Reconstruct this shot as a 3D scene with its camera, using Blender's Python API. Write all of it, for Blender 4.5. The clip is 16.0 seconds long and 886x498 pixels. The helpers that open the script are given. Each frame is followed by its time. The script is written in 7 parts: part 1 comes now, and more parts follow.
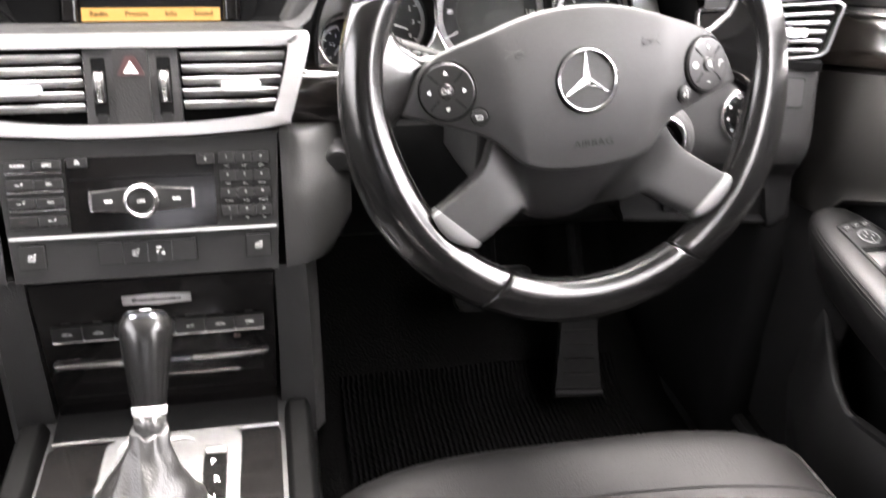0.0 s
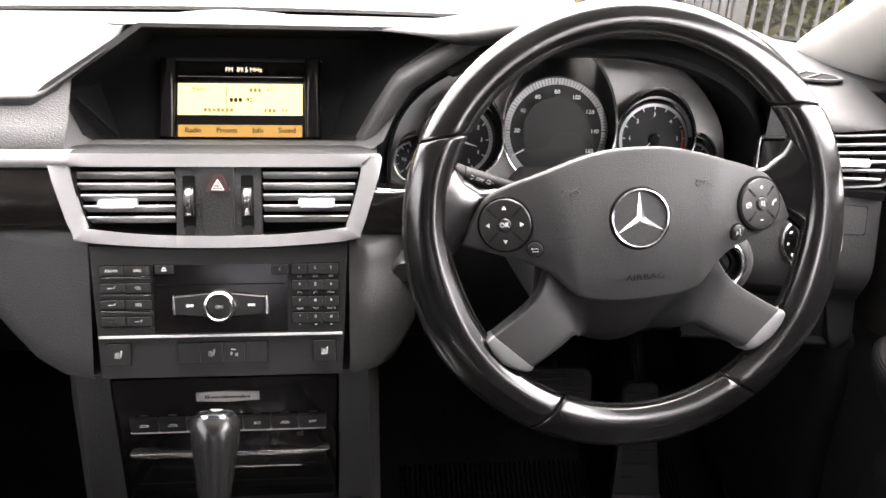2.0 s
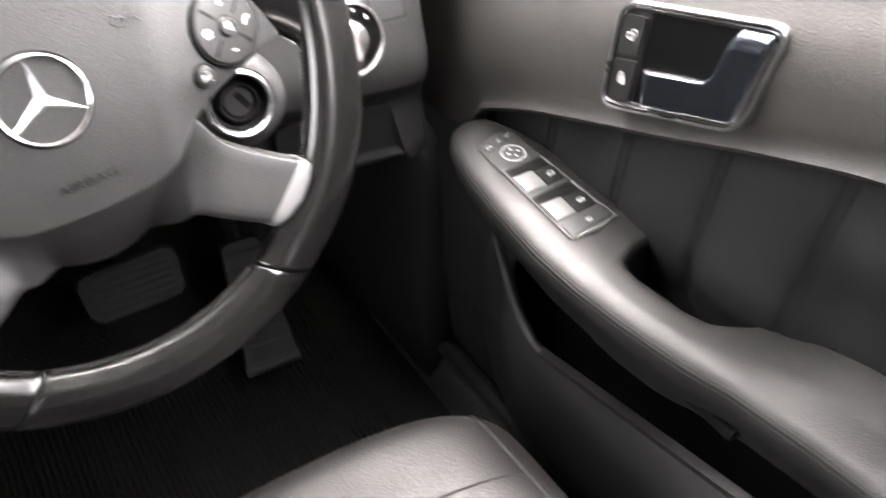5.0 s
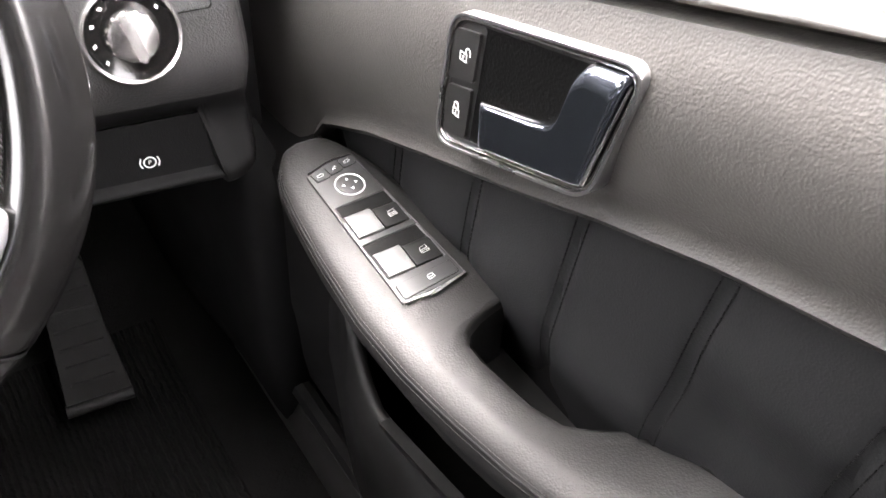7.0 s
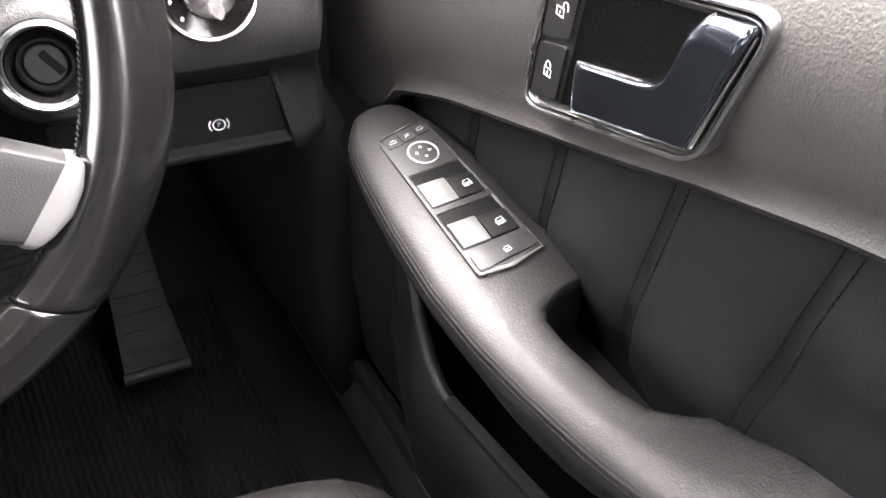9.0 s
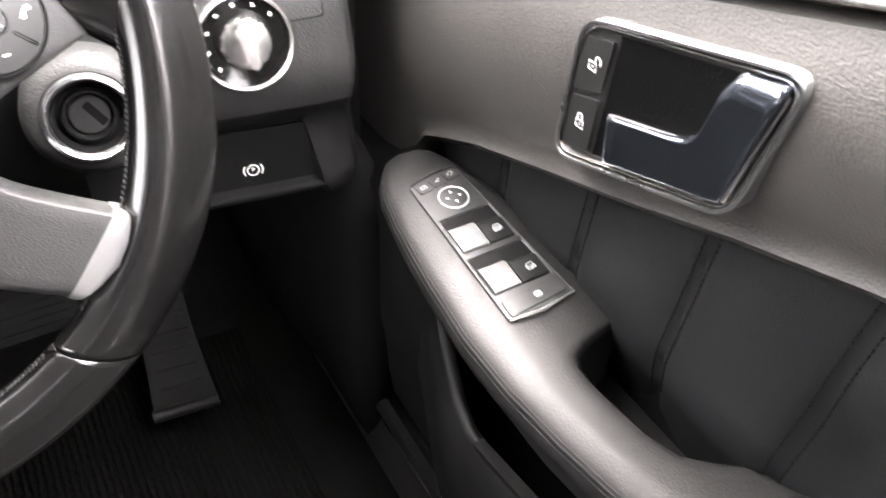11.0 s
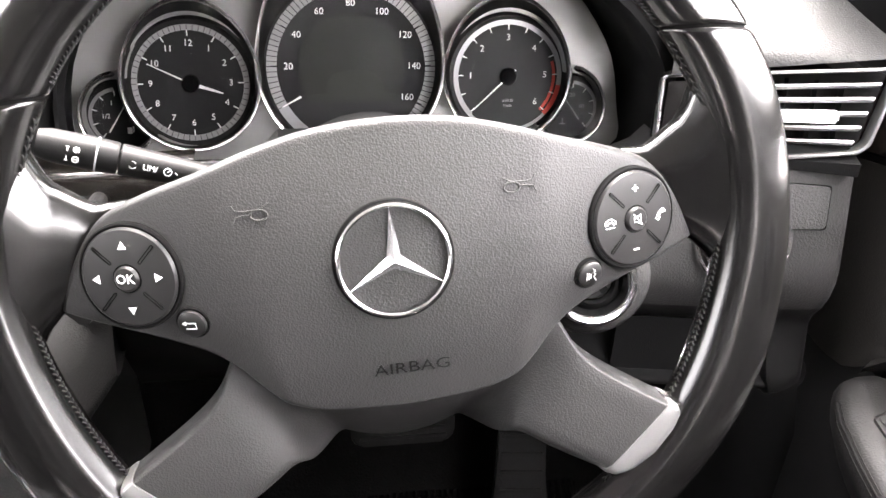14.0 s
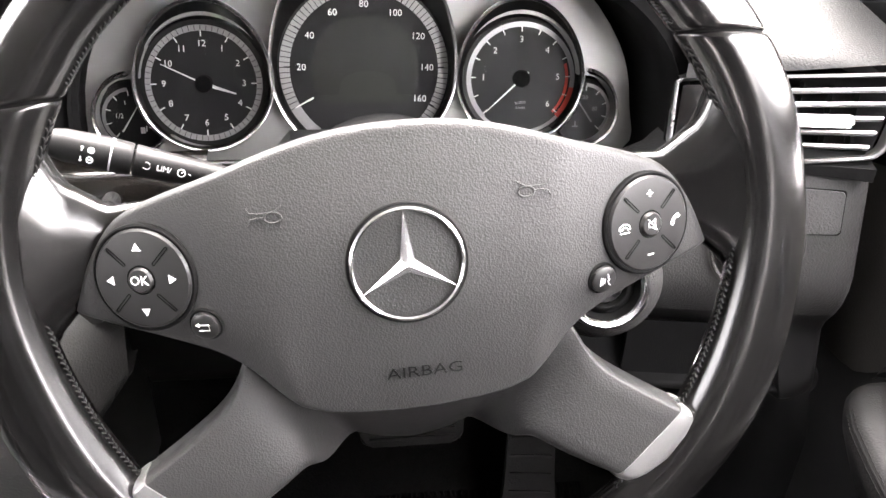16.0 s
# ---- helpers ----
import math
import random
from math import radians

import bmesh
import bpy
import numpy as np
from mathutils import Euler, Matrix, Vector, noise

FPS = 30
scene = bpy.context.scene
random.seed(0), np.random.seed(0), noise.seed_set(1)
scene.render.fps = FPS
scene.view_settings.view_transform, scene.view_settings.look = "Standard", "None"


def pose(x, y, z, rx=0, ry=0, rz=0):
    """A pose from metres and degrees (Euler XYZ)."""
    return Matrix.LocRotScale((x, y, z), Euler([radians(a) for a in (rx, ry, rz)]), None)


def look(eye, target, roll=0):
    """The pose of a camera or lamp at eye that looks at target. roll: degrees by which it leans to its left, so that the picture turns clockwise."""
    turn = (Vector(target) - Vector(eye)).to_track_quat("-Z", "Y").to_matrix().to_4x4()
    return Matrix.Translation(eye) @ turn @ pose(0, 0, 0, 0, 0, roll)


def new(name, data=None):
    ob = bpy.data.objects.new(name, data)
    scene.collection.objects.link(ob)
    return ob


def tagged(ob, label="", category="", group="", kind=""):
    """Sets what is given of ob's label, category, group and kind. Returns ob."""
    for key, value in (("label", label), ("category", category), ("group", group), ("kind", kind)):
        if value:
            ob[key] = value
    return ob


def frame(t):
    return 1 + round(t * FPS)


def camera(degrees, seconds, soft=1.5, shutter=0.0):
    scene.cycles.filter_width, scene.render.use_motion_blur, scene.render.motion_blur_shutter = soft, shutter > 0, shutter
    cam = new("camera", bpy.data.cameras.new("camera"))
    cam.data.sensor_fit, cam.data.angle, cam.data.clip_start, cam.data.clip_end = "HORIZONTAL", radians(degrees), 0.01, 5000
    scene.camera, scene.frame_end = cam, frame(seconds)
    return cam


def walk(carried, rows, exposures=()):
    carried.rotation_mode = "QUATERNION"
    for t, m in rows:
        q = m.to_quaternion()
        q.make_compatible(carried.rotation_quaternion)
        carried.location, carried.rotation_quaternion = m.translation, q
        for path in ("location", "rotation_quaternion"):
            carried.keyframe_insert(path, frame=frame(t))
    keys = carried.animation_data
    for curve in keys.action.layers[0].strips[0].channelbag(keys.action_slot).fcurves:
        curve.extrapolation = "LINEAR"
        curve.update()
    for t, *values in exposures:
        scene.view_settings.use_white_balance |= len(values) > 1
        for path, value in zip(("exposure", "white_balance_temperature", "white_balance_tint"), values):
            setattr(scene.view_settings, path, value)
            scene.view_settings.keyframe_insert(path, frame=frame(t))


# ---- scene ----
cam = camera(56.3, 16.0, shutter=0.5)
EXPOSURE, SKY, SUN = 3.9, 0.30, 0.5
PATH = [
    (0, (0.133, -0.595, 1.207), (0.515, 1.09, 0.2), 2.9),
    (0.5, (0.148, -0.562, 1.234), (0.413, 1.182, 0.292), 1.9),
    (1, (0.144, -0.577, 1.259), (0.368, 1.203, 0.375), 2.7),
    (1.5, (0.141, -0.618, 1.276), (0.362, 1.171, 0.407), 3.3),
    (2, (0.145, -0.603, 1.269), (0.351, 1.178, 0.384), 2.4),
    (2.5, (0.166, -0.554, 1.259), (0.419, 1.213, 0.356), 1.1),
    (2.8, (0.176, -0.523, 1.265), (0.414, 1.25, 0.372), 0.4),
    (3, (0.179, -0.508, 1.259), (0.425, 1.264, 0.363), 0.6),
    (3.5, (0.195, -0.477, 1.24), (0.536, 1.24, 0.272), 0.0),
    (4, (0.243, -0.455, 1.217), (0.897, 1.121, 0.174), 2.9),
    (4.3, (0.265, -0.439, 1.216), (1.016, 1.033, 0.09), 3.6),
    (4.6, (0.289, -0.432, 1.222), (1.003, 1.041, 0.073), -1.8),
    (5, (0.344, -0.443, 1.218), (1.153, 0.847, -0.079), -1.0),
    (5.2, (0.371, -0.443, 1.217), (1.183, 0.81, -0.113), -0.1),
    (7.3, (0.497, -0.368, 1.158), (1.391, 0.811, -0.188), 4.4),
    (7.5, (0.497, -0.366, 1.15), (1.322, 0.828, -0.226), 1.1),
    (8, (0.492, -0.364, 1.148), (1.294, 0.858, -0.217), 1.1),
    (8.5, (0.482, -0.358, 1.142), (1.275, 0.837, -0.252), 3.9),
    (8.7, (0.483, -0.358, 1.145), (1.277, 0.852, -0.235), 3.7),
    (10.8, (0.482, -0.355, 1.157), (1.266, 0.918, -0.171), 1.9),
    (11, (0.477, -0.353, 1.16), (1.255, 0.943, -0.15), 2.0),
    (11.5, (0.458, -0.342, 1.172), (1.175, 1.053, -0.07), 1.6),
    (12, (0.427, -0.331, 1.189), (1.054, 1.186, 0.047), 1.6),
    (12.5, (0.39, -0.313, 1.189), (0.875, 1.282, 0.084), 1.8),
    (13, (0.356, -0.304, 1.193), (0.687, 1.366, 0.143), 1.7),
    (13.2, (0.347, -0.302, 1.192), (0.649, 1.388, 0.166), 1.9),
    (13.5, (0.345, -0.301, 1.192), (0.641, 1.376, 0.143), 2.3),
    (14, (0.343, -0.3, 1.189), (0.621, 1.367, 0.12), 2.6),
    (14.5, (0.342, -0.299, 1.189), (0.609, 1.371, 0.121), 2.5),
    (15, (0.342, -0.299, 1.189), (0.608, 1.37, 0.119), 2.6),
    (15.5, (0.342, -0.299, 1.19), (0.603, 1.371, 0.121), 2.6),
    (16, (0.341, -0.298, 1.19), (0.599, 1.371, 0.119), 2.7),
]
STOPS = [(0, 5.6), (0.5, 5.1), (1.5, 4.92), (3, 5.0), (4, 5.27), (5, 5.95), (8, 6.1), (11, 6.12), (12.5, 5.75), (14.5, 5.75), (16, 5.75)]
walk(cam, [(t, look(eye, target, roll)) for t, eye, target, roll in PATH], [(t, stops, 6850, 19) for t, stops in STOPS])

# ---- light ----
world = bpy.data.worlds.new("overcast_sky")
scene.world = world
world.use_nodes = True
wn, wl = world.node_tree.nodes, world.node_tree.links
sky = wn.new("ShaderNodeTexSky")
sky.sky_type, sky.sun_disc = "NISHITA", False
sky.sun_elevation, sky.sun_rotation, sky.dust_density = radians(62), radians(24), 6.0
soft = wn.new("ShaderNodeHueSaturation")
soft.inputs["Saturation"].default_value = 0.12
wl.new(sky.outputs[0], soft.inputs["Color"])
wl.new(soft.outputs[0], wn["Background"].inputs["Color"])
wn["Background"].inputs["Strength"].default_value = SKY
sun = new("sun", bpy.data.lights.new("sun", "SUN"))
sun.data.energy, sun.data.angle, sun.data.color = SUN, radians(30), (1.0, 0.97, 0.93)
sun.matrix_world = look((0, 0, 0), (-math.sin(radians(24)) * math.cos(radians(62)), -math.cos(radians(24)) * math.cos(radians(62)), -math.sin(radians(62))))

# ---- materials ----
def material(name, colour, rough=0.5, metal=0.0, coat=0.0, grain=0.0, size=0.0012, wear=0.25, spread=0.05, emit=None, power=0.0, kind="pebble", ior=1.5, spec=0.5):
    m = bpy.data.materials.new(name)
    m.use_nodes = True
    nt = m.node_tree
    n, l = nt.nodes, nt.links
    b = n["Principled BSDF"]
    b.inputs["Metallic"].default_value = metal
    b.inputs["Coat Weight"].default_value = coat
    b.inputs["Coat Roughness"].default_value = 0.16
    b.inputs["IOR"].default_value = ior
    b.inputs["Specular IOR Level"].default_value = spec
    co = n.new("ShaderNodeTexCoord")
    big = n.new("ShaderNodeTexNoise")
    big.inputs["Scale"].default_value, big.inputs["Detail"].default_value = 1.0 / spread, 5.0
    l.new(co.outputs["Object"], big.inputs["Vector"])
    fine = n.new("ShaderNodeTexNoise")
    fine.inputs["Scale"].default_value, fine.inputs["Detail"].default_value = 900.0, 2.0
    l.new(co.outputs["Object"], fine.inputs["Vector"])
    both = n.new("ShaderNodeMath")
    both.operation = "MULTIPLY_ADD"
    l.new(fine.outputs[0], both.inputs[0])
    both.inputs[1].default_value = 0.35
    l.new(big.outputs[0], both.inputs[2])
    ramp = n.new("ShaderNodeMapRange")
    ramp.inputs["From Min"].default_value, ramp.inputs["From Max"].default_value = 0.4, 0.95
    ramp.inputs["To Min"].default_value, ramp.inputs["To Max"].default_value = 1.0 - wear, 1.0 + wear
    l.new(both.outputs[0], ramp.inputs["Value"])
    mul = n.new("ShaderNodeVectorMath")
    mul.operation = "SCALE"
    mul.inputs[0].default_value = colour
    l.new(ramp.outputs[0], mul.inputs["Scale"])
    l.new(mul.outputs[0], b.inputs["Base Color"])
    rr = n.new("ShaderNodeMapRange")
    rr.inputs["From Min"].default_value, rr.inputs["From Max"].default_value = 0.3, 0.75
    rr.inputs["To Min"].default_value, rr.inputs["To Max"].default_value = max(0.02, rough * (1 - 0.5 * wear)), min(1.0, rough * (1 + 0.5 * wear))
    l.new(big.outputs[0], rr.inputs["Value"])
    l.new(rr.outputs[0], b.inputs["Roughness"])
    if grain:
        if kind == "pebble":
            cell = n.new("ShaderNodeTexVoronoi")
            cell.feature = "SMOOTH_F1"
            cell.inputs["Scale"].default_value = 1.0 / size
            cell.inputs["Smoothness"].default_value = 0.6
            wob = n.new("ShaderNodeTexNoise")
            wob.inputs["Scale"].default_value = 0.5 / size
            l.new(co.outputs["Object"], wob.inputs["Vector"])
            add = n.new("ShaderNodeVectorMath")
            add.operation = "MULTIPLY_ADD"
            l.new(wob.outputs["Color"], add.inputs[0])
            add.inputs[1].default_value = (size * 1.2,) * 3
            l.new(co.outputs["Object"], add.inputs[2])
            l.new(add.outputs[0], cell.inputs["Vector"])
            src = cell.outputs["Distance"]
        elif kind == "ribs":
            cell = n.new("ShaderNodeTexWave")
            cell.inputs["Scale"].default_value = 0.5 / size
            cell.inputs["Distortion"].default_value = 2.5
            cell.inputs["Detail Scale"].default_value = 3.0
            l.new(co.outputs["Object"], cell.inputs["Vector"])
            src = cell.outputs["Fac"]
            deep = n.new("ShaderNodeMath")
            deep.operation = "MULTIPLY_ADD"
            l.new(src, deep.inputs[0])
            deep.inputs[1].default_value, deep.inputs[2].default_value = 0.8, 0.45
            mix = n.new("ShaderNodeMath")
            mix.operation = "MULTIPLY"
            l.new(deep.outputs[0], mix.inputs[0])
            l.new(ramp.outputs[0], mix.inputs[1])
            l.new(mix.outputs[0], mul.inputs["Scale"])
        else:
            cell = n.new("ShaderNodeTexNoise")
            cell.inputs["Scale"].default_value, cell.inputs["Detail"].default_value = 1.0 / size, 4.0
            l.new(co.outputs["Object"], cell.inputs["Vector"])
            src = cell.outputs[0]
        bump = n.new("ShaderNodeBump")
        bump.inputs["Strength"].default_value, bump.inputs["Distance"].default_value = grain, size * 0.5
        l.new(src, bump.inputs["Height"])
        l.new(bump.outputs[0], b.inputs["Normal"])
    if emit:
        b.inputs["Emission Color"].default_value = (*emit, 1)
        b.inputs["Emission Strength"].default_value = power / 2 ** EXPOSURE
    return m


VINYL = material("grained_vinyl", (0.0235, 0.0232, 0.0229), 0.52, spec=0.3, grain=0.70, size=0.0013, wear=0.12)
DASH_TOP = material("grained_dashboard_top", (0.0105, 0.0104, 0.0103), 0.60, spec=0.17, grain=0.40, size=0.0015, wear=0.12)
DOOR_VINYL = material("grained_door_vinyl", (0.0305, 0.0290, 0.0270), 0.52, spec=0.34, grain=0.34, size=0.0013, wear=0.12)
PAD = material("grained_airbag_plastic", (0.0225, 0.0222, 0.0219), 0.48, spec=0.27, grain=0.42, size=0.00085, wear=0.12)
LEATHER = material("smooth_wheel_leather", (0.0040, 0.0039, 0.0038), 0.185, spec=0.76, grain=0.02, size=0.0016, wear=0.14, spread=0.03)
SOFT_LEATHER = material("soft_leather", (0.03, 0.02955, 0.0291), 0.42, grain=0.30, size=0.0014, wear=0.2)
INSERT = material("insert_leather", (0.0078, 0.0080, 0.0084), 0.60, spec=0.14, grain=0.25, size=0.0012, wear=0.2)
PLASTIC = material("dark_plastic", (0.011, 0.0108, 0.0106), 0.45, spec=0.35, grain=0.2, size=0.0008, wear=0.15)
# grey stands for window light mirrored in a black key
SHEEN_KEY = material("key_with_painted_sheen", (0.105, 0.104, 0.102), 0.30, metal=0.35, wear=0.1)
KEY = material("key_plastic", (0.0095, 0.0093, 0.0091), 0.40, spec=0.4, grain=0.08, size=0.0006, wear=0.12)
DULL = material("matt_black_plastic", (0.0040, 0.0040, 0.0040), 0.8, spec=0.06, grain=0.25, size=0.001, wear=0.2)
GLOSS = material("gloss_black_lacquer", (0.0045, 0.0042, 0.0041), 0.12, spec=0.28, wear=0.2)
WOOD = material("lacquered_black_ash", (0.006, 0.0048, 0.004), 0.17, coat=1.0, wear=0.6, spread=0.02)
STALK = material("stalk_plastic", (0.005, 0.005, 0.005), 0.5, spec=0.14, grain=0.1, size=0.0006, wear=0.1)
BRIGHT = material("bright_silver_plastic", (0.55, 0.55, 0.54), 0.25, metal=0.35, wear=0.05)
PLATE = material("switch_plate_grey", (0.0145, 0.0145, 0.0145), 0.36, grain=0.1, size=0.0008, wear=0.1)
ARMREST = material("armrest_leather", (0.0096, 0.0094, 0.0092), 0.52, spec=0.15, grain=0.25, size=0.0014, wear=0.15)
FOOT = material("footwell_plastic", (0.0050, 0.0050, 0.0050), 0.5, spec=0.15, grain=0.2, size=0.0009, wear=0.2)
SEAT = material("black_seat_leather", (0.0026, 0.0025, 0.0025), 0.50, spec=0.085, grain=0.3, size=0.0018, wear=0.2)
SILVER = material("satin_silver_paint", (0.40, 0.397, 0.393), 0.32, metal=0.55, wear=0.06)
ALU = material("brushed_aluminium", (0.72, 0.71, 0.70), 0.24, metal=1.0, wear=0.06)
CHROME = material("chrome", (0.80, 0.80, 0.81), 0.05, metal=1.0, wear=0.03)
EMBLEM = material("worn_chrome", (0.78, 0.78, 0.79), 0.20, metal=1.0, wear=0.08)
DARK_CHROME = material("dark_chrome", (0.34, 0.36, 0.40), 0.20, metal=1.0, wear=0.08)
FACE = material("instrument_panel_grey", (0.22, 0.22, 0.215), 0.42, metal=0.35, wear=0.06)
DIAL = material("dial_black", (0.006, 0.006, 0.0065), 0.55, spec=0.25, wear=0.1)
WHITE = material("white_print", (0.78, 0.78, 0.76), 0.6, wear=0.04)
GREY_PRINT = material("grey_print", (0.30, 0.30, 0.30), 0.6, wear=0.04)
RED = material("red_print", (0.55, 0.06, 0.04), 0.5, wear=0.05)
RED_GLASS = material("red_hazard_button", (0.040, 0.019, 0.019), 0.3, wear=0.1)
PALE = material("pale_scale_ring", (0.30, 0.30, 0.30), 0.35, metal=0.5, wear=0.05)
# a little emission gives the switched-off display its pale look
LCD = material("faintly_glowing_liquid_crystal", (0.004, 0.0045, 0.004), 0.45, spec=0.25, wear=0.05, emit=(0.55, 0.62, 0.45), power=0.007)
YELLOW = material("yellow_display", (0.05, 0.05, 0.03), 0.3, wear=0.02, emit=(1.0, 0.86, 0.36), power=0.95)
ORANGE = material("orange_display", (0.05, 0.03, 0.01), 0.3, wear=0.02, emit=(0.80, 0.46, 0.10), power=0.44)
LIT = material("lit_letters", (0.1, 0.1, 0.1), 0.4, wear=0.02, emit=(1.0, 0.88, 0.62), power=0.9)
INK = material("dark_letters", (0.006, 0.005, 0.004), 0.6, spec=0.1, wear=0.02)
FADED = material("faded_letters", (0.05, 0.04, 0.02), 0.6, wear=0.02, emit=(1.0, 0.86, 0.40), power=0.14)
CARPET = material("carpet", (0.0042, 0.0041, 0.0040), 0.95, spec=0.03, grain=1.0, size=0.003, wear=0.4, kind="noise")
MAT = material("ribbed_mat", (0.0042, 0.0041, 0.0040), 0.9, spec=0.03, grain=0.8, size=0.012, wear=0.4, kind="ribs")
RUBBER = material("pedal_rubber", (0.0036, 0.0034, 0.0032), 0.7, spec=0.22, grain=0.3, size=0.002, wear=0.4)
FABRIC = material("pale_headliner_fabric", (0.30, 0.288, 0.272), 0.9, grain=0.4, size=0.002, wear=0.08, kind="noise")
# out of view; greyer than the pillar trim so that less light bounces
HEADLINER = material("bounce_cutting_headliner", (0.17, 0.165, 0.158), 0.95, grain=0.4, size=0.002, wear=0.08, kind="noise")
PRINT = material("dull_white_print", (0.60, 0.60, 0.59), 0.6, wear=0.06)
DARK_THREAD = material("black_thread", (0.0075, 0.0074, 0.0073), 0.85, spec=0.08, wear=0.2)
PANEL = material("dark_grained_panel", (0.0165, 0.0163, 0.0160), 0.48, spec=0.30, grain=0.45, size=0.0013, wear=0.12)
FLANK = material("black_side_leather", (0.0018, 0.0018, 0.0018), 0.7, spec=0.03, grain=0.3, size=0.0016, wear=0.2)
HANDLE_FRAME = material("satin_grey_frame", (0.21, 0.21, 0.21), 0.28, metal=0.9, wear=0.08)
THREAD = material("stitching_thread", (0.024, 0.0238, 0.0235), 0.8, spec=0.2, wear=0.2)
PAINT = material("silver_car_paint", (0.5, 0.5, 0.5), 0.3, metal=0.4, coat=0.6, wear=0.05)
CONCRETE = material("pale_concrete", (0.42, 0.41, 0.39), 0.9, grain=0.5, size=0.02, wear=0.2, spread=0.6, kind="noise")
FENCE = material("grey_steel_fence", (0.016, 0.015, 0.014), 0.6, wear=0.3)
LEAF = material("hedge_leaf", (0.062, 0.060, 0.016), 0.6, wear=0.7, spread=0.25)


def glass(name, tone):
    m = bpy.data.materials.new(name)
    m.use_nodes = True
    n, l = m.node_tree.nodes, m.node_tree.links
    n.remove(n["Principled BSDF"])
    clear, shine, mix, fres = n.new("ShaderNodeBsdfTransparent"), n.new("ShaderNodeBsdfGlossy"), n.new("ShaderNodeMixShader"), n.new("ShaderNodeFresnel")
    clear.inputs[0].default_value = tone
    shine.inputs["Roughness"].default_value = 0.02
    fres.inputs["IOR"].default_value = 1.35
    l.new(fres.outputs[0], mix.inputs[0])
    l.new(clear.outputs[0], mix.inputs[1])
    l.new(shine.outputs[0], mix.inputs[2])
    l.new(mix.outputs[0], n["Material Output"].inputs[0])
    return m


GLASS = glass("window_glass", (0.93, 0.95, 0.94, 1))
SCREEN = glass("green_tinted_windscreen", (0.47, 0.485, 0.475, 1))
# tones of panes out of view, chosen to hold back side and rear light
DIM_SIDE = glass("dimming_side_glass", (0.36, 0.37, 0.37, 1))
DIM_REAR = glass("dimming_rear_glass", (0.26, 0.27, 0.285, 1))


# ---- builders ----
def thing(name, at, label, category, group="", kind=""):
    ob = new(name)
    ob.location = at
    ob.empty_display_size = 0.02
    return tagged(ob, label, category, group, kind)


def link(name, bm, mat, parent=None, label="", M=None, sharp=40, sub=0):
    if M is not None:
        bm.transform(M)
    bmesh.ops.recalc_face_normals(bm, faces=bm.faces)
    me = bpy.data.meshes.new(name)
    bm.to_mesh(me)
    bm.free()
    me.materials.append(mat)
    me.polygons.foreach_set("use_smooth", [True] * len(me.polygons))
    if not sub:
        me.set_sharp_from_angle(angle=radians(sharp))
    ob = new(name, me)
    if not sub and max(len(p.vertices) for p in me.polygons) > 4:
        w = ob.modifiers.new("even_shading", "WEIGHTED_NORMAL")
        w.keep_sharp = True
    if parent is not None:
        ob.parent = parent
        top = parent
        while top.parent:
            top = top.parent
        ob.matrix_parent_inverse = Matrix.Translation(-top.location) if parent is top else Matrix()
    if sub:
        s = ob.modifiers.new("smooth", "SUBSURF")
        s.levels = s.render_levels = sub
    return tagged(ob, label)


def part(name, bm, mat, parent, label="", M=None, sharp=40, sub=0):
    return link(name, bm, mat, parent, label, M, sharp, sub)


def box(sx, sy, sz, bev=0.0, at=(0, 0, 0), seg=2):
    bm = bmesh.new()
    bmesh.ops.create_cube(bm, size=1.0)
    bm.transform(Matrix.Translation(at) @ Matrix.Diagonal((sx, sy, sz, 1)))
    if bev:
        bmesh.ops.bevel(bm, geom=bm.edges[:], offset=bev, segments=seg, profile=0.5, affect="EDGES")
    return bm


def slab(pts, z0, z1, bev=0.0, seg=2):
    """A flat outline in x, y raised from z0 to z1, with its upper edge rounded."""
    bm = bmesh.new()
    lo = [bm.verts.new((x, y, z0)) for x, y in pts]
    hi = [bm.verts.new((x, y, z1)) for x, y in pts]
    n = len(pts)
    top = bm.faces.new(hi)
    bm.faces.new(lo[::-1])
    for i in range(n):
        bm.faces.new((lo[i], lo[(i + 1) % n], hi[(i + 1) % n], hi[i]))
    if bev:
        bmesh.ops.bevel(bm, geom=list(top.edges), offset=bev, segments=seg, profile=0.5, affect="EDGES")
    return bm


def loft(rings, close=True, cap=True):
    """Rings of equally many points, joined in order; close: each ring is a loop."""
    bm = bmesh.new()
    vs = [[bm.verts.new(p) for p in r] for r in rings]
    n = len(rings[0])
    for a, b in zip(vs, vs[1:]):
        for i in range(n if close else n - 1):
            j = (i + 1) % n
            bm.faces.new((a[i], a[j], b[j], b[i]))
    if cap and close:
        bm.faces.new(vs[0][::-1])
        bm.faces.new(vs[-1])
    return bm


def lathe(profile, n=40):
    """Turns (radius, height) pairs round z; a radius of 0 at either end closes it."""
    bm = bmesh.new()
    rows = []
    for r, z in profile:
        rows.append([bm.verts.new((r * math.cos(2 * math.pi * i / n), r * math.sin(2 * math.pi * i / n), z)) for i in range(n if r > 1e-6 else 1)])
    for a, b in zip(rows, rows[1:]):
        for i in range(n):
            j = (i + 1) % n
            f = [a[i % len(a)], a[j % len(a)], b[j % len(b)], b[i % len(b)]]
            f = [v for k, v in enumerate(f) if v not in f[:k]]
            if len(f) > 2:
                bm.faces.new(f)
    return bm


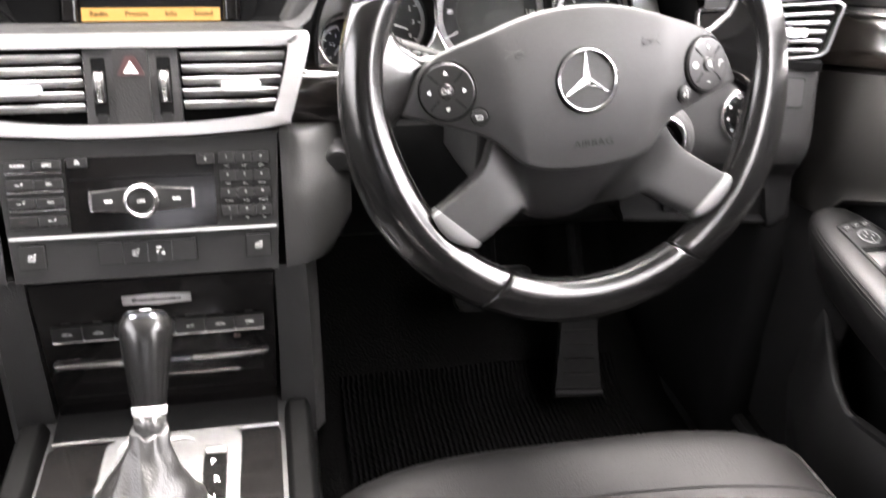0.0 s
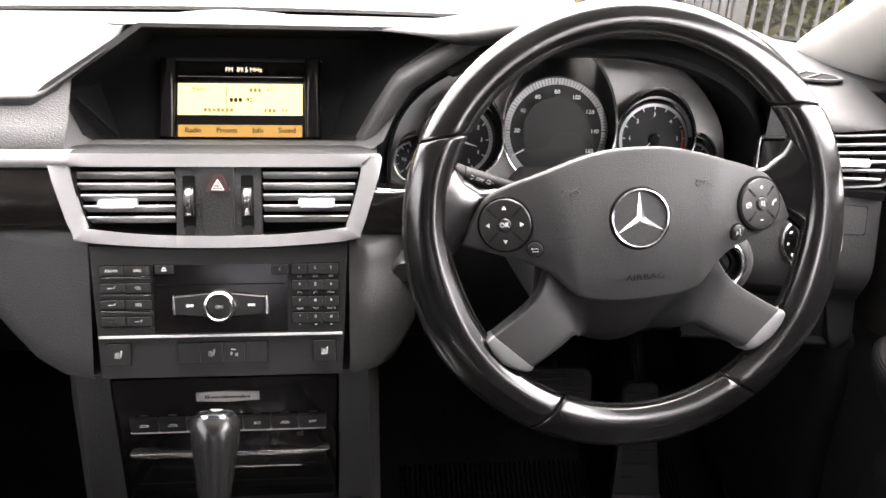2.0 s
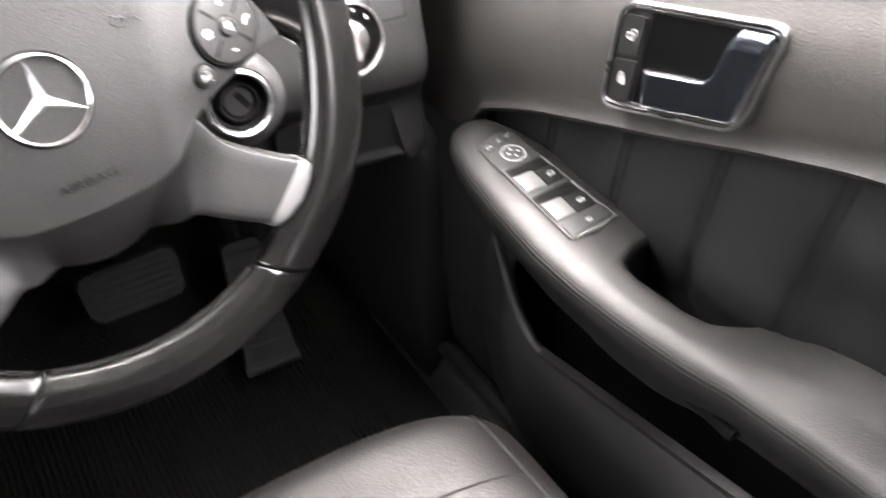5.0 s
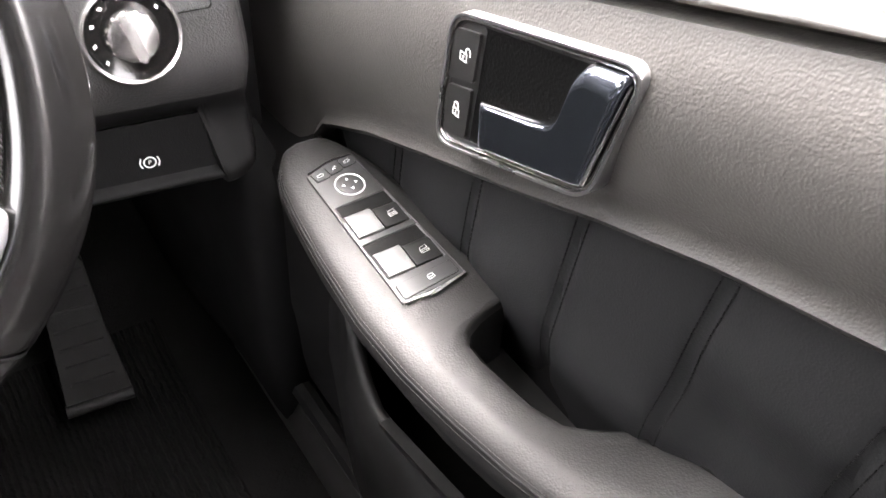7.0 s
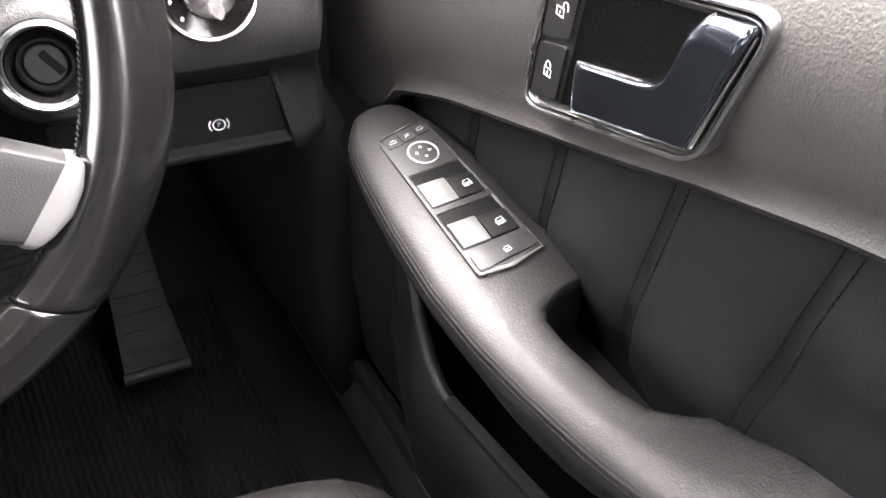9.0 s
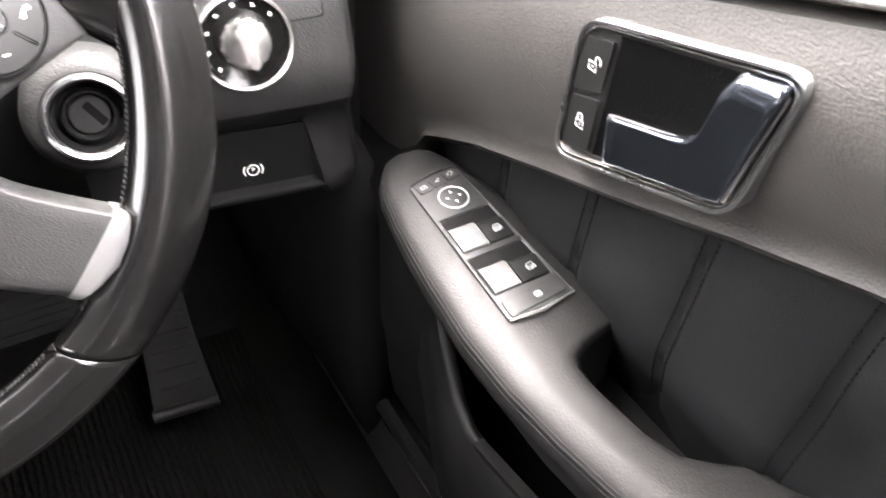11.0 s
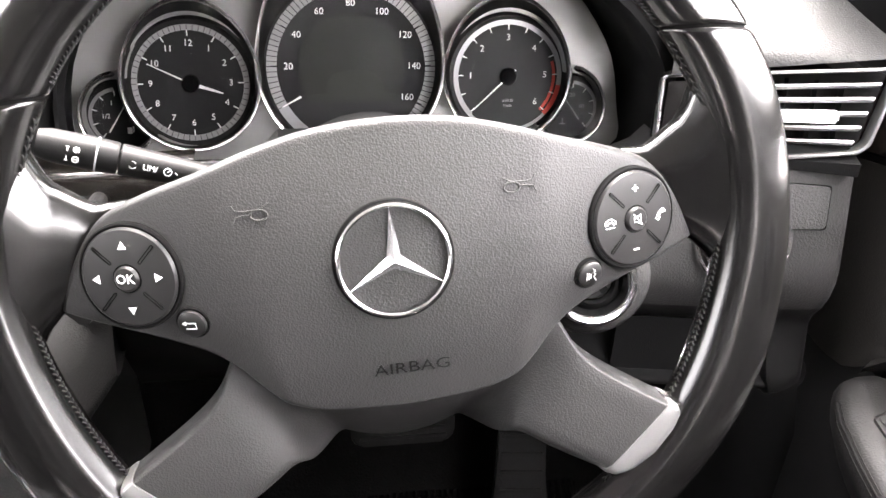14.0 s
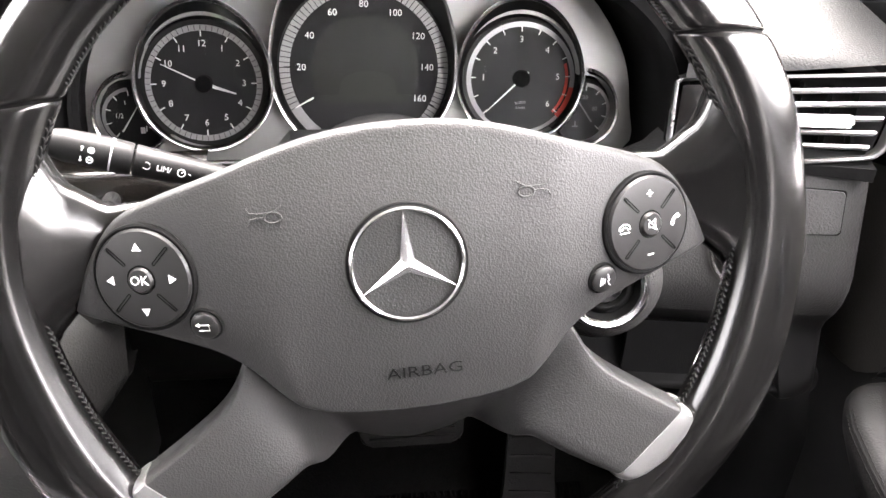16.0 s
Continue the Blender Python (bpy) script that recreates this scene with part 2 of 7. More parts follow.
def rounded(sx, sy, r, n=5):
    """The outline of a rounded rectangle."""
    out = []
    for cx, cy, a in ((sx / 2 - r, sy / 2 - r, 0), (r - sx / 2, sy / 2 - r, 90), (r - sx / 2, r - sy / 2, 180), (sx / 2 - r, r - sy / 2, 270)):
        out += [(cx + r * math.cos(radians(a + 90 * k / n)), cy + r * math.sin(radians(a + 90 * k / n))) for k in range(n + 1)]
    return out


def fillet(pts, r, n=4):
    """Rounds the corners of an outline by cutting back r and bowing."""
    out = []
    for i, p in enumerate(pts):
        p, a, b = Vector(p), Vector(pts[i - 1]), Vector(pts[(i + 1) % len(pts)])
        d, e = a - p, b - p
        k = min(r, d.length * 0.45, e.length * 0.45)
        a, b = p + d.normalized() * k, p + e.normalized() * k
        for s in range(n + 1):
            t = s / n
            out.append(tuple((1 - t) ** 2 * a + 2 * t * (1 - t) * p + t * t * b))
    return out


def frame_ring(outer, inner, z0, z1, bev=0.0):
    """A flat ring between two outlines of equally many points."""
    bm = bmesh.new()
    n = len(outer)
    R = [[bm.verts.new((*p, z)) for p in o] for o, z in ((outer, z0), (outer, z1), (inner, z1), (inner, z0))]
    for a, b in zip(R, R[1:] + R[:1]):
        for i in range(n):
            j = (i + 1) % n
            bm.faces.new((a[i], a[j], b[j], b[i]))
    if bev:
        es = [bm.edges.get((r[i], r[(i + 1) % n])) for r in R[1:3] for i in range(n)]
        bmesh.ops.bevel(bm, geom=es, offset=bev, segments=2, profile=0.5, affect="EDGES")
    return bm


def shrink(pts, k, about=None):
    c = Vector(about) if about else sum((Vector(p) for p in pts), Vector((0, 0))) / len(pts)
    kx, ky = (k, k) if not isinstance(k, tuple) else k
    return [(c.x + (p[0] - c.x) * kx, c.y + (p[1] - c.y) * ky) for p in pts]


def tube(path, r, n=8, closed=False, flat=1.0):
    """A round bar along a path; r is one radius or one for each point."""
    path = [Vector(p) for p in path]
    rings = []
    up = None
    for i, p in enumerate(path):
        a = path[i - 1] if (i or closed) else p
        b = path[(i + 1) % len(path)] if (i < len(path) - 1 or closed) else p
        t = (b - a).normalized()
        if up is None:
            up = t.orthogonal().normalized()
        up = (up - t * up.dot(t)).normalized()
        s = t.cross(up)
        q = r[i] if isinstance(r, (list, tuple)) else r
        rings.append([p + q * (math.cos(2 * math.pi * k / n) * up + flat * math.sin(2 * math.pi * k / n) * s) for k in range(n)])
    if closed:
        return loft(rings + rings[:1], cap=False)
    return loft(rings)


def spline(pts, per=6, closed=False):
    """A smooth curve through the points."""
    P = [Vector(p) for p in pts]
    n = len(P)
    out = []
    for i in range(n if closed else n - 1):
        a, b, c, d = (P[(i + k) % n] if closed else P[min(max(i + k, 0), n - 1)] for k in (-1, 0, 1, 2))
        for s in range(per):
            t = s / per
            out.append(0.5 * (2 * b + (c - a) * t + (2 * a - 5 * b + 4 * c - d) * t * t + (3 * b - a - 3 * c + d) * t ** 3))
    return out if closed else out + [P[-1]]


def sheet(f, us, vs, thick=0.0):
    """A surface f(u, v) over two lists of values, with a thickness behind it if given."""
    bm = bmesh.new()
    g = [[bm.verts.new(f(u, v)) for v in vs] for u in us]
    for a, b in zip(g, g[1:]):
        for i in range(len(vs) - 1):
            bm.faces.new((a[i], b[i], b[i + 1], a[i + 1]))
    if thick:
        bmesh.ops.recalc_face_normals(bm, faces=bm.faces)
        bmesh.ops.solidify(bm, geom=bm.faces[:], thickness=thick)
    return bm


def steps(a, b, n):
    return [a + (b - a) * i / n for i in range(n + 1)]


def smooth(x, a, b):
    t = min(1.0, max(0.0, (x - a) / (b - a)))
    return t * t * (3 - 2 * t)


def table(x, pairs):
    """Interpolates smoothly in (x, value) pairs."""
    if x <= pairs[0][0]:
        return pairs[0][1]
    for (a, p), (b, q) in zip(pairs, pairs[1:]):
        if x <= b:
            return p + (q - p) * (x - a) / (b - a)
    return pairs[-1][1]


def axes(origin, u, v):
    """A frame with x along u, y along v (made square) and z out of the face."""
    u = Vector(u).normalized()
    n = u.cross(Vector(v)).normalized()
    v = n.cross(u)
    m = Matrix((u, v, n)).transposed().to_4x4()
    m.translation = origin
    return m


def words(body, size, M, mat, parent, name="lettering", at=(0, 0), turn=0, deep=0.00015, squeeze=1.0):
    c = bpy.data.curves.new(name, "FONT")
    c.body, c.size, c.extrude, c.align_x, c.align_y, c.resolution_u = body, size, deep, "CENTER", "CENTER", 2
    ob = bpy.data.objects.new(name, c)
    scene.collection.objects.link(ob)
    bpy.context.view_layer.update()
    me = bpy.data.meshes.new_from_object(ob.evaluated_get(bpy.context.evaluated_depsgraph_get()))
    bpy.data.objects.remove(ob)
    bpy.data.curves.remove(c)
    bm = bmesh.new()
    bm.from_mesh(me)
    bpy.data.meshes.remove(me)
    return link(name, bm, mat, parent, M=M @ pose(at[0], at[1], 0, 0, 0, turn) @ Matrix.Diagonal((squeeze, 1, 1, 1)), sharp=20)


def bars(specs, M, mat, parent, name="marking", deep=0.0004):
    """Small flat bars (x, y, length, width, turn) joined into one print."""
    bm = bmesh.new()
    for x, y, a, b, r in specs:
        q = bmesh.ops.create_cube(bm, size=1.0)["verts"]
        bmesh.ops.transform(bm, matrix=pose(x, y, 0, 0, 0, r) @ Matrix.Diagonal((a, b, deep, 1)), verts=q)
    ob = link(name, bm, mat, parent, M=M)
    return tagged(ob, kind="stuff") if len(specs) > 1 else ob


def strokes(lines, M, mat, parent, r=0.00022, name="symbol"):
    """A symbol drawn with thin raised lines."""
    bm = bmesh.new()
    for line in lines:
        t = tube([Vector((x, y, 0)) for x, y in line], r, 5)
        me = bpy.data.meshes.new("stroke")
        t.to_mesh(me)
        t.free()
        bm.from_mesh(me)
        bpy.data.meshes.remove(me)
    return link(name, bm, mat, parent, M=M)


def ring_line(x, y, r, a0=0, a1=360, n=16):
    return [(x + r * math.cos(radians(a)), y + r * math.sin(radians(a))) for a in steps(a0, a1, n)]


def stitches(path, parent, step=0.0042, r=0.00035, name="stitching", tilt=0.0, mat=None):
    """A row of short threads along a path."""
    P = [Vector(p) for p in path]
    bm = bmesh.new()
    left, d = 0.0, 0.0
    for a, b in zip(P, P[1:]):
        L = (b - a).length
        t = (b - a).normalized()
        s = t.orthogonal().normalized()
        w = t.cross(s)
        while d < L:
            c = a + t * d
            e = c + t * step * 0.68
            ring = []
            for q in (c, e):
                ring.append([bm.verts.new(q + r * (math.cos(k * 1.5708) * s + math.sin(k * 1.5708) * w)) for k in range(4)])
            for k in range(4):
                bm.faces.new((ring[0][k], ring[0][(k + 1) % 4], ring[1][(k + 1) % 4], ring[1][k]))
            bm.faces.new(ring[0][::-1])
            bm.faces.new(ring[1])
            d += step
        d -= L
    return link(name, bm, mat or THREAD, parent)

# ---- the car's shell and what lies outside ----
XC = 0.0155  # the middle of the dashboard


def dash_height(x, y):
    """Top of the padded dashboard: low on both sides, raised over the screen and the instruments."""
    h = 1.038 + 0.064 * min(1.0, max(0.0, (x + 0.155) / 0.094)) + 0.020 * math.exp(-((x - 0.385) / 0.125) ** 4)
    right = 1.027 + 0.17 * (min(y, 0.26) - 0.15)
    h += (right - h) * smooth(x, 0.525, 0.605)
    base = 1.046 - 0.02 * smooth(y, 0.5, 0.75)
    return base + (h - base) * (1 - smooth(y, 0.24, 0.52))


def dash_edge(x):
    """How far back the front lip of the dashboard lies."""
    return table(x, [(-0.76, 0.20), (-0.30, 0.185), (-0.16, 0.198), (-0.07, 0.225), (0.17, 0.225), (0.26, 0.178), (0.37, 0.165), (0.50, 0.172), (0.575, 0.176), (0.66, 0.155), (0.72, 0.146)])


bm = sheet(lambda x, y: (x, y, -0.02 + 0.01 * noise.noise((x * 0.2, y * 0.2, 0))), [-400, -60, -20, -10, -5, 0, 5, 10, 20, 60, 400], [-400, -60, -20, -10, -5, 0, 5, 10, 20, 60, 400])
tagged(link("ground", bm, CONCRETE), "pale grey concrete yard around the parked car", "ground", kind="structure")

body = thing("car_body", (0, 0, 0.2), "parked car shell with roof, sills and bulkhead", "car body", kind="structure")
for s in (-1, 1):
    part("sill", box(0.09, 2.4, 0.14, 0.02, (s * 0.74, -0.55, 0.40)), PLASTIC, body)
    part("rear_side", box(0.05, 1.3, 0.62, 0.02, (s * 0.80, -1.75, 0.71)), PLASTIC, body)
    for z0, z1, mat in ((0.42, 1.0, PLASTIC), (1.0, 1.42, HEADLINER)):
        part("centre_pillar", loft([[(s * (0.76 - 0.15 * smooth(z, 0.92, 1.42) + d), -0.95 + e, z) for d, e in ((-0.03, -0.09), (0.03, -0.09), (0.03, 0.03), (-0.03, 0.03))] for z in steps(z0, z1, 4)]), mat, body)
    part("rear_pillar", tube([(s * 0.72, -2.25, 1.0), (s * 0.66, -1.95, 1.25), (s * 0.58, -1.7, 1.42)], 0.09, 8), HEADLINER, body)
for s in (-1, 1):
    part("door_skin", loft([[(s * (0.835 - 0.03 * smooth(z, 0.75, 1.02)), y, z) for y in (-1.0, -0.4, 0.2, 0.72)] + [(s * (0.815 - 0.03 * smooth(z, 0.75, 1.02)), y, z) for y in (0.72, 0.2, -0.4, -1.0)] for z in (0.32, 0.6, 0.8, 0.99)]), PAINT, body, sharp=60)
    part("front_jamb", box(0.12, 0.03, 0.62, 0.004, (s * 0.765, 0.66, 0.66)), DULL, body)
part("bulkhead", box(1.56, 0.04, 0.75, 0.01, (0, 0.72, 0.62)), DULL, body)
part("rear_wall", box(1.5, 0.05, 0.8, 0.02, (0, -2.3, 0.65)), PLASTIC, body)
part("bonnet", sheet(lambda x, y: (x, y, 1.00 - 0.10 * (x / 0.8) ** 2 - 0.16 * smooth(y, 0.75, 1.9)), steps(-0.8, 0.8, 12), steps(0.72, 1.75, 10), 0.02), PAINT, body)
part("scuttle", box(1.5, 0.12, 0.03, 0.01, (0, 0.70, 1.005)), DULL, body)

bm = sheet(lambda x, y: (x, y, 1.435 - 0.05 * (x / 0.62) ** 2 - 0.03 * smooth(y, -0.25, 0.0) - 0.05 * smooth(-y, 1.3, 1.8)), steps(-0.64, 0.64, 12), steps(-1.85, 0.02, 14), 0.03)
tagged(link("ceiling", bm, HEADLINER), "unseen fabric headliner, greyed to cut bounced light", "headliner", kind="structure")

# pillars beside the windscreen
PILLAR = ((0.0, (0.700, 0.440, 1.040), (0.775, 0.330, 0.990)), (0.25, (0.700, 0.330, 1.108), (0.738, 0.260, 1.065)), (0.5, (0.688, 0.240, 1.157), (0.706, 0.185, 1.118)), (1.0, (0.590, -0.100, 1.405), (0.600, -0.200, 1.385)))
for s in (-1, 1):
    rings = []
    for k in steps(0, 1, 12):
        g, d = (Vector([table(k, [(p[0], p[e][c]) for p in PILLAR]) for c in range(3)]) for e in (1, 2))
        m = g.lerp(d, 0.5) + Vector((-0.010, -0.006, 0.002))
        rings.append([Vector((s * v.x, v.y, v.z)) for v in (g + Vector((0.015, 0.012, 0.004)), g, g.lerp(m, 0.6) + Vector((-0.004, -0.002, 0)), m, m.lerp(d, 0.5) + Vector((-0.002, -0.002, 0)), d, d + Vector((0.03, 0.0, 0.0)))])
    tagged(link("trim", loft(rings), FABRIC, sub=1), "pale fabric-covered windscreen pillar trim", "pillar trim", kind="structure")


def screen_point(x, k):
    bow = (x / 0.72) ** 2
    return Vector((x * (1 - 0.17 * k), 0.665 - 0.13 * bow - 0.66 * k, 1.022 + 0.395 * k))


bm = sheet(lambda x, k: screen_point(x, k), steps(-0.81, 0.81, 18), steps(0, 1, 8))
windscreen = thing("window_1", (0, 0.6, 1.03), "clear windscreen with a black edge band", "windscreen", kind="structure")
pane = part("pane", bm, SCREEN, windscreen)
pane.data.flip_normals()
band = part("edge_band", loft([[screen_point(x, -0.02) + Vector((0, 0.0, 0.0)), screen_point(x, 0.045) + Vector((0, -0.003, 0)), screen_point(x, 0.045) + Vector((0, 0.004, 0.004)), screen_point(x, -0.02) + Vector((0, 0.006, 0.002))] for x in steps(-0.80, 0.80, 26)]), DULL, windscreen)
for q in (-1, 1):
    part("seal", tube([screen_point(q * 0.815, k) + Vector((0, -0.004, 0)) for k in steps(0, 1, 14)], 0.009, 8), DULL, windscreen)

# unseen glass, toned to dim the cabin, and the rear bench behind the front seats
w3 = thing("window_3", (0, -1.6, 1.2), "unseen side and back windows, toned to dim the cabin", "rear window", kind="structure")
for s in (-1, 1):
    part("pane", sheet(lambda y, k: (s * (0.790 - 0.17 * k ** 1.3), y - 0.02 * k, 1.03 + 0.36 * k), steps(-0.96, -2.2, 8), steps(0, 1, 4)), DIM_REAR, w3)
part("pane", sheet(lambda x, k: (x * (1 - 0.15 * k), -2.32 + 0.52 * k, 1.03 + 0.33 * k), steps(-0.74, 0.74, 6), steps(0, 1, 4)), DIM_REAR, w3)
part("pane", sheet(lambda y, k: (-0.790 + 0.17 * k ** 1.3, y - 0.10 * k, 1.03 + 0.37 * k), steps(0.30, -0.90, 8), steps(0, 1, 4)), DIM_SIDE, w3)
bench = thing("rear_bench", (0, -1.6, 0.42), "black leather rear bench behind the front seats", "rear seat")
part("cushion", box(1.35, 0.55, 0.22, 0.05, (0, -1.55, 0.56), 3), SOFT_LEATHER, bench)
part("backrest", box(1.35, 0.18, 0.62, 0.05, (0, -1.92, 0.88), 3), SOFT_LEATHER, bench)
for x in (-0.42, 0.0, 0.42):
    part("headrest", box(0.26, 0.10, 0.16, 0.04, (x, -1.98, 1.25), 3), SOFT_LEATHER, bench)
part("parcel_shelf", box(1.35, 0.36, 0.03, 0.01, (0, -2.14, 1.02)), PLASTIC, bench)
mate = thing("passenger_seat", (-0.37, -0.5, 0.42), "black leather front passenger seat", "car seat", "front seats")
part("cushion", box(0.50, 0.56, 0.20, 0.06, (-0.375, -0.38, 0.55), 4), SEAT, mate)
part("backrest", loft([[(-0.375 + 0.235 * w * math.copysign(abs(math.cos(a)) ** 0.5, math.cos(a)), -0.74 - 0.26 * k + 0.075 * math.copysign(abs(math.sin(a)) ** 0.6, math.sin(a)), 0.52 + 0.62 * k) for a in (2 * math.pi * j / 24 for j in range(24))] for k, w in ((0, 0.92), (0.1, 1.0), (0.5, 1.0), (0.85, 0.92), (0.97, 0.82), (1.0, 0.7))]), SEAT, mate, sharp=60)
part("headrest", box(0.26, 0.09, 0.19, 0.04, (-0.375, -1.02, 1.26), 4), SEAT, mate)

# railings, planting and a wall beyond the windscreen
def railing(at, turn, bays, label):
    t = thing("fence", at, label, "fence")
    M = pose(*at, 0, 0, turn)
    for b in range(bays + 1):
        part("post", box(0.07, 0.07, 2.1, 0.006, (b * 1.6, 0, 1.05)), FENCE, t, M=M)
    for z in (0.25, 1.8):
        part("rail", box(bays * 1.6, 0.03, 0.05, 0.004, (bays * 0.8, 0.0, z)), FENCE, t, M=M)
    for k in range(int(bays * 1.6 / 0.085)):
        part("bar", box(0.018, 0.018, 1.95, 0.0, (0.08 + k * 0.085, 0.0, 1.0)), FENCE, t, M=M)
    return t


railing((2.06, 3.5, 0), -2, 3, "grey steel vertical bar railing along the yard")
gate = thing("gate", (1.78, 3.5, 0), "grey close-boarded gate panel beside the railing", "gate")
for k in range(6):
    part("board", box(0.036, 0.03, 1.95, 0.003, (1.80 + 0.044 * k, 3.5, 1.0)), FENCE, gate)
for z in (0.25, 1.8):
    part("rail", box(0.28, 0.03, 0.05, 0.004, (1.91, 3.53, z)), FENCE, gate)


def shrubs(name, n, spread, label, base=0.0, leaf=(0.03, 0.09)):
    rng = random.Random(7)
    verts, faces = [], []
    for _ in range(n):
        x, y = rng.uniform(*spread[0]), rng.uniform(*spread[1])
        z = rng.random() ** 1.3 * spread[2] * (0.55 + 0.45 * noise.noise((x * 0.9, y * 0.9, 3)))
        s = rng.uniform(*leaf)
        a, b = rng.uniform(0, 6.28), rng.uniform(-0.9, 0.9)
        u = Vector((math.cos(a), math.sin(a), b)).normalized() * s
        v = Vector((-math.sin(a), math.cos(a), rng.uniform(-0.6, 0.6))).normalized() * s * 0.5
        c = Vector((x, y, base + abs(z)))
        i = len(verts)
        verts += [tuple(c - u), tuple(c - v), tuple(c + u), tuple(c + v)]
        faces.append((i, i + 1, i + 2, i + 3))
    me = bpy.data.meshes.new(name)
    me.from_pydata(verts, [], faces)
    me.materials.append(LEAF)
    return tagged(new(name, me), label, "hedge", kind="stuff")


shrubs("hedge", 70000, ((1.75, 6.8), (3.75, 5.8), 3.4), "tangled yellow-green shrubs behind the railing")
shrubs("tree_crown", 26000, ((2.0, 9.5), (4.6, 8.5), 6.0), "dense leafy trees standing behind the railing", 1.8, (0.08, 0.20))
shrubs("hedge", 8000, ((-11.5, -8.0), (-8.0, 9.0), 1.9), "dark leafy hedge across the yard")
shrubs("hedge", 6000, ((9.0, 11.5), (-8.0, 7.0), 2.4), "dark leafy hedge beside the yard")

# ---- floor and footwell ----
def floor_height(x, y):
    return 0.395 + 0.28 * smooth(y, 0.30, 0.60) ** 1.0


bm = sheet(lambda x, y: (x, y, floor_height(x, y)), steps(-0.72, 0.72, 24), steps(-1.0, 0.70, 34), 0.02)
tagged(link("floor", bm, CARPET), "black carpeted car floor rising to the toe board", "car floor", kind="structure")
bm = sheet(lambda x, y: (x, y, floor_height(x, y) + 0.006 + 0.0015 * math.sin(x * 40) * math.sin(y * 31)), steps(0.205, 0.625, 20), steps(-0.32, 0.36, 30), 0.006)
tagged(link("floor_mat", bm, MAT), "black ribbed carpet mat lying in the driver footwell", "floor mat")
bm = loft([[(0.685 - 0.05 * smooth(y, 0.25, 0.6), y, 0.39), (0.672 - 0.05 * smooth(y, 0.25, 0.6), y, 0.55), (0.678 - 0.03 * smooth(y, 0.25, 0.6), y, 0.80), (0.74, y, 0.80), (0.74, y, 0.39)] for y in steps(0.12, 0.70, 10)])
tagged(link("wall_right", bm, DULL, sub=1), "dark moulded kick panel beside the driver footwell", "kick panel", kind="structure")
bm = loft([[(-0.74, y, 0.39), (-0.70, y, 0.39), (-0.70, y, 1.0), (-0.76, y, 1.0)] for y in steps(-1.0, 0.70, 4)])
tagged(link("wall_left", bm, PLASTIC), "dark closed passenger door lower panel", "door panel", kind="structure")

# ---- dashboard ----
dash = thing("dashboard", (0, 0.3, 0.8), "dark grey grained soft-touch dashboard with hoods over screen and dials", "dashboard")


def vent_y(x, z):
    """The slanting face that holds the side vent."""
    return 0.129 + (-0.3 * (x - 0.676) + 0.36 * (z - 0.975)) / 0.88


def vent_top(x):
    return 1.001 + 0.165 * (x - 0.557)


def top_profile(x):
    e = dash_edge(x)
    pts = [(x, y, dash_height(x, y)) for y in steps(0.70, e + 0.02, 16)]
    z = dash_height(x, e)
    d = 0.006 + 0.011 * smooth(x, 0.20, 0.27) * (1 - smooth(x, 0.55, 0.62))
    pts += [(x, e + 0.012, z + 0.0002), (x, e + 0.005, z - 0.001), (x, e + 0.001, z - 0.3 * d), (x, e, z - 0.6 * d)]
    if x > -0.13:
        pts += [(x, e + 0.004, z - 0.95 * d), (x, e + 0.012, z - d)]
    else:
        pts += [(x, e - 0.001, z - 0.010), (x, e + 0.012, z - 0.012)]
    w = smooth(x, 0.560, 0.600)
    if w > 0:
        # beside the driver the pad rolls down to the vent
        vz = vent_top(x) + 0.0045
        vy = vent_y(x, vz) - 0.001
        a, b, c = Vector((x, e + 0.045, dash_height(x, e + 0.045))), Vector((x, vy + 0.004, z + 0.001)), Vector((x, vy, vz))
        bend = [(x, y, dash_height(x, y)) for y in steps(0.70, e + 0.05, 16)]
        bend += [a * (1 - k) ** 2 + b * 2 * k * (1 - k) + c * k * k for k in (0.2, 0.45, 0.7, 0.88, 1.0)] + [(x, vy + 0.02, vz - 0.003)]
        pts = [Vector(p).lerp(Vector(q), w) for p, q in zip(pts, bend)]
    return pts


xs = sorted(steps(-0.76, 0.704, 60) + steps(-0.16, -0.05, 10) + steps(0.54, 0.66, 10))
part("top_pad", loft([top_profile(x) for x in xs], close=False), DASH_TOP, dash, sharp=60)


def cheek_y(x, z):
    """The face of the lower dashboard on both sides of the radio."""
    d = max(0.0, abs(x - XC) - 0.125)
    return 0.092 + 0.36 * (z - 0.834) + 1.15 * d * d * (1.0 + 0.6 * smooth(x, 0.2, 0.3)) + 0.15 * d + 0.024 * smooth(x, 0.138, 0.158) * smooth(z, 0.852, 0.905) + 13.0 * max(0.0, x - 0.152) ** 2


def cheek_low(x):
    d = max(0.0, abs(x - XC) - 0.118)
    return 0.790 + 0.10 * d + 0.75 * max(0.0, d - 0.045)


def cheek(x):
    lo, hi = cheek_low(x), 0.926 - 0.024 * smooth(x, 0.139, 0.150)
    pts = [(x, cheek_y(x, z), z) for z in steps(hi, lo + 0.012, 8)]
    y = cheek_y(x, lo)
    return [(x, pts[0][1] + 0.05, hi + 0.002), (x, pts[0][1] + 0.006, hi + 0.0015)] + pts + [(x, y + 0.003, lo + 0.004), (x, y + 0.012, lo), (x, y + 0.05, lo + 0.004), (x, y + 0.20, lo + 0.02)]


part("side_panel", loft([cheek(x) for x in steps(-0.70, XC - 0.1215, 22)], close=False), PANEL, dash, sharp=60)
part("side_panel", loft([cheek(x) for x in steps(XC + 0.1215, 0.204, 14)], close=False), PANEL, dash, sharp=60)

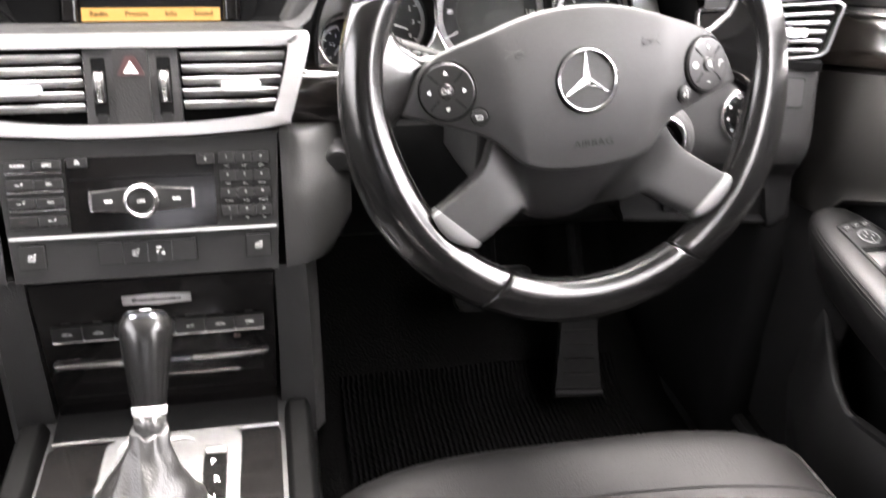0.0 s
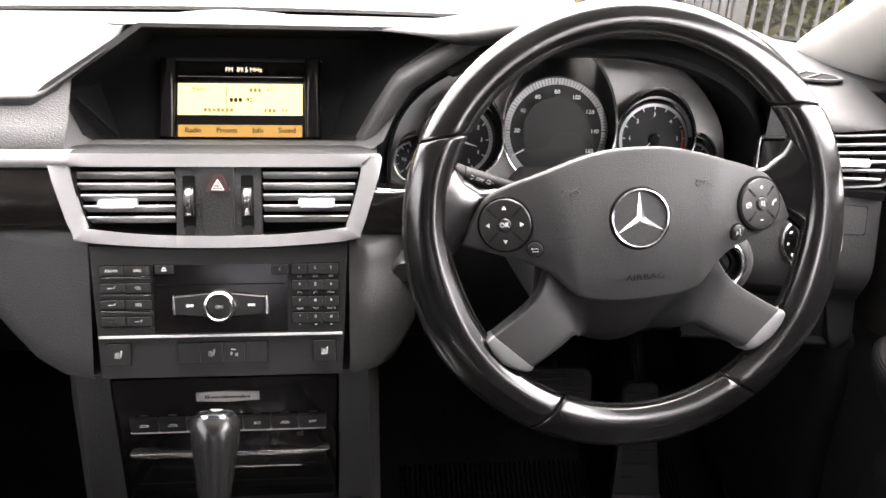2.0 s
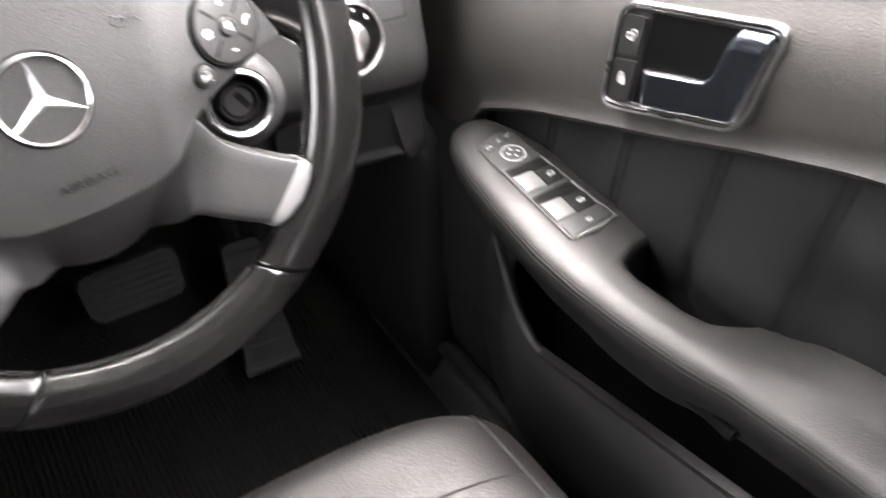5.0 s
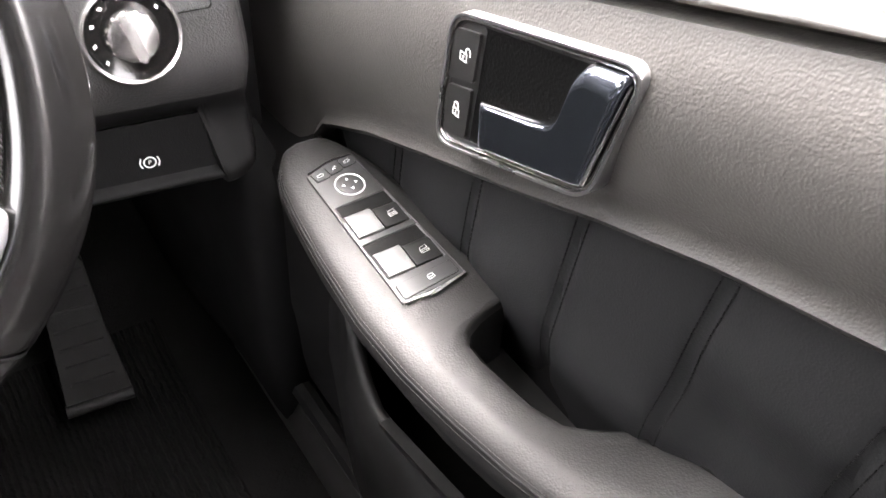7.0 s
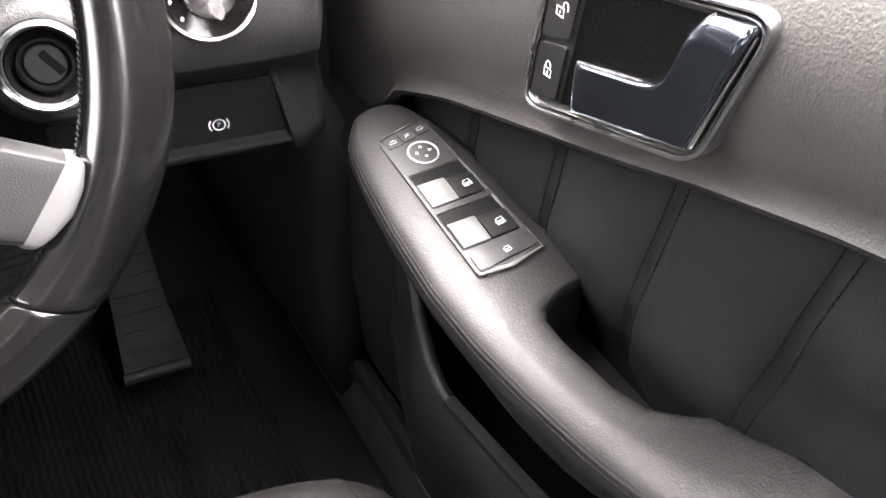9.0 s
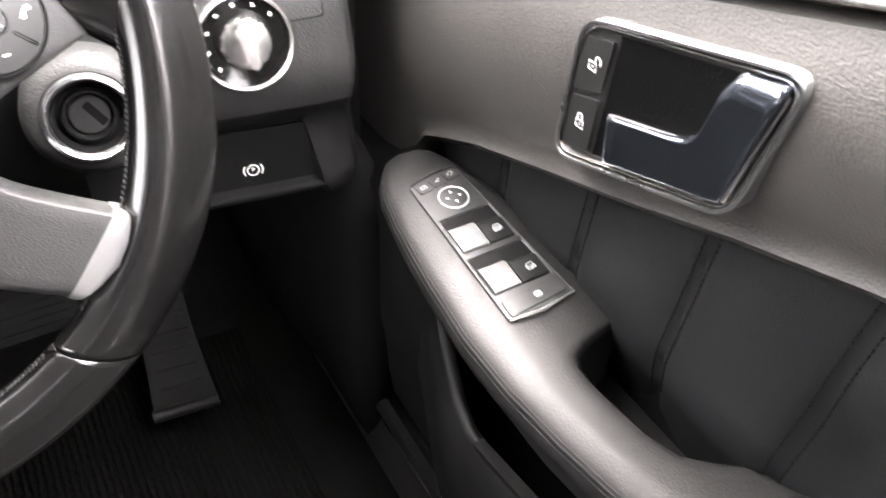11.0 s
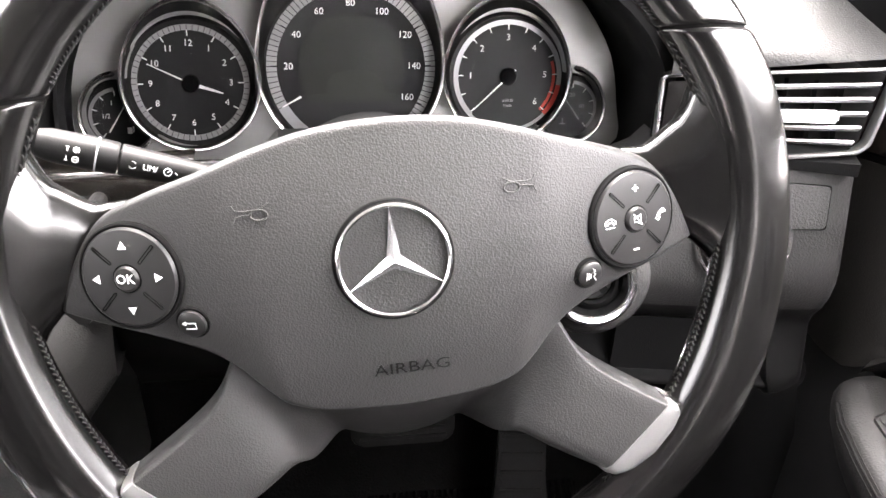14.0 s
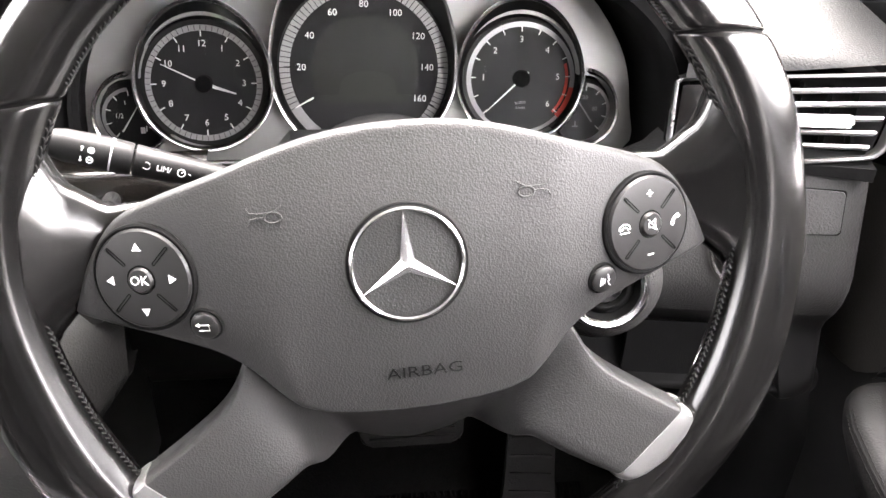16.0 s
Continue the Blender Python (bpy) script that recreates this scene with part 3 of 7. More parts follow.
# hood round the screen: a tapering box open to the front
front = [(-0.058, 1.0985), (0.252, 1.0985), (0.232, 1.091), (0.186, 1.060), (0.152, 0.996), (0.142, 0.9905), (-0.112, 0.9905), (-0.122, 0.996), (-0.140, 1.035), (-0.138, 1.042)]
back = [(-0.060, 1.074), (0.160, 1.074), (0.155, 1.069), (0.142, 1.046), (0.120, 0.986), (0.113, 0.981), (-0.092, 0.981), (-0.098, 0.985), (-0.118, 1.030), (-0.116, 1.036)]


def hood_y(z):
    return 0.205 + 0.22 * (z - 0.995)


def back_y(z):
    return 0.240 + 0.62 * (z - 0.983)


rings = []
for k in steps(0, 1, 5):
    rings.append([(a[0] + (b[0] - a[0]) * k, hood_y(a[1]) + (back_y(b[1]) - hood_y(a[1])) * k, a[1] + (b[1] - a[1]) * k) for a, b in zip(front, back)])
bm = loft(rings, cap=False)
bm.faces.new([v for v in bm.verts][-len(back):])
part("screen_hood", bm, DULL, dash, "black perforated recess round the screen", sharp=25)
# fascia ring between the hood's opening, the top pad and the silver strip
outer = [(-0.062, 1.1020), (0.262, 1.1020), (0.246, 1.088), (0.200, 1.052), (0.172, 0.999), (0.150, 0.984), (-0.128, 0.984), (-0.146, 0.994), (-0.166, 1.032), (-0.152, 1.045)]
rings = [[(x, hood_y(z) - 0.004 - 0.02 * smooth(1.05 - z, 0, 0.06), z) for x, z in outer], [(x, hood_y(z) - 0.004, z) for x, z in front], [(x, hood_y(z) + 0.004, z) for x, z in front]]
part("screen_surround", loft(rings, cap=False), VINYL, dash, sharp=50)
part("inner_fold", tube([(-0.127, 0.220, 1.029), (-0.092, 0.221, 0.989)], 0.0022, 8), DULL, dash)

# ledge under the screen
part("ledge", loft([[(x, 0.215, 0.987), (x, 0.190, 0.9905), (x, 0.164, 0.9925), (x, 0.153, 0.9895), (x, 0.158, 0.978)] for x in steps(-0.128, 0.165, 12)], close=False), DASH_TOP, dash, sharp=60)
# passenger side band and upright beside the binnacle
part("upper_band", loft([[(x, dash_edge(x) + 0.003, dash_height(x, dash_edge(x)) - 0.005), (x, dash_edge(x) - 0.003, dash_height(x, dash_edge(x)) - 0.013), (x, 0.178 + 0.03 * smooth(-x, 0.2, 0.7), 1.014), (x, 0.160 + 0.05 * smooth(-x, 0.2, 0.7), 1.000), (x, 0.158 + 0.05 * smooth(-x, 0.2, 0.7), 0.990)] for x in steps(-0.74, -0.126, 16)], close=False), VINYL, dash, sharp=70)


def arch(k, y, grow):
    a = radians(205 - 230 * k)
    rx, rz = 0.194 + grow, 0.120 + grow * 0.8
    c, s = math.cos(a), math.sin(a)
    return (0.371 + rx * math.copysign(abs(c) ** 0.80, c), y + 0.10 * (0.5 + 0.5 * s) * 0.3, 0.958 + rz * math.copysign(abs(s) ** 0.85, s))


def binnacle(k):
    """The edge between the screen's opening and the instrument hood."""
    z = 0.950 + 0.166 * k
    return Vector((table(z, [(0.95, 0.146), (0.992, 0.147), (1.030, 0.168), (1.057, 0.185), (1.073, 0.210), (1.084, 0.227), (1.104, 0.256), (1.116, 0.284)]), 0.204, z))


part("binnacle_lip", loft([[o + Vector(d) for d in ((-0.003, 0.008, 0.001), (0.0, -0.004, 0.0), (0.003, -0.008, -0.002), (0.009, -0.010, -0.006), (0.015, -0.006, -0.010), (0.017, 0.002, -0.011))] for o in (binnacle(k) for k in steps(0, 1, 28))], close=False), VINYL, dash, sharp=70)
part("binnacle_lining", loft([[o + Vector((0.016, -0.002, -0.0105)), (o + Vector((0.016, 0.01, -0.0105))).lerp(Vector(arch(0.42 * k, 0.20, -0.002)), 0.6), Vector(arch(0.42 * k, 0.205, -0.004))] for o, k in ((binnacle(k), k) for k in steps(0, 1, 28))], close=False), DULL, dash, sharp=70)

# instrument hood: a black tunnel from the lip to the dials
part("instrument_hood", loft([[arch(k, y, g) for k in steps(0.34, 1, 36)] for y, g in ((0.172, 0.014), (0.168, 0.008), (0.174, 0.002), (0.197, 0.0004))], close=False), DULL, dash, sharp=60)
part("instrument_hood", loft([[arch(k, y, g) for k in steps(0, 1, 36)] for y, g in ((0.195, 0.0005), (0.20, 0.0), (0.24, -0.004), (0.30, -0.008))], close=False), DULL, dash, "black lining of the instrument hood", sharp=60)

def hood_lip(x):
    """Under the front lip of the top pad, over the instruments."""
    e = dash_edge(x)
    return Vector((x, e + 0.011, dash_height(x, e) - 0.012))


closing = [Vector(arch(k, 0.172, 0.013)) for k in steps(0.34, 0.90, 40)]
part("hood_soffit", loft([[hood_lip(p.x), hood_lip(p.x).lerp(p, 0.5) + Vector((0, 0.012, 0)), p + Vector((0, 0.004, 0))] for p in closing], close=False), DULL, dash, "matt black soffit of the instrument hood", sharp=60)
part("binnacle_floor", sheet(lambda x, y: (x, y, 0.915), steps(0.175, 0.566, 10), steps(0.170, 0.30, 8)), DULL, dash, "black floor of the instrument hood", sharp=60)
# lower dashboard on the driver side
def low_face(x, z):
    return 0.128 - 0.158 * (x - 0.613) + 0.263 * (z - 0.911)


def roll(z):
    """How far the switch panel turns under towards its foot."""
    return 10.5 * min(0.05, max(0.0, 0.892 - z)) ** 2


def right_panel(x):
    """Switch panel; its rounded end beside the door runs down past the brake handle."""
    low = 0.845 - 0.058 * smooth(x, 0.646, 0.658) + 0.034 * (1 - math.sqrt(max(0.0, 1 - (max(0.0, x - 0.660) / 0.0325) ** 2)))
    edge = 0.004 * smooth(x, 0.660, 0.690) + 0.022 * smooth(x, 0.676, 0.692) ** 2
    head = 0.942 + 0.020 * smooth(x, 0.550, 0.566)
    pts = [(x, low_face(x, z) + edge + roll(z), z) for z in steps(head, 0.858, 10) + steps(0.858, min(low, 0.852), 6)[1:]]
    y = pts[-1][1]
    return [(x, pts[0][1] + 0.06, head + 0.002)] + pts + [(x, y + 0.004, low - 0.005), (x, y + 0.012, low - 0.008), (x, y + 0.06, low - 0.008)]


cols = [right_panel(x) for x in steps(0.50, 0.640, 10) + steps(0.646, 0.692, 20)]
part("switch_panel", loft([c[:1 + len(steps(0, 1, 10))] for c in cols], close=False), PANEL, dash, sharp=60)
# foot belongs to the same panel; its shade is put into a darker colour
part("panel_foot", loft([c[len(steps(0, 1, 10)):] for c in cols], close=False), FOOT, dash, "foot of the switch panel, darkened as if in shade", sharp=60)
part("slot_wall", loft([[(x, low_face(x, 0.84) + 0.047, 0.845), (x, low_face(x, 0.82) + 0.043, 0.806), (x, low_face(x, 0.80) + 0.037, 0.7955), (x, low_face(x, 0.80) + 0.0302, 0.7925), (x, low_face(x, 0.80) + 0.0270, 0.7915), (x, low_face(x, 0.80) + 0.0262, 0.7890), (x, low_face(x, 0.80) + 0.0285, 0.7855), (x, low_face(x, 0.80) + 0.040, 0.782), (x, low_face(x, 0.80) + 0.018 + 0.10, 0.785)] for x in steps(0.50, 0.664, 10)], close=False), DULL, dash, sharp=75)
part("end_cap", loft([[(0.690, y, 0.50), (0.692, y, 1.000), (0.716, y, 1.000), (0.716, y, 0.50)] for y in (0.185, 0.60)]), DULL, dash, "dark end of the dashboard beside the door")
part("end_plate", box(0.098, 0.012, 0.130, 0.003, (0.756, 0.250, 0.972)), DULL, dash)
part("end_fill", sheet(lambda x, y: (x, y, dash_height(0.70, y) - 0.004 - 0.10 * (x - 0.70)), steps(0.700, 0.80, 4), steps(0.246, 0.50, 8)), DASH_TOP, dash)
part("knee_panel", loft([[(x, 0.20, 0.903), (x, 0.160, 0.900), (x, 0.158, 0.885), (x, 0.167, 0.82), (x, 0.20, 0.76), (x, 0.30, 0.70), (x, 0.50, 0.68)] for x in steps(0.20, 0.56, 14)], close=False), FOOT, dash, sharp=60)
part("under_panel", loft([[(x, 0.20, 0.79), (x, 0.24, 0.74), (x, 0.36, 0.70), (x, 0.70, 0.68)] for x in steps(0.54, 0.70, 8)], close=False), DULL, dash, sharp=60)
part("passenger_lower", loft([[(x, 0.26, 0.90), (x, 0.30, 0.78), (x, 0.34, 0.66), (x, 0.5, 0.56)] for x in steps(-0.72, -0.13, 8)], close=False), PLASTIC, dash, sharp=60)

part("vent_brow", loft([[(x, dash_edge(x) + 0.010, dash_height(x, dash_edge(x)) - 0.004), (x, dash_edge(x) + 0.001, dash_height(x, dash_edge(x)) - 0.004), (x, vent_y(x, vent_top(x)) - 0.002, vent_top(x) + 0.009), (x, vent_y(x, vent_top(x)) - 0.002, vent_top(x) + 0.004), (x, vent_y(x, vent_top(x)) + 0.02, vent_top(x) + 0.001)] for x in steps(0.5640, 0.590, 6)], close=False), VINYL, dash, sharp=60)
part("vent_sill", loft([[(x, vent_y(x, 0.966) + 0.016, 0.972), (x, vent_y(x, 0.962) - 0.001, 0.963 + 0.05 * max(0, x - 0.6)), (x, vent_y(x, 0.957) + 0.001, 0.958), (x, vent_y(x, 0.955) + 0.012, 0.955), (x, low_face(x, 0.95) + 0.05, 0.951)] for x in steps(0.572, 0.676, 12)], close=False), DULL, dash, "black lip under the side vent", sharp=50)

# gloss trim with its silver line, passenger side and beside the dials
wood = thing("trim_panel", (-0.4, 0.15, 0.95), "glossy black lacquered wood trim with a silver upper edge", "trim panel", "dashboard trims")


def band_y(x, z):
    return 0.146 + 0.36 * (z - 0.985) + 0.05 * smooth(-x, 0.2, 0.7)


part("panel", loft([[(x, band_y(x, z) + o, z) for z, o in ((0.990, 0.012), (0.987, 0.001), (0.980, -0.003), (0.960, -0.005), (0.940, -0.002), (0.931, 0.004), (0.929, 0.014))] for x in steps(-0.73, -0.112, 20)], close=False), WOOD, wood, sharp=60)
part("upper_edge", loft([[(x, band_y(x, z) + o, z) for z, o in ((0.986, -0.004), (0.990, -0.0075), (0.996, -0.0075), (0.999, -0.002), (0.997, 0.01))] for x in steps(-0.74, -0.118, 20)], close=False), SILVER, wood, "satin silver upper edge", sharp=60)

side_wood = thing("trim_panel", (0.17, 0.18, 0.93), "glossy black lacquered wood trim below the dials", "trim panel", "dashboard trims")
part("panel", loft([[(x, 0.168 + 0.5 * (x - 0.15) ** 2 + o, z) for z, o in ((0.951, 0.03), (0.950, 0.010), (0.946, 0.004), (0.934, 0.0), (0.908, -0.004), (0.899, 0.002), (0.897, 0.02))] for x in steps(0.146, 0.262, 12)], close=False), WOOD, side_wood, sharp=60)
part("silver_line", tube([(0.556, 0.165, 0.966), (0.550, 0.168, 0.956), (0.535, 0.168, 0.949), (0.50, 0.168, 0.945)], 0.0016, 8), CHROME, side_wood)
part("panel", loft([[(x, 0.186, 0.952), (x, 0.176, 0.951), (x, 0.171, 0.946), (x, 0.169, 0.925), (x, 0.174, 0.898)] for x in steps(0.262, 0.552, 8)], close=False), WOOD, side_wood, sharp=60)
part("silver_line", tube([(0.151, 0.178, 0.985), (0.152, 0.177, 0.971), (0.157, 0.173, 0.958), (0.167, 0.170, 0.9525), (0.190, 0.170, 0.9505), (0.262, 0.173, 0.9510)], 0.0013, 8), CHROME, side_wood)
# knurled knob that dims the dials
KN = axes((0.206, 0.1685, 0.9345), (1, 0, 0), (0, 0.10, 1))
part("dimmer_knob", loft([[((r + (0.00035 if j % 2 and g else 0.0)) * math.cos(math.pi * j / 22), (r + (0.00035 if j % 2 and g else 0.0)) * math.sin(math.pi * j / 22), z) for j in range(44)] for r, z, g in ((0.0050, -0.004, 0), (0.0050, 0.004, 1), (0.0050, 0.0095, 1), (0.0047, 0.0105, 0), (0.0038, 0.0110, 0), (0.0030, 0.0100, 0))]), KEY, side_wood, "knurled black dimmer knob", M=KN, sharp=30)

# ---- centre vents ----
ST = axes((XC, 0.090, 0.834), (1, 0, 0), (0, 0.36, 1))


def vent_slats(t, M, x0, x1, taper0, taper1, v0, v1, n, tilt=31):
    """Slats across a sloping-sided opening."""
    for i in range(n):
        k = (i + 0.5) / n
        v = v0 + (v1 - v0) * k
        a, b = x0 + taper0 * (1 - k), x1 + taper1 * (1 - k)
        bm = box(b - a, 0.0115, 0.0022, 0.0009)
        part("slat", bm, SLAT, t, M=M @ Matrix.Translation(((a + b) / 2, v, -0.006)) @ pose(0, 0, 0, 90 - tilt, 0, 0))


SLAT = material("silver_slat_paint", (0.43, 0.43, 0.42), 0.32, metal=0.4, wear=0.06)
bezel = thing("air_vent", (XC, 0.13, 0.95), "twin centre air vents in a satin silver surround", "air vent", "dashboard vents")
half = [(0.0, 0.1735), (0.138, 0.1735), (0.149, 0.1735), (0.1535, 0.166), (0.143, 0.128), (0.1335, 0.0985), (0.126, 0.092), (0.060, 0.0865), (0.0, 0.0855)]
inner = [(0.0, 0.1615), (0.120, 0.1615), (0.131, 0.1615), (0.1335, 0.157), (0.1265, 0.128), (0.1195, 0.1065), (0.115, 0.1030), (0.060, 0.0975), (0.0, 0.0965)]
ring_o = half + [(-x, y) for x, y in half[-2:0:-1]]
ring_i = inner + [(-x, y) for x, y in inner[-2:0:-1]]
bm = frame_ring([tuple(p) for p in spline(ring_o, 4, True)], [tuple(p) for p in spline(ring_i, 4, True)], -0.012, 0.0045, 0.0022)
part("surround", bm, SILVER, bezel, "satin silver surround", M=ST)
part("back", slab([tuple(p) for p in spline(ring_i, 3, True)], -0.040, -0.034), DULL, bezel, M=ST)
bm = frame_ring([tuple(p) for p in spline(ring_i, 3, True)], [tuple(p) for p in spline([(x * 0.985, y) for x, y in ring_i], 3, True)], -0.036, -0.0005)
part("lining", bm, DULL, bezel, M=ST)
for s in (-1, 1):
    x0, x1 = (0.041, 0.132) if s > 0 else (-0.132, -0.041)
    vent_slats(bezel, ST, x0, x1, 0.012 if s < 0 else 0, -0.012 if s > 0 else 0, 0.1065, 0.1585, 5)
    for x in (0.062, 0.085, 0.106):
        part("vane", box(0.0015, 0.048, 0.012, 0, (s * x, 0.130, -0.020)), DULL, bezel, M=ST)
    part("slider", slab(rounded(0.034, 0.0085, 0.002), -0.004, 0.0075, 0.002), BRIGHT, bezel, "brushed metal slider tab", M=ST @ Matrix.Translation((s * 0.0915, 0.1275, 0)))
    part("slider_lip", slab(rounded(0.034, 0.003, 0.001), -0.001, 0.006, 0.001), ALU, bezel, M=ST @ Matrix.Translation((s * 0.0915, 0.1245, 0)))

hz = thing("hazard_switch", (XC, 0.135, 0.955), "dark switch block with red hazard triangle between the vents", "switch")
part("plate", slab([(-0.0395, 0.0955), (0.0395, 0.0955), (0.0390, 0.1625), (-0.0390, 0.1625)], -0.010, 0.0010, 0.001), VINYL, hz, M=ST)
part("button", slab(fillet([(-0.0145, 0.0965), (0.0145, 0.0965), (0.0145, 0.1615), (-0.0145, 0.1615)], 0.002), -0.002, 0.0040, 0.0012), PANEL, hz, M=ST)
TR = ST @ Matrix.Translation((0, 0.1440, 0.0043))
part("red_field", slab(fillet([(-0.0120, -0.0062), (0.0120, -0.0062), (0.0040, 0.0105), (-0.0040, 0.0105)], 0.002), -0.0003, 0.0002), RED_GLASS, hz, "dull red hazard field", M=TR)
tri_o, tri_i = fillet([(-0.0062, -0.0042), (0.0062, -0.0042), (0, 0.0062)], 0.0008), fillet([(-0.0048, -0.0034), (0.0048, -0.0034), (0, 0.0046)], 0.0006)
part("triangle", frame_ring(tri_o, tri_i, 0.0002, 0.0006), WHITE, hz, "white hazard triangle", M=TR)
part("triangle", frame_ring(shrink(tri_o, 0.46, (0, -0.0008)), shrink(tri_i, 0.40, (0, -0.0008)), 0.0002, 0.0006), WHITE, hz, M=TR)
for s in (-1, 1):
    W = ST @ Matrix.Translation((s * 0.0268, 0.1285, -0.0045)) @ pose(0, 0, 0, 0, 90, 0)
    part("wheel_slot", slab(rounded(0.0115, 0.050, 0.002), 0.0008, 0.0014), DULL, hz, M=ST @ Matrix.Translation((s * 0.0268, 0.1285, 0.0002)))
    part("thumbwheel", lathe([(0, -0.0042), (0.0145, -0.0042), (0.0150, -0.0034), (0.0150, 0.0034), (0.0145, 0.0042), (0, 0.0042)], 36), KEY, hz, "knurled thumbwheel with metal band", M=W)
    part("band", lathe([(0.0149, -0.0022), (0.0156, -0.0018), (0.0156, 0.0018), (0.0149, 0.0022)], 36), ALU, hz, M=W)
    part("symbol", slab(rounded(0.009, 0.010, 0.001), 0.0012, 0.0017), KEY, hz, M=ST @ Matrix.Translation((s * 0.0268, 0.1010, 0)))

# ---- radio ----
radio = thing("car_radio", (XC, 0.09, 0.83), "black radio panel with chrome-ringed rotary knob and number keys", "car radio")
part("panel", slab([(-0.1140, -0.0405), (0.1140, -0.0405), (0.1205, 0.0885), (0.060, 0.0840), (0, 0.0832), (-0.060, 0.0840), (-0.1205, 0.0885)], -0.030, 0.0, 0.0015), PLASTIC, radio, M=ST)
part("display_panel", slab(rounded(0.125, 0.0655, 0.0012), -0.001, 0.0012, 0.0005), GLOSS, radio, "gloss black display strip", M=ST @ Matrix.Translation((0.0, 0.0362, 0)))
part("disc_slot", slab(rounded(0.120, 0.0012, 0.0005), 0.0, 0.0015), DULL, radio, M=ST @ Matrix.Translation((0.0, 0.0500, 0)))
part("silver_strip", slab(rounded(0.2290, 0.0022, 0.0008), -0.001, 0.0026, 0.0009), BRIGHT, radio, "thin brushed metal strip", M=ST @ Matrix.Translation((0, 0.0005, 0)))


def key(t, x, y, w, h, body, size=0.0042, M=ST, high=0.0032, mat=None, low=None):
    k = part("key", slab(rounded(w, h, 0.0008, 3), -0.001, high, 0.0007), mat or KEY, t, M=M @ Matrix.Translation((x, y, 0)))
    part("gap", slab(rounded(w + 0.0018, h + 0.0018, 0.0012, 3), -0.001, 0.0013), DULL, k, M=M @ Matrix.Translation((x, y, 0)))
    if body:
        words(body, size * 0.88, M @ Matrix.Translation((x, y + (0.0012 if low else 0), high)), PRINT, k)
    return k


rows = (0.0640, 0.0475, 0.0315, 0.0155)
for r, names in zip(rows, (("RADIO", "DISC"), ("", "TEL"), ("", "SYS"), ("", ""))):
    for c, nm in enumerate(names):
        k = key(radio, -0.1000 + c * 0.0237, r - 0.0030 * c * 0, 0.0228, 0.0088, nm, 0.0042)
        if not nm:
            bars([(-0.002, 0, 0.0035, 0.0006, 0), (0.002, 0.0008, 0.003, 0.0006, 60)], ST @ Matrix.Translation((-0.1000 + c * 0.0237, r, 0.0033)), RED_GLASS if (r < 0.02 and c == 0) else PRINT, k)
    part("key_edge", slab(rounded(0.0462, 0.0016, 0.0005), 0.0, 0.0016, 0.0004), ALU if r > 0.02 else KEY, radio, M=ST @ Matrix.Translation((-0.0882, r - 0.0066, 0)))
key(radio, -0.0520, 0.0650, 0.0165, 0.0085, "")
bars([(0, -0.001, 0.0045, 0.0008, 0), (-0.001, 0.001, 0.003, 0.0006, 55), (0.001, 0.001, 0.003, 0.0006, -55)], ST @ Matrix.Translation((-0.0520, 0.0650, 0.0033)), WHITE, radio)
key(radio, 0.0560, 0.0640, 0.0155, 0.0085, "C")
for i, (d, sub) in enumerate(zip("123456789*0#", ("QO", "ABC", "DEF", "GHI", "JKL", "MNO", "PQRS", "TUV", "WXYZ", "+", "", "")), ):
    x, y = 0.0740 + (i % 3) * 0.0150, 0.0635 - (i // 3) * 0.0158
    k = key(radio, x, y + 0.0005, 0.0143, 0.0100, d, 0.0046, low=True)
    if sub:
        words(sub, 0.0028, ST @ Matrix.Translation((x, y - 0.0068, 0.0004)), PRINT, k)
    else:
        bars([(0, 0, 0.002, 0.0007, 0)], ST @ Matrix.Translation((x, y - 0.0068, 0.0004)), WHITE, k)
wing = slab([tuple(p) for p in spline([(-0.0425, -0.0085), (0, -0.0120), (0.0425, -0.0085), (0.0425, 0.0085), (0, 0.0120), (-0.0425, 0.0085)], 1, True)], 0.0, 0.0060, 0.0012)
part("rocker", wing, KEY, radio, M=ST @ Matrix.Translation((-0.0005, 0.0305, 0)))
for s in (-1, 1):
    part("rocker_end", slab(rounded(0.0022, 0.0185, 0.0009), 0.0, 0.0072, 0.0008), ALU, radio, M=ST @ Matrix.Translation((s * 0.0432, 0.0305, 0)))
    bars([(-0.003, 0, 0.0007, 0.0030, 0), (-0.001, 0.0, 0.0022, 0.0022, 45), (0.0018, 0.0, 0.0022, 0.0022, 45)], ST @ Matrix.Translation((s * 0.0285, 0.0305, 0.0062)) @ Matrix.Diagonal((s * -1, 1, 1, 1)), WHITE, radio)
K = ST @ Matrix.Translation((-0.0002, 0.0305, 0))
knob = part("knob", lathe([(0, 0.0150), (0.0098, 0.0150), (0.0106, 0.0146), (0.0108, 0.0120), (0.0108, 0.0)], 40), KEY, radio, "rotary knob with a knurled chrome ring", M=K)
bm = bmesh.new()
n = 72
rr = [[((r + (0.00025 if i % 2 and z < 0.014 else 0)) * math.cos(2 * math.pi * i / n), (r + (0.00025 if i % 2 and z < 0.014 else 0)) * math.sin(2 * math.pi * i / n), z) for i in range(n)] for r, z in ((0.0152, 0.0), (0.0152, 0.0125), (0.0144, 0.0152), (0.0124, 0.0164), (0.0112, 0.0152), (0.0110, 0.010))]
bm.free()
part("ring", loft(rr, cap=False), ALU, knob, M=K, sharp=60)
words("ON", 0.0044, K @ Matrix.Translation((0, 0, 0.0151)), WHITE, knob)
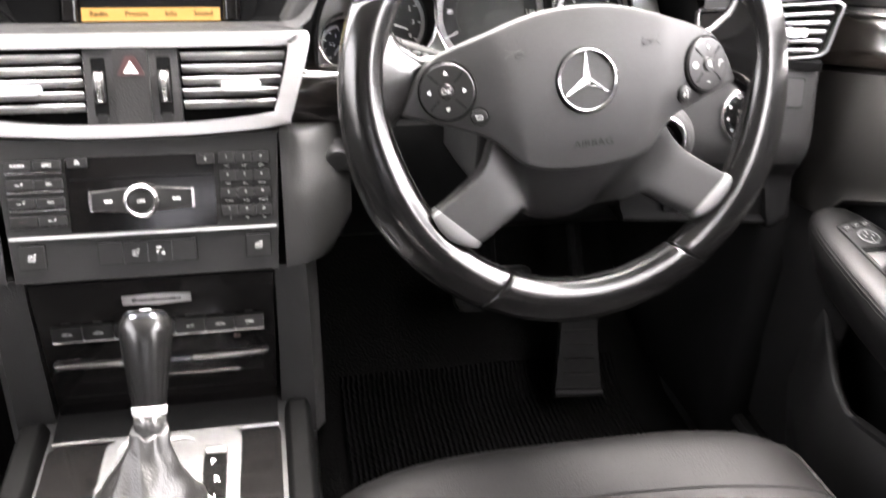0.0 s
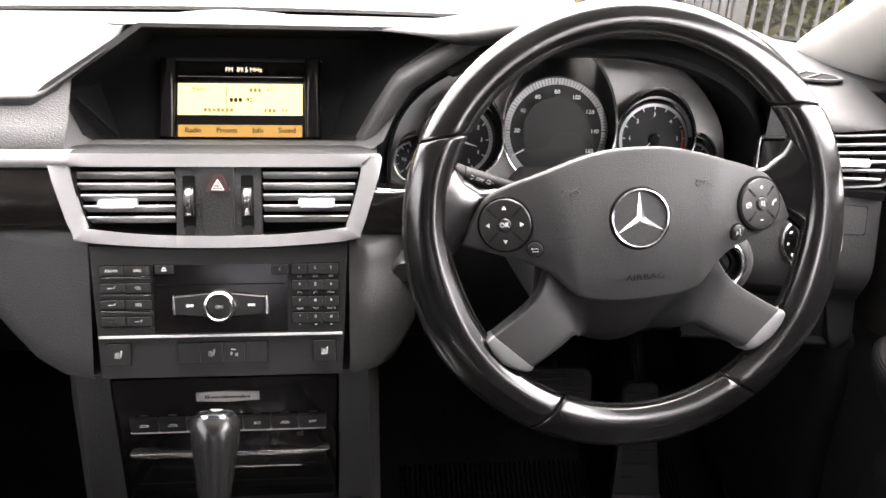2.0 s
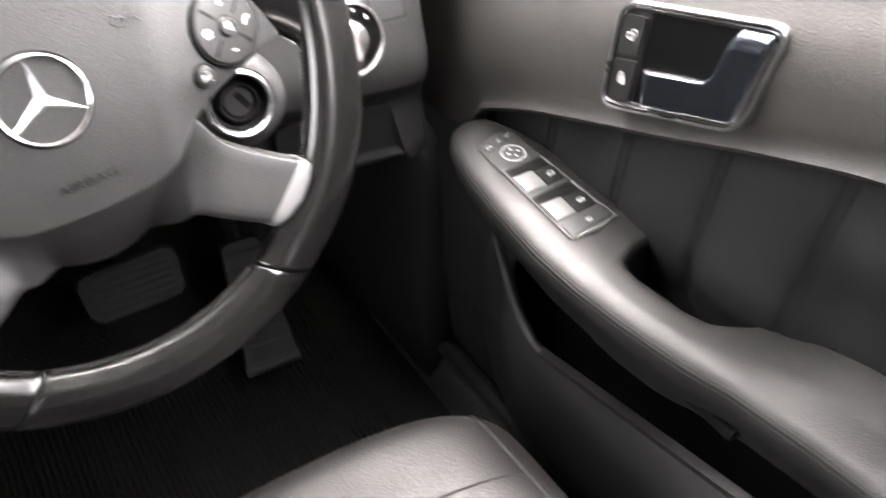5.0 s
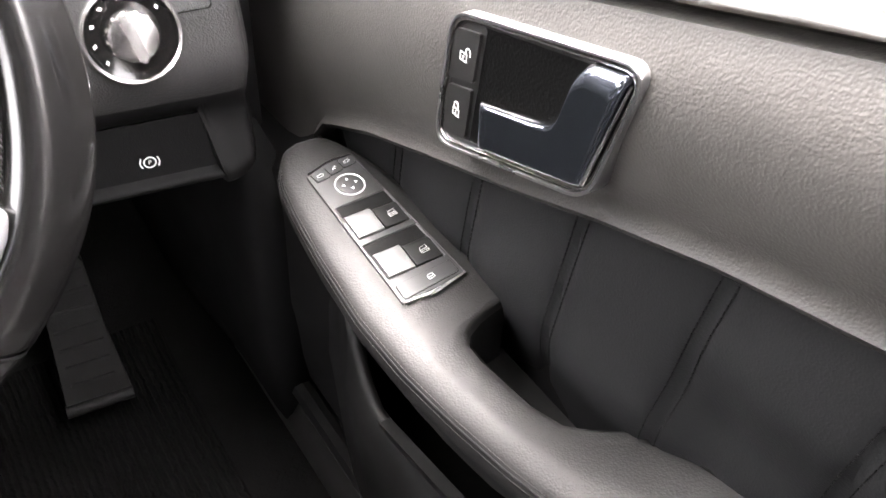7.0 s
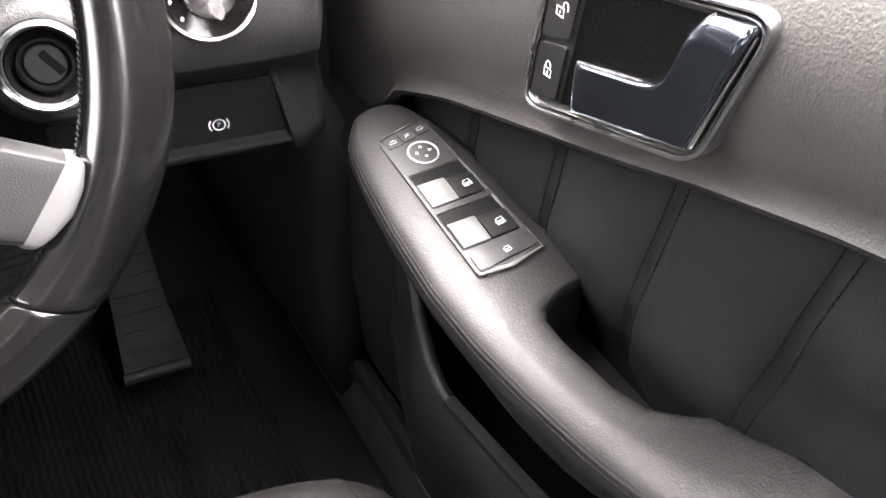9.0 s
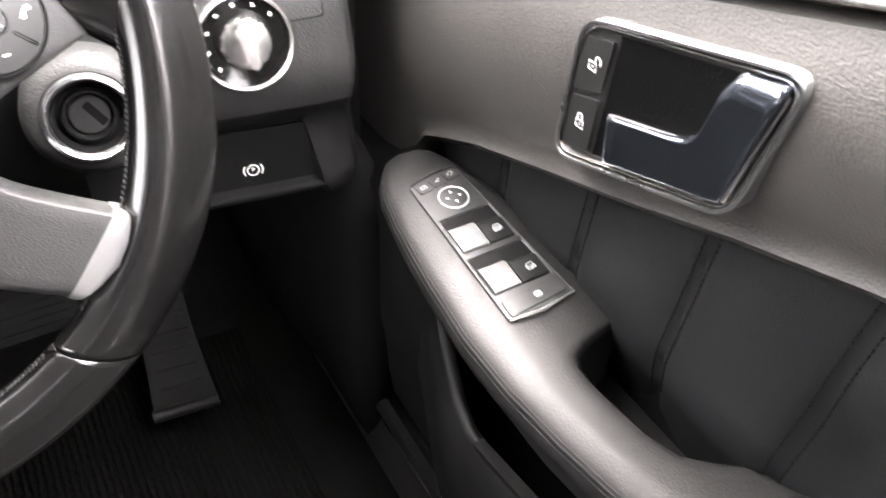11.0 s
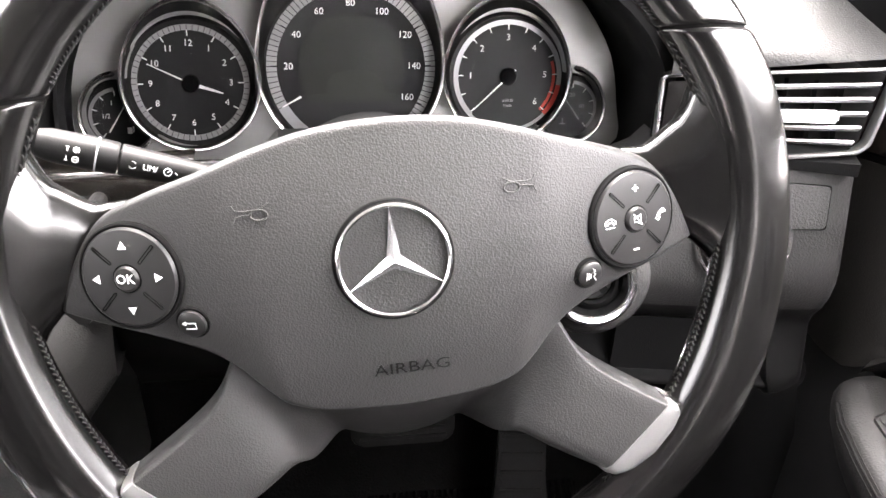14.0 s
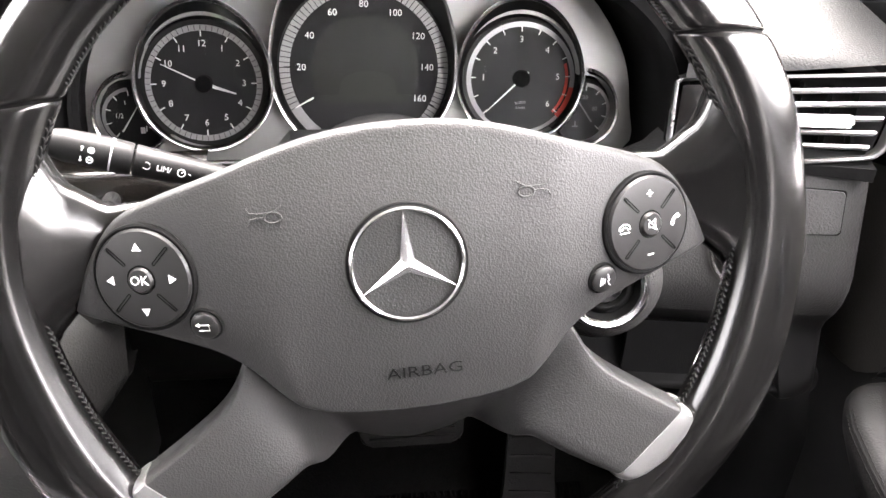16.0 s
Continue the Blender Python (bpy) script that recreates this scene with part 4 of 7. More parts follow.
for x, w, nm in ((-0.0970, 0.0215, "seat"), (0.0970, 0.0215, "seat"), (-0.0315, 0.0205, ""), (-0.0105, 0.0205, "seat"), (0.0105, 0.0205, "park"), (0.0315, 0.0205, "")):
    M = ST @ Matrix.Translation((x, -0.0165, 0))
    k = part("switch", slab(rounded(w, 0.0205 if abs(x) > 0.05 else 0.0195, 0.0012), -0.001, 0.0028, 0.0008), KEY, radio, M=M)
    part("gap", slab(rounded(w + 0.0016, 0.0222 if abs(x) > 0.05 else 0.0212, 0.0014), -0.001, 0.0004), DULL, k, M=M)
    P = M @ Matrix.Translation((0, 0, 0.0030))
    if nm == "seat":
        strokes([[(0.0034, 0.0036), (0.0022, -0.0022), (0.0012, -0.0030), (-0.0030, -0.0026)], [(0.0022, 0.0034), (0.0012, -0.0014), (-0.0028, -0.0016), (-0.0032, -0.0026)], [(0.0034, 0.0036), (0.0022, 0.0034)]] + [[(-0.0026 + 0.0012 * q, -0.0004), (-0.0022 + 0.0012 * q, 0.0006), (-0.0026 + 0.0012 * q, 0.0014), (-0.0022 + 0.0012 * q, 0.0022)] for q in range(3)], P, PRINT, k, 0.00020)
    elif nm:
        words("P", 0.0046, P, PRINT, k, at=(-0.002, -0.001))
        bars([(0.0018, -0.002, 0.0007, 0.0022, 0), (0.0032, -0.0016, 0.0007, 0.0030, 0), (-0.0006, 0.0034, 0.0045, 0.0008, 0)], P, WHITE, k)

# ---- climate panel ----
CL = axes((XC, 0.0835, 0.768), (1, 0, 0), (0, 0.05, 1))
ac = thing("climate_panel", (XC, 0.083, 0.70), "gloss black climate control panel with chrome lines", "climate control")
part("panel", slab([(-0.104, -0.130), (0.104, -0.130), (0.1085, 0.021), (-0.1085, 0.021)], -0.03, 0.0, 0.001), GLOSS, ac, M=CL)
for k, w in ((0, 1),):
    b = part("badge", slab([tuple(p) for p in spline([(-0.0305, -0.0042), (0, -0.0052), (0.0305, -0.0042), (0.0305, 0.0042), (0, 0.0056), (-0.0305, 0.0042)], 1, True)], 0.0, 0.0028, 0.0008), SILVER, ac, "small silver trim badge", M=CL @ Matrix.Translation((0.001, 0.0, 0)))
    bars([(-0.0210 + 0.0022 * i, 0.0003 + (0.0005 if i in (0, 1, 8, 16) else 0.0), 0.0015, (0.0022, 0.0030, 0.0018, 0.0026)[i % 4] + (0.0014 if i in (0, 1, 8, 16) else 0.0), -12) for i in range(20)], CL @ Matrix.Translation((0.001, 0, 0.0029)), INK, b)
for i in range(7):
    x = -0.0820 + i * 0.0275
    k = part("key", slab(rounded(0.0266, 0.0150, 0.001), 0.0, 0.0042, 0.001), KEY, ac, M=CL @ Matrix.Translation((x, -0.0305, 0)))
    P = CL @ Matrix.Translation((x, -0.0305, 0.0044))
    if i == 6:
        words("OFF", 0.0044, P, WHITE, k)
    elif i == 4:
        words("A/C", 0.0044, P, WHITE, k)
    else:
        bars([(0, -0.0008, 0.0090, 0.0009, 0), (-0.0008, 0.0012, 0.0050, 0.0008, 8), (0.003, 0.0005, 0.0030, 0.0008, -30)], P, GREY_PRINT, k)
    part("lamp", slab(rounded(0.008, 0.0012, 0.0004), 0.0, 0.0012), PLATE, ac, M=CL @ Matrix.Translation((x, -0.0208, 0)))
# pale silver colour here stands for the bright reflection in the chrome
part("chrome_line", slab(rounded(0.192, 0.0018, 0.0006), 0.0, 0.0030, 0.0006), BRIGHT, ac, "thin chrome line", M=CL @ Matrix.Translation((0, -0.0395, 0)))
words("88", 0.007, CL @ Matrix.Translation((0.07, -0.048, 0.0004)), RED_GLASS, ac, name="display")
for s in (-1, 0, 1):
    w = 0.068 if s else 0.050
    x = s * 0.0605
    pts = [(-w / 2, -0.0030), (w / 2, -0.0030), (w / 2 + (0.005 if s > 0 else 0), 0.0028), (-w / 2 - (0.005 if s < 0 else 0), 0.0028)]
    part("rocker", slab(pts, 0.0, 0.0060, 0.0018), ALU if s else DARK_CHROME, ac, "brushed metal rocker switch", M=CL @ Matrix.Translation((x, -0.0665, 0)))
part("chrome_line", slab(rounded(0.105, 0.0020, 0.0006), 0.0, 0.0025, 0.0006), ALU, ac, M=CL @ Matrix.Translation((0.018, -0.0850, 0)))
part("groove", slab(rounded(0.190, 0.0012, 0.0004), 0.0, 0.0005), DULL, ac, M=CL @ Matrix.Translation((0, -0.104, 0)))

# ---- screen ----
SC = axes((0.0255, 0.2470, 1.000), (1, 0, 0), (0, 0.62, 1))
display = thing("display_screen", (0.0255, 0.26, 1.0), "lit yellow radio display between gloss black pillars", "display screen")
lo, hi = -0.0205, 0.0625
part("body", slab([(-0.083, lo), (0.083, lo), (0.0835, hi), (-0.0835, hi)], -0.010, 0.002, 0.0008), GLOSS, display, M=SC)
part("top_lip", slab(rounded(0.168, 0.0025, 0.0008), 0.0, 0.004, 0.0006), PLASTIC, display, M=SC @ Matrix.Translation((0, hi, 0)))
for s in (-1, 1):
    part("pillar", loft([[(s * (0.074 + 0.0082 * a), v, 0.002 + 0.007 * b) for a, b in ((-1, 0), (-0.9, 0.6), (-0.3, 1.0), (0.5, 1.0), (1.0, 0.5), (1.05, 0))] for v in steps(lo, hi, 8)]), GLOSS, display, "gloss black side pillar", M=SC, sharp=60)
part("picture", slab(rounded(0.1275, 0.0335, 0.0003), 0.002, 0.0024), YELLOW, display, "lit yellow tuning field", M=SC @ Matrix.Translation((0, 0.0205, 0)))
part("menu_bar", slab(rounded(0.1265, 0.0125, 0.0003), 0.002, 0.0024), ORANGE, display, "lit orange menu bar", M=SC @ Matrix.Translation((0, -0.0130, 0)))
T = SC @ Matrix.Translation((0, 0, 0.0026))
words("FM  89.5 MHz", 0.0070, T, LIT, display, at=(0.003, 0.0520), squeeze=0.95)
for w, x in (("Radio", -0.048), ("Presets", -0.014), ("Info", 0.0175), ("Sound", 0.0475)):
    for bold in (0.0, 0.0004):
        words(w, 0.0078, T, INK, display, at=(x + bold, -0.0126), squeeze=0.92, deep=0.0003)
bars([(-0.0145, 0.0205, 0.0007, 0.0325, 0)], T, RED, display, "needle")
for w, x, y, mat in (("Radio 1", -0.0400, 0.0312, FADED), ("R3", 0.0300, 0.0305, FADED), ("R2", 0.0090, 0.0198, INK), ("R4", 0.0450, 0.0085, FADED)):
    for bold in (0.0, 0.0004):
        words(w, 0.0064, T, mat, display, at=(x + bold, y), squeeze=0.95)
bars([(0.0105 + 0.0045 * i, 0.0305, 0.0032, 0.0042, 0) for i in range(3)] + [(-0.036 + 0.0045 * i, 0.0090, 0.0032, 0.0042, 0) for i in range(7)] + [(0.0255 + 0.0045 * i, 0.0085, 0.0032, 0.0042, 0) for i in range(3)], T, FADED, display)
bars([(-0.0095 + 0.0046 * i, 0.0198, 0.0034, 0.0044, 0) for i in range(3)], T, INK, display)
bars([(0, 0.0445, 0.1275, 0.0004, 0)], T, GREY_PRINT, display, "line")

# ---- instruments ----
KM = axes((0.366, 0.262, 0.975), (1, 0, 0), (0, 0.30, 1))
cluster = thing("instrument_cluster", (0.366, 0.262, 0.95), "grey instrument panel with chrome-ringed white-on-black dials", "instrument cluster")
FACE_Z = 0.016  # the grey face stands this far in front of the dials
DIALS = {"clock": (-0.1105, -0.0015, 0.0430), "speed": (0.0, 0.0075, 0.0610), "revs": (0.1125, 0.0, 0.0430), "fuel": (-0.1605, -0.0235, 0.0235), "coolant": (0.1605, -0.0235, 0.0235)}


def drawn_in(x, y, z):
    """The wells narrow towards the driver: where a well's axis stands at the height z."""
    return x - (0.025 + x) / 0.6 * z, y + (0.045 - y) / 0.6 * z


TALL = {"speed": 0.0165}  # how much higher than its dial a well opens


def hole(name, n=72):
    x, y, r = DIALS[name]
    cx, cy = drawn_in(x, y, FACE_Z)
    high = r + 0.0012 + TALL.get(name, 0.0)
    return [(cx + (r + 0.0012) * math.cos(2 * math.pi * i / n), cy + (high if i < n / 2 else r + 0.0012) * math.sin(2 * math.pi * i / n)) for i in range(n)], (cx, cy, r + 0.0012)


def joined_hole(a, b):
    """The common outline of two overlapping holes."""
    (pa, ca), (pb, cb) = hole(a), hole(b)
    out = []
    for pts, other in ((pa, cb), (pb, ca)):
        free = [math.hypot(p[0] - other[0], p[1] - other[1]) > other[2] for p in pts]
        k = next(i for i in range(len(pts)) if free[i] and not free[i - 1])
        out += [pts[(k + i) % len(pts)] for i in range(len(pts)) if free[(k + i) % len(pts)]]
    return out


rim_line = [tuple(p) for p in spline([(-0.186, -0.050), (-0.19, -0.020), (-0.180, 0.025), (-0.140, 0.073), (-0.07, 0.104), (0.0, 0.112), (0.07, 0.104), (0.140, 0.073), (0.180, 0.025), (0.19, -0.020), (0.186, -0.050), (0.12, -0.066), (0, -0.072), (-0.12, -0.066)], 4, True)]
bm = bmesh.new()
edges = []
for loop in (rim_line, joined_hole("clock", "fuel"), hole("speed")[0], joined_hole("revs", "coolant")):
    vs = [bm.verts.new((x, y, FACE_Z)) for x, y in loop]
    lo = [bm.verts.new((x, y, FACE_Z - 0.018)) for x, y in loop]
    for i in range(len(vs)):
        j = (i + 1) % len(vs)
        edges.append(bm.edges.new((vs[i], vs[j])))
        bm.faces.new((vs[i], vs[j], lo[j], lo[i]))
bmesh.ops.triangle_fill(bm, use_beauty=True, use_dissolve=False, edges=edges)
part("panel", bm, FACE, cluster, M=KM, sharp=30)
part("back_plate", slab(shrink(rim_line, 0.98), -0.012, -0.001), DIAL, cluster, M=KM)


def dial(name, up, face, label, over=None):
    """over: a larger dial whose well covers part of this one."""
    x, y, r = DIALS[name]
    M = KM @ Matrix.Translation((x, y, 0.0004 if over else 0.0008))
    d = part("dial", lathe([(0, 0.0), (r, 0.0), (r, -0.001)], 64), face, cluster, label, M=M)
    n = 72
    rings = []
    for q, h in ((r + 0.0026, 0.0), (r + 0.0030, 0.92), (r + 0.0024, 1.0), (r + 0.0010, 0.97), (r + 0.0004, 0.90), (r, 0.0)):
        ring = []
        for i in range(n):
            a = 2 * math.pi * i / n
            lift = FACE_Z + 0.003 + up * (0.5 + 0.5 * math.sin(a)) ** 1.5
            z = FACE_Z - 0.004 if (h == 0.0 and q > r) else lift * h
            cx, cy = drawn_in(x, y, z)
            px, py = cx - x + q * math.cos(a), cy - y + q * math.sin(a) + 0.42 * (lift - FACE_Z) * h * max(0, math.sin(a)) + TALL.get(name, 0.0) * max(0, math.sin(a)) * (1.0 if q > r else 0.0)
            if over:
                ox, oy, orad = hole(over)[1]
                dx, dy = x + px - ox, y + py - oy
                dist = math.hypot(dx, dy)
                if dist < orad + 0.0035:
                    k = (orad + 0.0035) / dist
                    px, py, z = ox + dx * k - x, oy + dy * k - y, min(z, FACE_Z - 0.002)
            ring.append((px, py, z))
        rings.append(ring)
    part("cowl", loft(rings[:2], cap=False), FACE, d, M=M, sharp=60)
    part("cowl_lining", loft(rings[4:], cap=False), DULL, d, M=M, sharp=60)
    part("chrome_rim", loft(rings[1:5], cap=False), ALU, d, "thin chrome rim", M=M, sharp=60)
    return d, M


def ticks(d, M, r0, r1, a0, a1, n, w, mat, z=0.0005):
    s = []
    for i in range(n + 1):
        a = radians(a0 + (a1 - a0) * i / n)
        r = (r0 + r1) / 2
        s.append((r * math.cos(a), r * math.sin(a), r1 - r0, w, math.degrees(a)))
    bars(s, M @ Matrix.Translation((0, 0, z)), mat, d, "scale")


def arc(d, M, r0, r1, a0, a1, mat, name="scale_ring", z=0.0003):
    n = max(4, int(abs(a1 - a0) / 5))
    bm = loft([[(r * math.cos(radians(a)), r * math.sin(radians(a)), z) for r in (r0, r1)] for a in steps(a0, a1, n)], close=False)
    part(name, bm, mat, d, M=M)


def needle(d, M, a, r0, r1, w, mat=None):
    part("needle", slab([(r0, -w), (r1, -w * 0.35), (r1, w * 0.35), (r0, w)], 0.0022, 0.0030), mat or WHITE, d, "white needle", M=M @ pose(0, 0, 0, 0, 0, a))


d, M = dial("clock", 0.018, DIAL, "round clock dial")
arc(d, M, 0.0355, 0.0395, 0, 360, PALE)
ticks(d, M, 0.0358, 0.0392, 0, 354, 59, 0.0004, DIAL)
ticks(d, M, 0.0318, 0.0358, 0, 330, 11, 0.0007, WHITE)
for i in range(1, 13):
    a = radians(90 - 30 * i)
    words(str(i), 0.0062, M, WHITE, d, "numeral", at=(0.0270 * math.cos(a), 0.0270 * math.sin(a)), turn=-2)
needle(d, M, 90 - 300 + 4, -0.004, 0.031, 0.0006)
needle(d, M, 90 - 108, 0.006, 0.0225, 0.0011)
part("hub", lathe([(0, 0.004), (0.0055, 0.004), (0.0062, 0.003), (0.0062, 0)], 24), DULL, d, M=M)

d, M = dial("speed", 0.022, DIAL, "round speedometer dial")
arc(d, M, 0.0520, 0.0592, 232, -42, PALE)
ticks(d, M, 0.0520, 0.0592, 208, -44, 68, 0.0005, DIAL)
ticks(d, M, 0.0505, 0.0560, 178, -28.5, 7, 0.0009, DIAL)
arc(d, M, 0.0565, 0.0592, 318, 232, PALE)
for i, s in enumerate(("20", "40", "60", "80", "100", "120", "140", "160")):
    a = radians(178 - 29.5 * i)
    words(s, 0.0066, M, WHITE, d, "numeral", at=(0.0440 * math.cos(a), 0.0440 * math.sin(a)), turn=-2)
words("mph", 0.0050, M, WHITE, d, at=(0.0, -0.047))
scr = [(0.0375 * math.cos(radians(a)), 0.0375 * math.sin(radians(a))) for a in steps(-38, 218, 40)]
part("inner_display", slab(scr, 0.0003, 0.0012), LCD, d, "round dim green-grey display", M=M)
needle(d, M, 208, 0.041, 0.0560, 0.0007)

d, M = dial("revs", 0.018, DIAL, "round rev counter dial")
arc(d, M, 0.0365, 0.0400, 225, -10, PALE)
arc(d, M, 0.0365, 0.0400, -10, -45, RED)
arc(d, M, 0.0330, 0.0352, 18, -45, RED)
arc(d, M, 0.0375, 0.0400, 315, 225, PALE)
ticks(d, M, 0.0330, 0.0365, 222, -42, 12, 0.0006, WHITE)
for i in range(6):
    a = radians(178 - 44 * i)
    words(str(i + 1), 0.0064, M, WHITE, d, "numeral", at=(0.0275 * math.cos(a), 0.0275 * math.sin(a)), turn=-2)
for body_, y in (("x1000", -0.0172), ("1/min", -0.0208)):
    words(body_, 0.0032, M, GREY_PRINT, d, at=(0, y))
needle(d, M, 222, -0.007, 0.0345, 0.0006)
part("hub", lathe([(0, 0.004), (0.0055, 0.004), (0.0062, 0.003), (0.0062, 0)], 24), DULL, d, M=M)

for s, a0, a1, nm in ((-1, 230, 95, "fuel"), (1, 85, -50, "coolant")):
    d, M = dial(nm, 0.006, DIAL, "small %s gauge" % nm, "clock" if s < 0 else "revs")
    arc(d, M, 0.0175, 0.0200, a0, a1, PALE)
    ticks(d, M, 0.0145, 0.0180, a0, a1, 4, 0.0006, WHITE)
    if s < 0:
        words("1", 0.0042, M, WHITE, d, "numeral", at=(-0.004, 0.0095))
        words("1/2", 0.0046, M, WHITE, d, "numeral", at=(-0.0085, 0.0005))
        bars([(0.0065, -0.0095, 0.0030, 0.0042, 0), (0.0090, -0.0085, 0.0007, 0.004, 0)], M @ Matrix.Translation((0, 0, 0.0004)), WHITE, d)
        needle(d, M, 57, -0.012, 0.010, 0.0005)
    else:
        words("120", 0.0042, M, GREY_PRINT, d, "numeral", at=(0.0, 0.0095))
        words("80", 0.0042, M, GREY_PRINT, d, "numeral", at=(0.0085, 0.001))
        bars([(-0.006, -0.0095, 0.0007, 0.004, 0), (-0.006, -0.0115, 0.0045, 0.0007, 0)], M @ Matrix.Translation((0, 0, 0.0004)), GREY_PRINT, d)
        needle(d, M, 125, -0.010, 0.012, 0.0005, GREY_PRINT)

LENS = glass("clear_instrument_lens", (0.90, 0.90, 0.90, 1))
lens_out = [(-0.186, -0.052), (-0.186, -0.020), (-0.174, 0.026), (-0.134, 0.066), (-0.07, 0.088), (0.0, 0.094), (0.07, 0.088), (0.134, 0.066), (0.174, 0.026), (0.186, -0.020), (0.186, -0.052)]
lens_rim = [tuple(p) for p in spline(lens_out, 4)]
lens = part("lens", loft([[(x * k, y * k, 0.044 + 0.20 * y * k + 0.004 * (1 - k * k) - 0.25 * (x * k) ** 2) for x, y in ((p[0], p[1]) for p in lens_rim)] for k in (0.999, 0.85, 0.7, 0.5, 0.3, 0.1)], close=False), LENS, cluster, "clear cover over the dials", M=KM, sharp=80)
lens.visible_shadow = False

# ---- steering wheel ----
RAKE = radians(18)
turned = radians(4.4)
U0, V0 = Vector((1, 0, 0)), Vector((0, math.sin(RAKE), math.cos(RAKE)))
WM = axes((0.371, 0.005, 0.982), U0 * math.cos(turned) + V0 * math.sin(turned), V0 * math.cos(turned) - U0 * math.sin(turned))
wheel = thing("steering_wheel", (0.371, 0.005, 0.982), "black leather four-spoke steering wheel with silver inserts, turned slightly", "steering wheel")


def rim_ring(a, grow=0.0):
    """A cross-section of the rim at the angle a; near its seams the section leans along the rim."""
    deg = math.degrees(a) % 360
    lean = sum(s * math.exp(-((deg - b + 180) % 360 - 180) ** 2 / 90.0) for b, s in ((33, -0.76), (149.3, 0.74), (242, -0.36), (303, 0.43)))
    top = smooth(math.sin(a), -0.3, 0.5)
    rr, ra, R = 0.0205 - 0.005 * top + grow, 0.0165 + grow, 0.1685 + 0.0055 * top
    grip = 0.0015 * (math.exp(-((math.degrees(a) % 180 - 25) / 14) ** 2) + math.exp(-((math.degrees(a) % 180 - 155) / 14) ** 2))
    ring = []
    for k in range(24):
        # a broad oval whose flat side leans in towards the hub
        p, q = (rr + 0.0006 + grip) * math.cos(2 * math.pi * k / 24 + 0.42), (ra - 0.0016 + grip) * math.sin(2 * math.pi * k / 24 + 0.42)
        dr, w = p * 0.9135 + q * 0.4067, q * 0.9135 - p * 0.4067
        b = a + lean * dr / R
        ring.append(Vector(((R + dr) * math.cos(b), (R + dr) * math.sin(b), w)))
    return ring


seam_angles = (33, 149.3, 242, 303)
for a0, a1 in zip(seam_angles, seam_angles[1:] + (393,)):
    n = int((a1 - a0) / 3)
    pts = [a0 + 0.18, a0 + 0.45, a0 + 1.2] + steps(a0 + 3, a1 - 3, n)[0:] + [a1 - 1.2, a1 - 0.45, a1 - 0.18]
    rings = [rim_ring(radians(a), {0: -0.0014, 1: -0.0004}.get(min(i, len(pts) - 1 - i), 0.0)) for i, a in enumerate(pts)]
    part("rim_cover", loft(rings), LEATHER, wheel, M=WM, sharp=70)
part("rim_core", loft([rim_ring(radians(a), -0.0016) for a in steps(0, 360, 90)], cap=False), DULL, wheel, M=WM, sharp=70)


def rim_point(deg, phi, lift=0.0):
    """A point on the rim's leather: phi goes round the section from the outer edge over the driver's side."""
    ring = rim_ring(radians(deg), lift)
    k = phi / 15.0
    i = int(k)
    return WM @ ring[i % 24].lerp(ring[(i + 1) % 24], k - i)


def cross_stitch(a0, a1, name="stitching"):
    """Crossed threads lacing the inner edge of a leather cover."""
    bm = bmesh.new()
    n = int((a1 - a0) / 1.05)
    for i in range(n):
        a = a0 + (a1 - a0) * (i + 0.5) / n
        for p0, p1, skew in ((161, 167, 0.62), (167, 173, -0.62)):
            p, q = rim_point(a - skew * 0.55, p0, 0.0003), rim_point(a + skew * 0.55, p1, 0.0003)
            t = (q - p).normalized()
            o = t.orthogonal().normalized() * 0.00036
            w = t.cross(o)
            ring = [[bm.verts.new(c + d) for d in (o, w, -o, -w)] for c in (p, p.lerp(q, 0.5) + (p - WM.translation).normalized() * -0.0003, q)]
            for r0, r1 in zip(ring, ring[1:]):
                for k in range(4):
                    bm.faces.new((r0[k], r0[(k + 1) % 4], r1[(k + 1) % 4], r1[k]))
            bm.faces.new(ring[0][::-1])
            bm.faces.new(ring[2])
    return link(name, bm, THREAD, wheel)


for a0, a1 in ((-50, 31), (35, 147), (152, 240), (244, 301)):
    cross_stitch(a0, a1)
    # the join that the threads lace together
    link("join", tube([rim_point(a, 167, 0.0001) for a in steps(a0, a1, int((a1 - a0) / 3))], 0.00055, 5), DULL, wheel)

hub_half = [(0.0, 0.0704), (0.0275, 0.0686), (0.052, 0.0630), (0.0755, 0.0554), (0.098, 0.0482), (0.1125, 0.0424), (0.1215, 0.0355), (0.1310, 0.0228), (0.1378, 0.0105), (0.1415, 0.0020), (0.1395, -0.0008), (0.1240, -0.0058), (0.1000, -0.0140), (0.0815, -0.0212), (0.0700, -0.0288), (0.0610, -0.0378), (0.0545, -0.0440), (0.0480, -0.0478), (0.0330, -0.0525), (0.0, -0.0548)]
hub_loop = hub_half + [(-x, y) for x, y in hub_half[-2:0:-1]]
hub_out = [tuple(p) for p in spline(hub_loop, 4, True)]


def soft_max(x, r):
    """max(0, x) with its corner rounded over r."""
    return 0.5 * (x + math.sqrt(x * x + r * r)) - 0.5 * r * math.exp(-abs(x) / r)


def hub_w(u, v):
    """How far the airbag cover stands out of the rim's plane: a bowed shield with a fold down to each wing."""
    side = soft_max(abs(u) - (0.0590 + 0.20 * v), 0.0035)
    return 0.0295 - 2.1 * (v - 0.004) ** 2 - 0.45 * u * u - (0.23 + 0.20 * smooth(-v, 0.0, 0.030)) * side - 0.10 * max(0, abs(u) - 0.124)


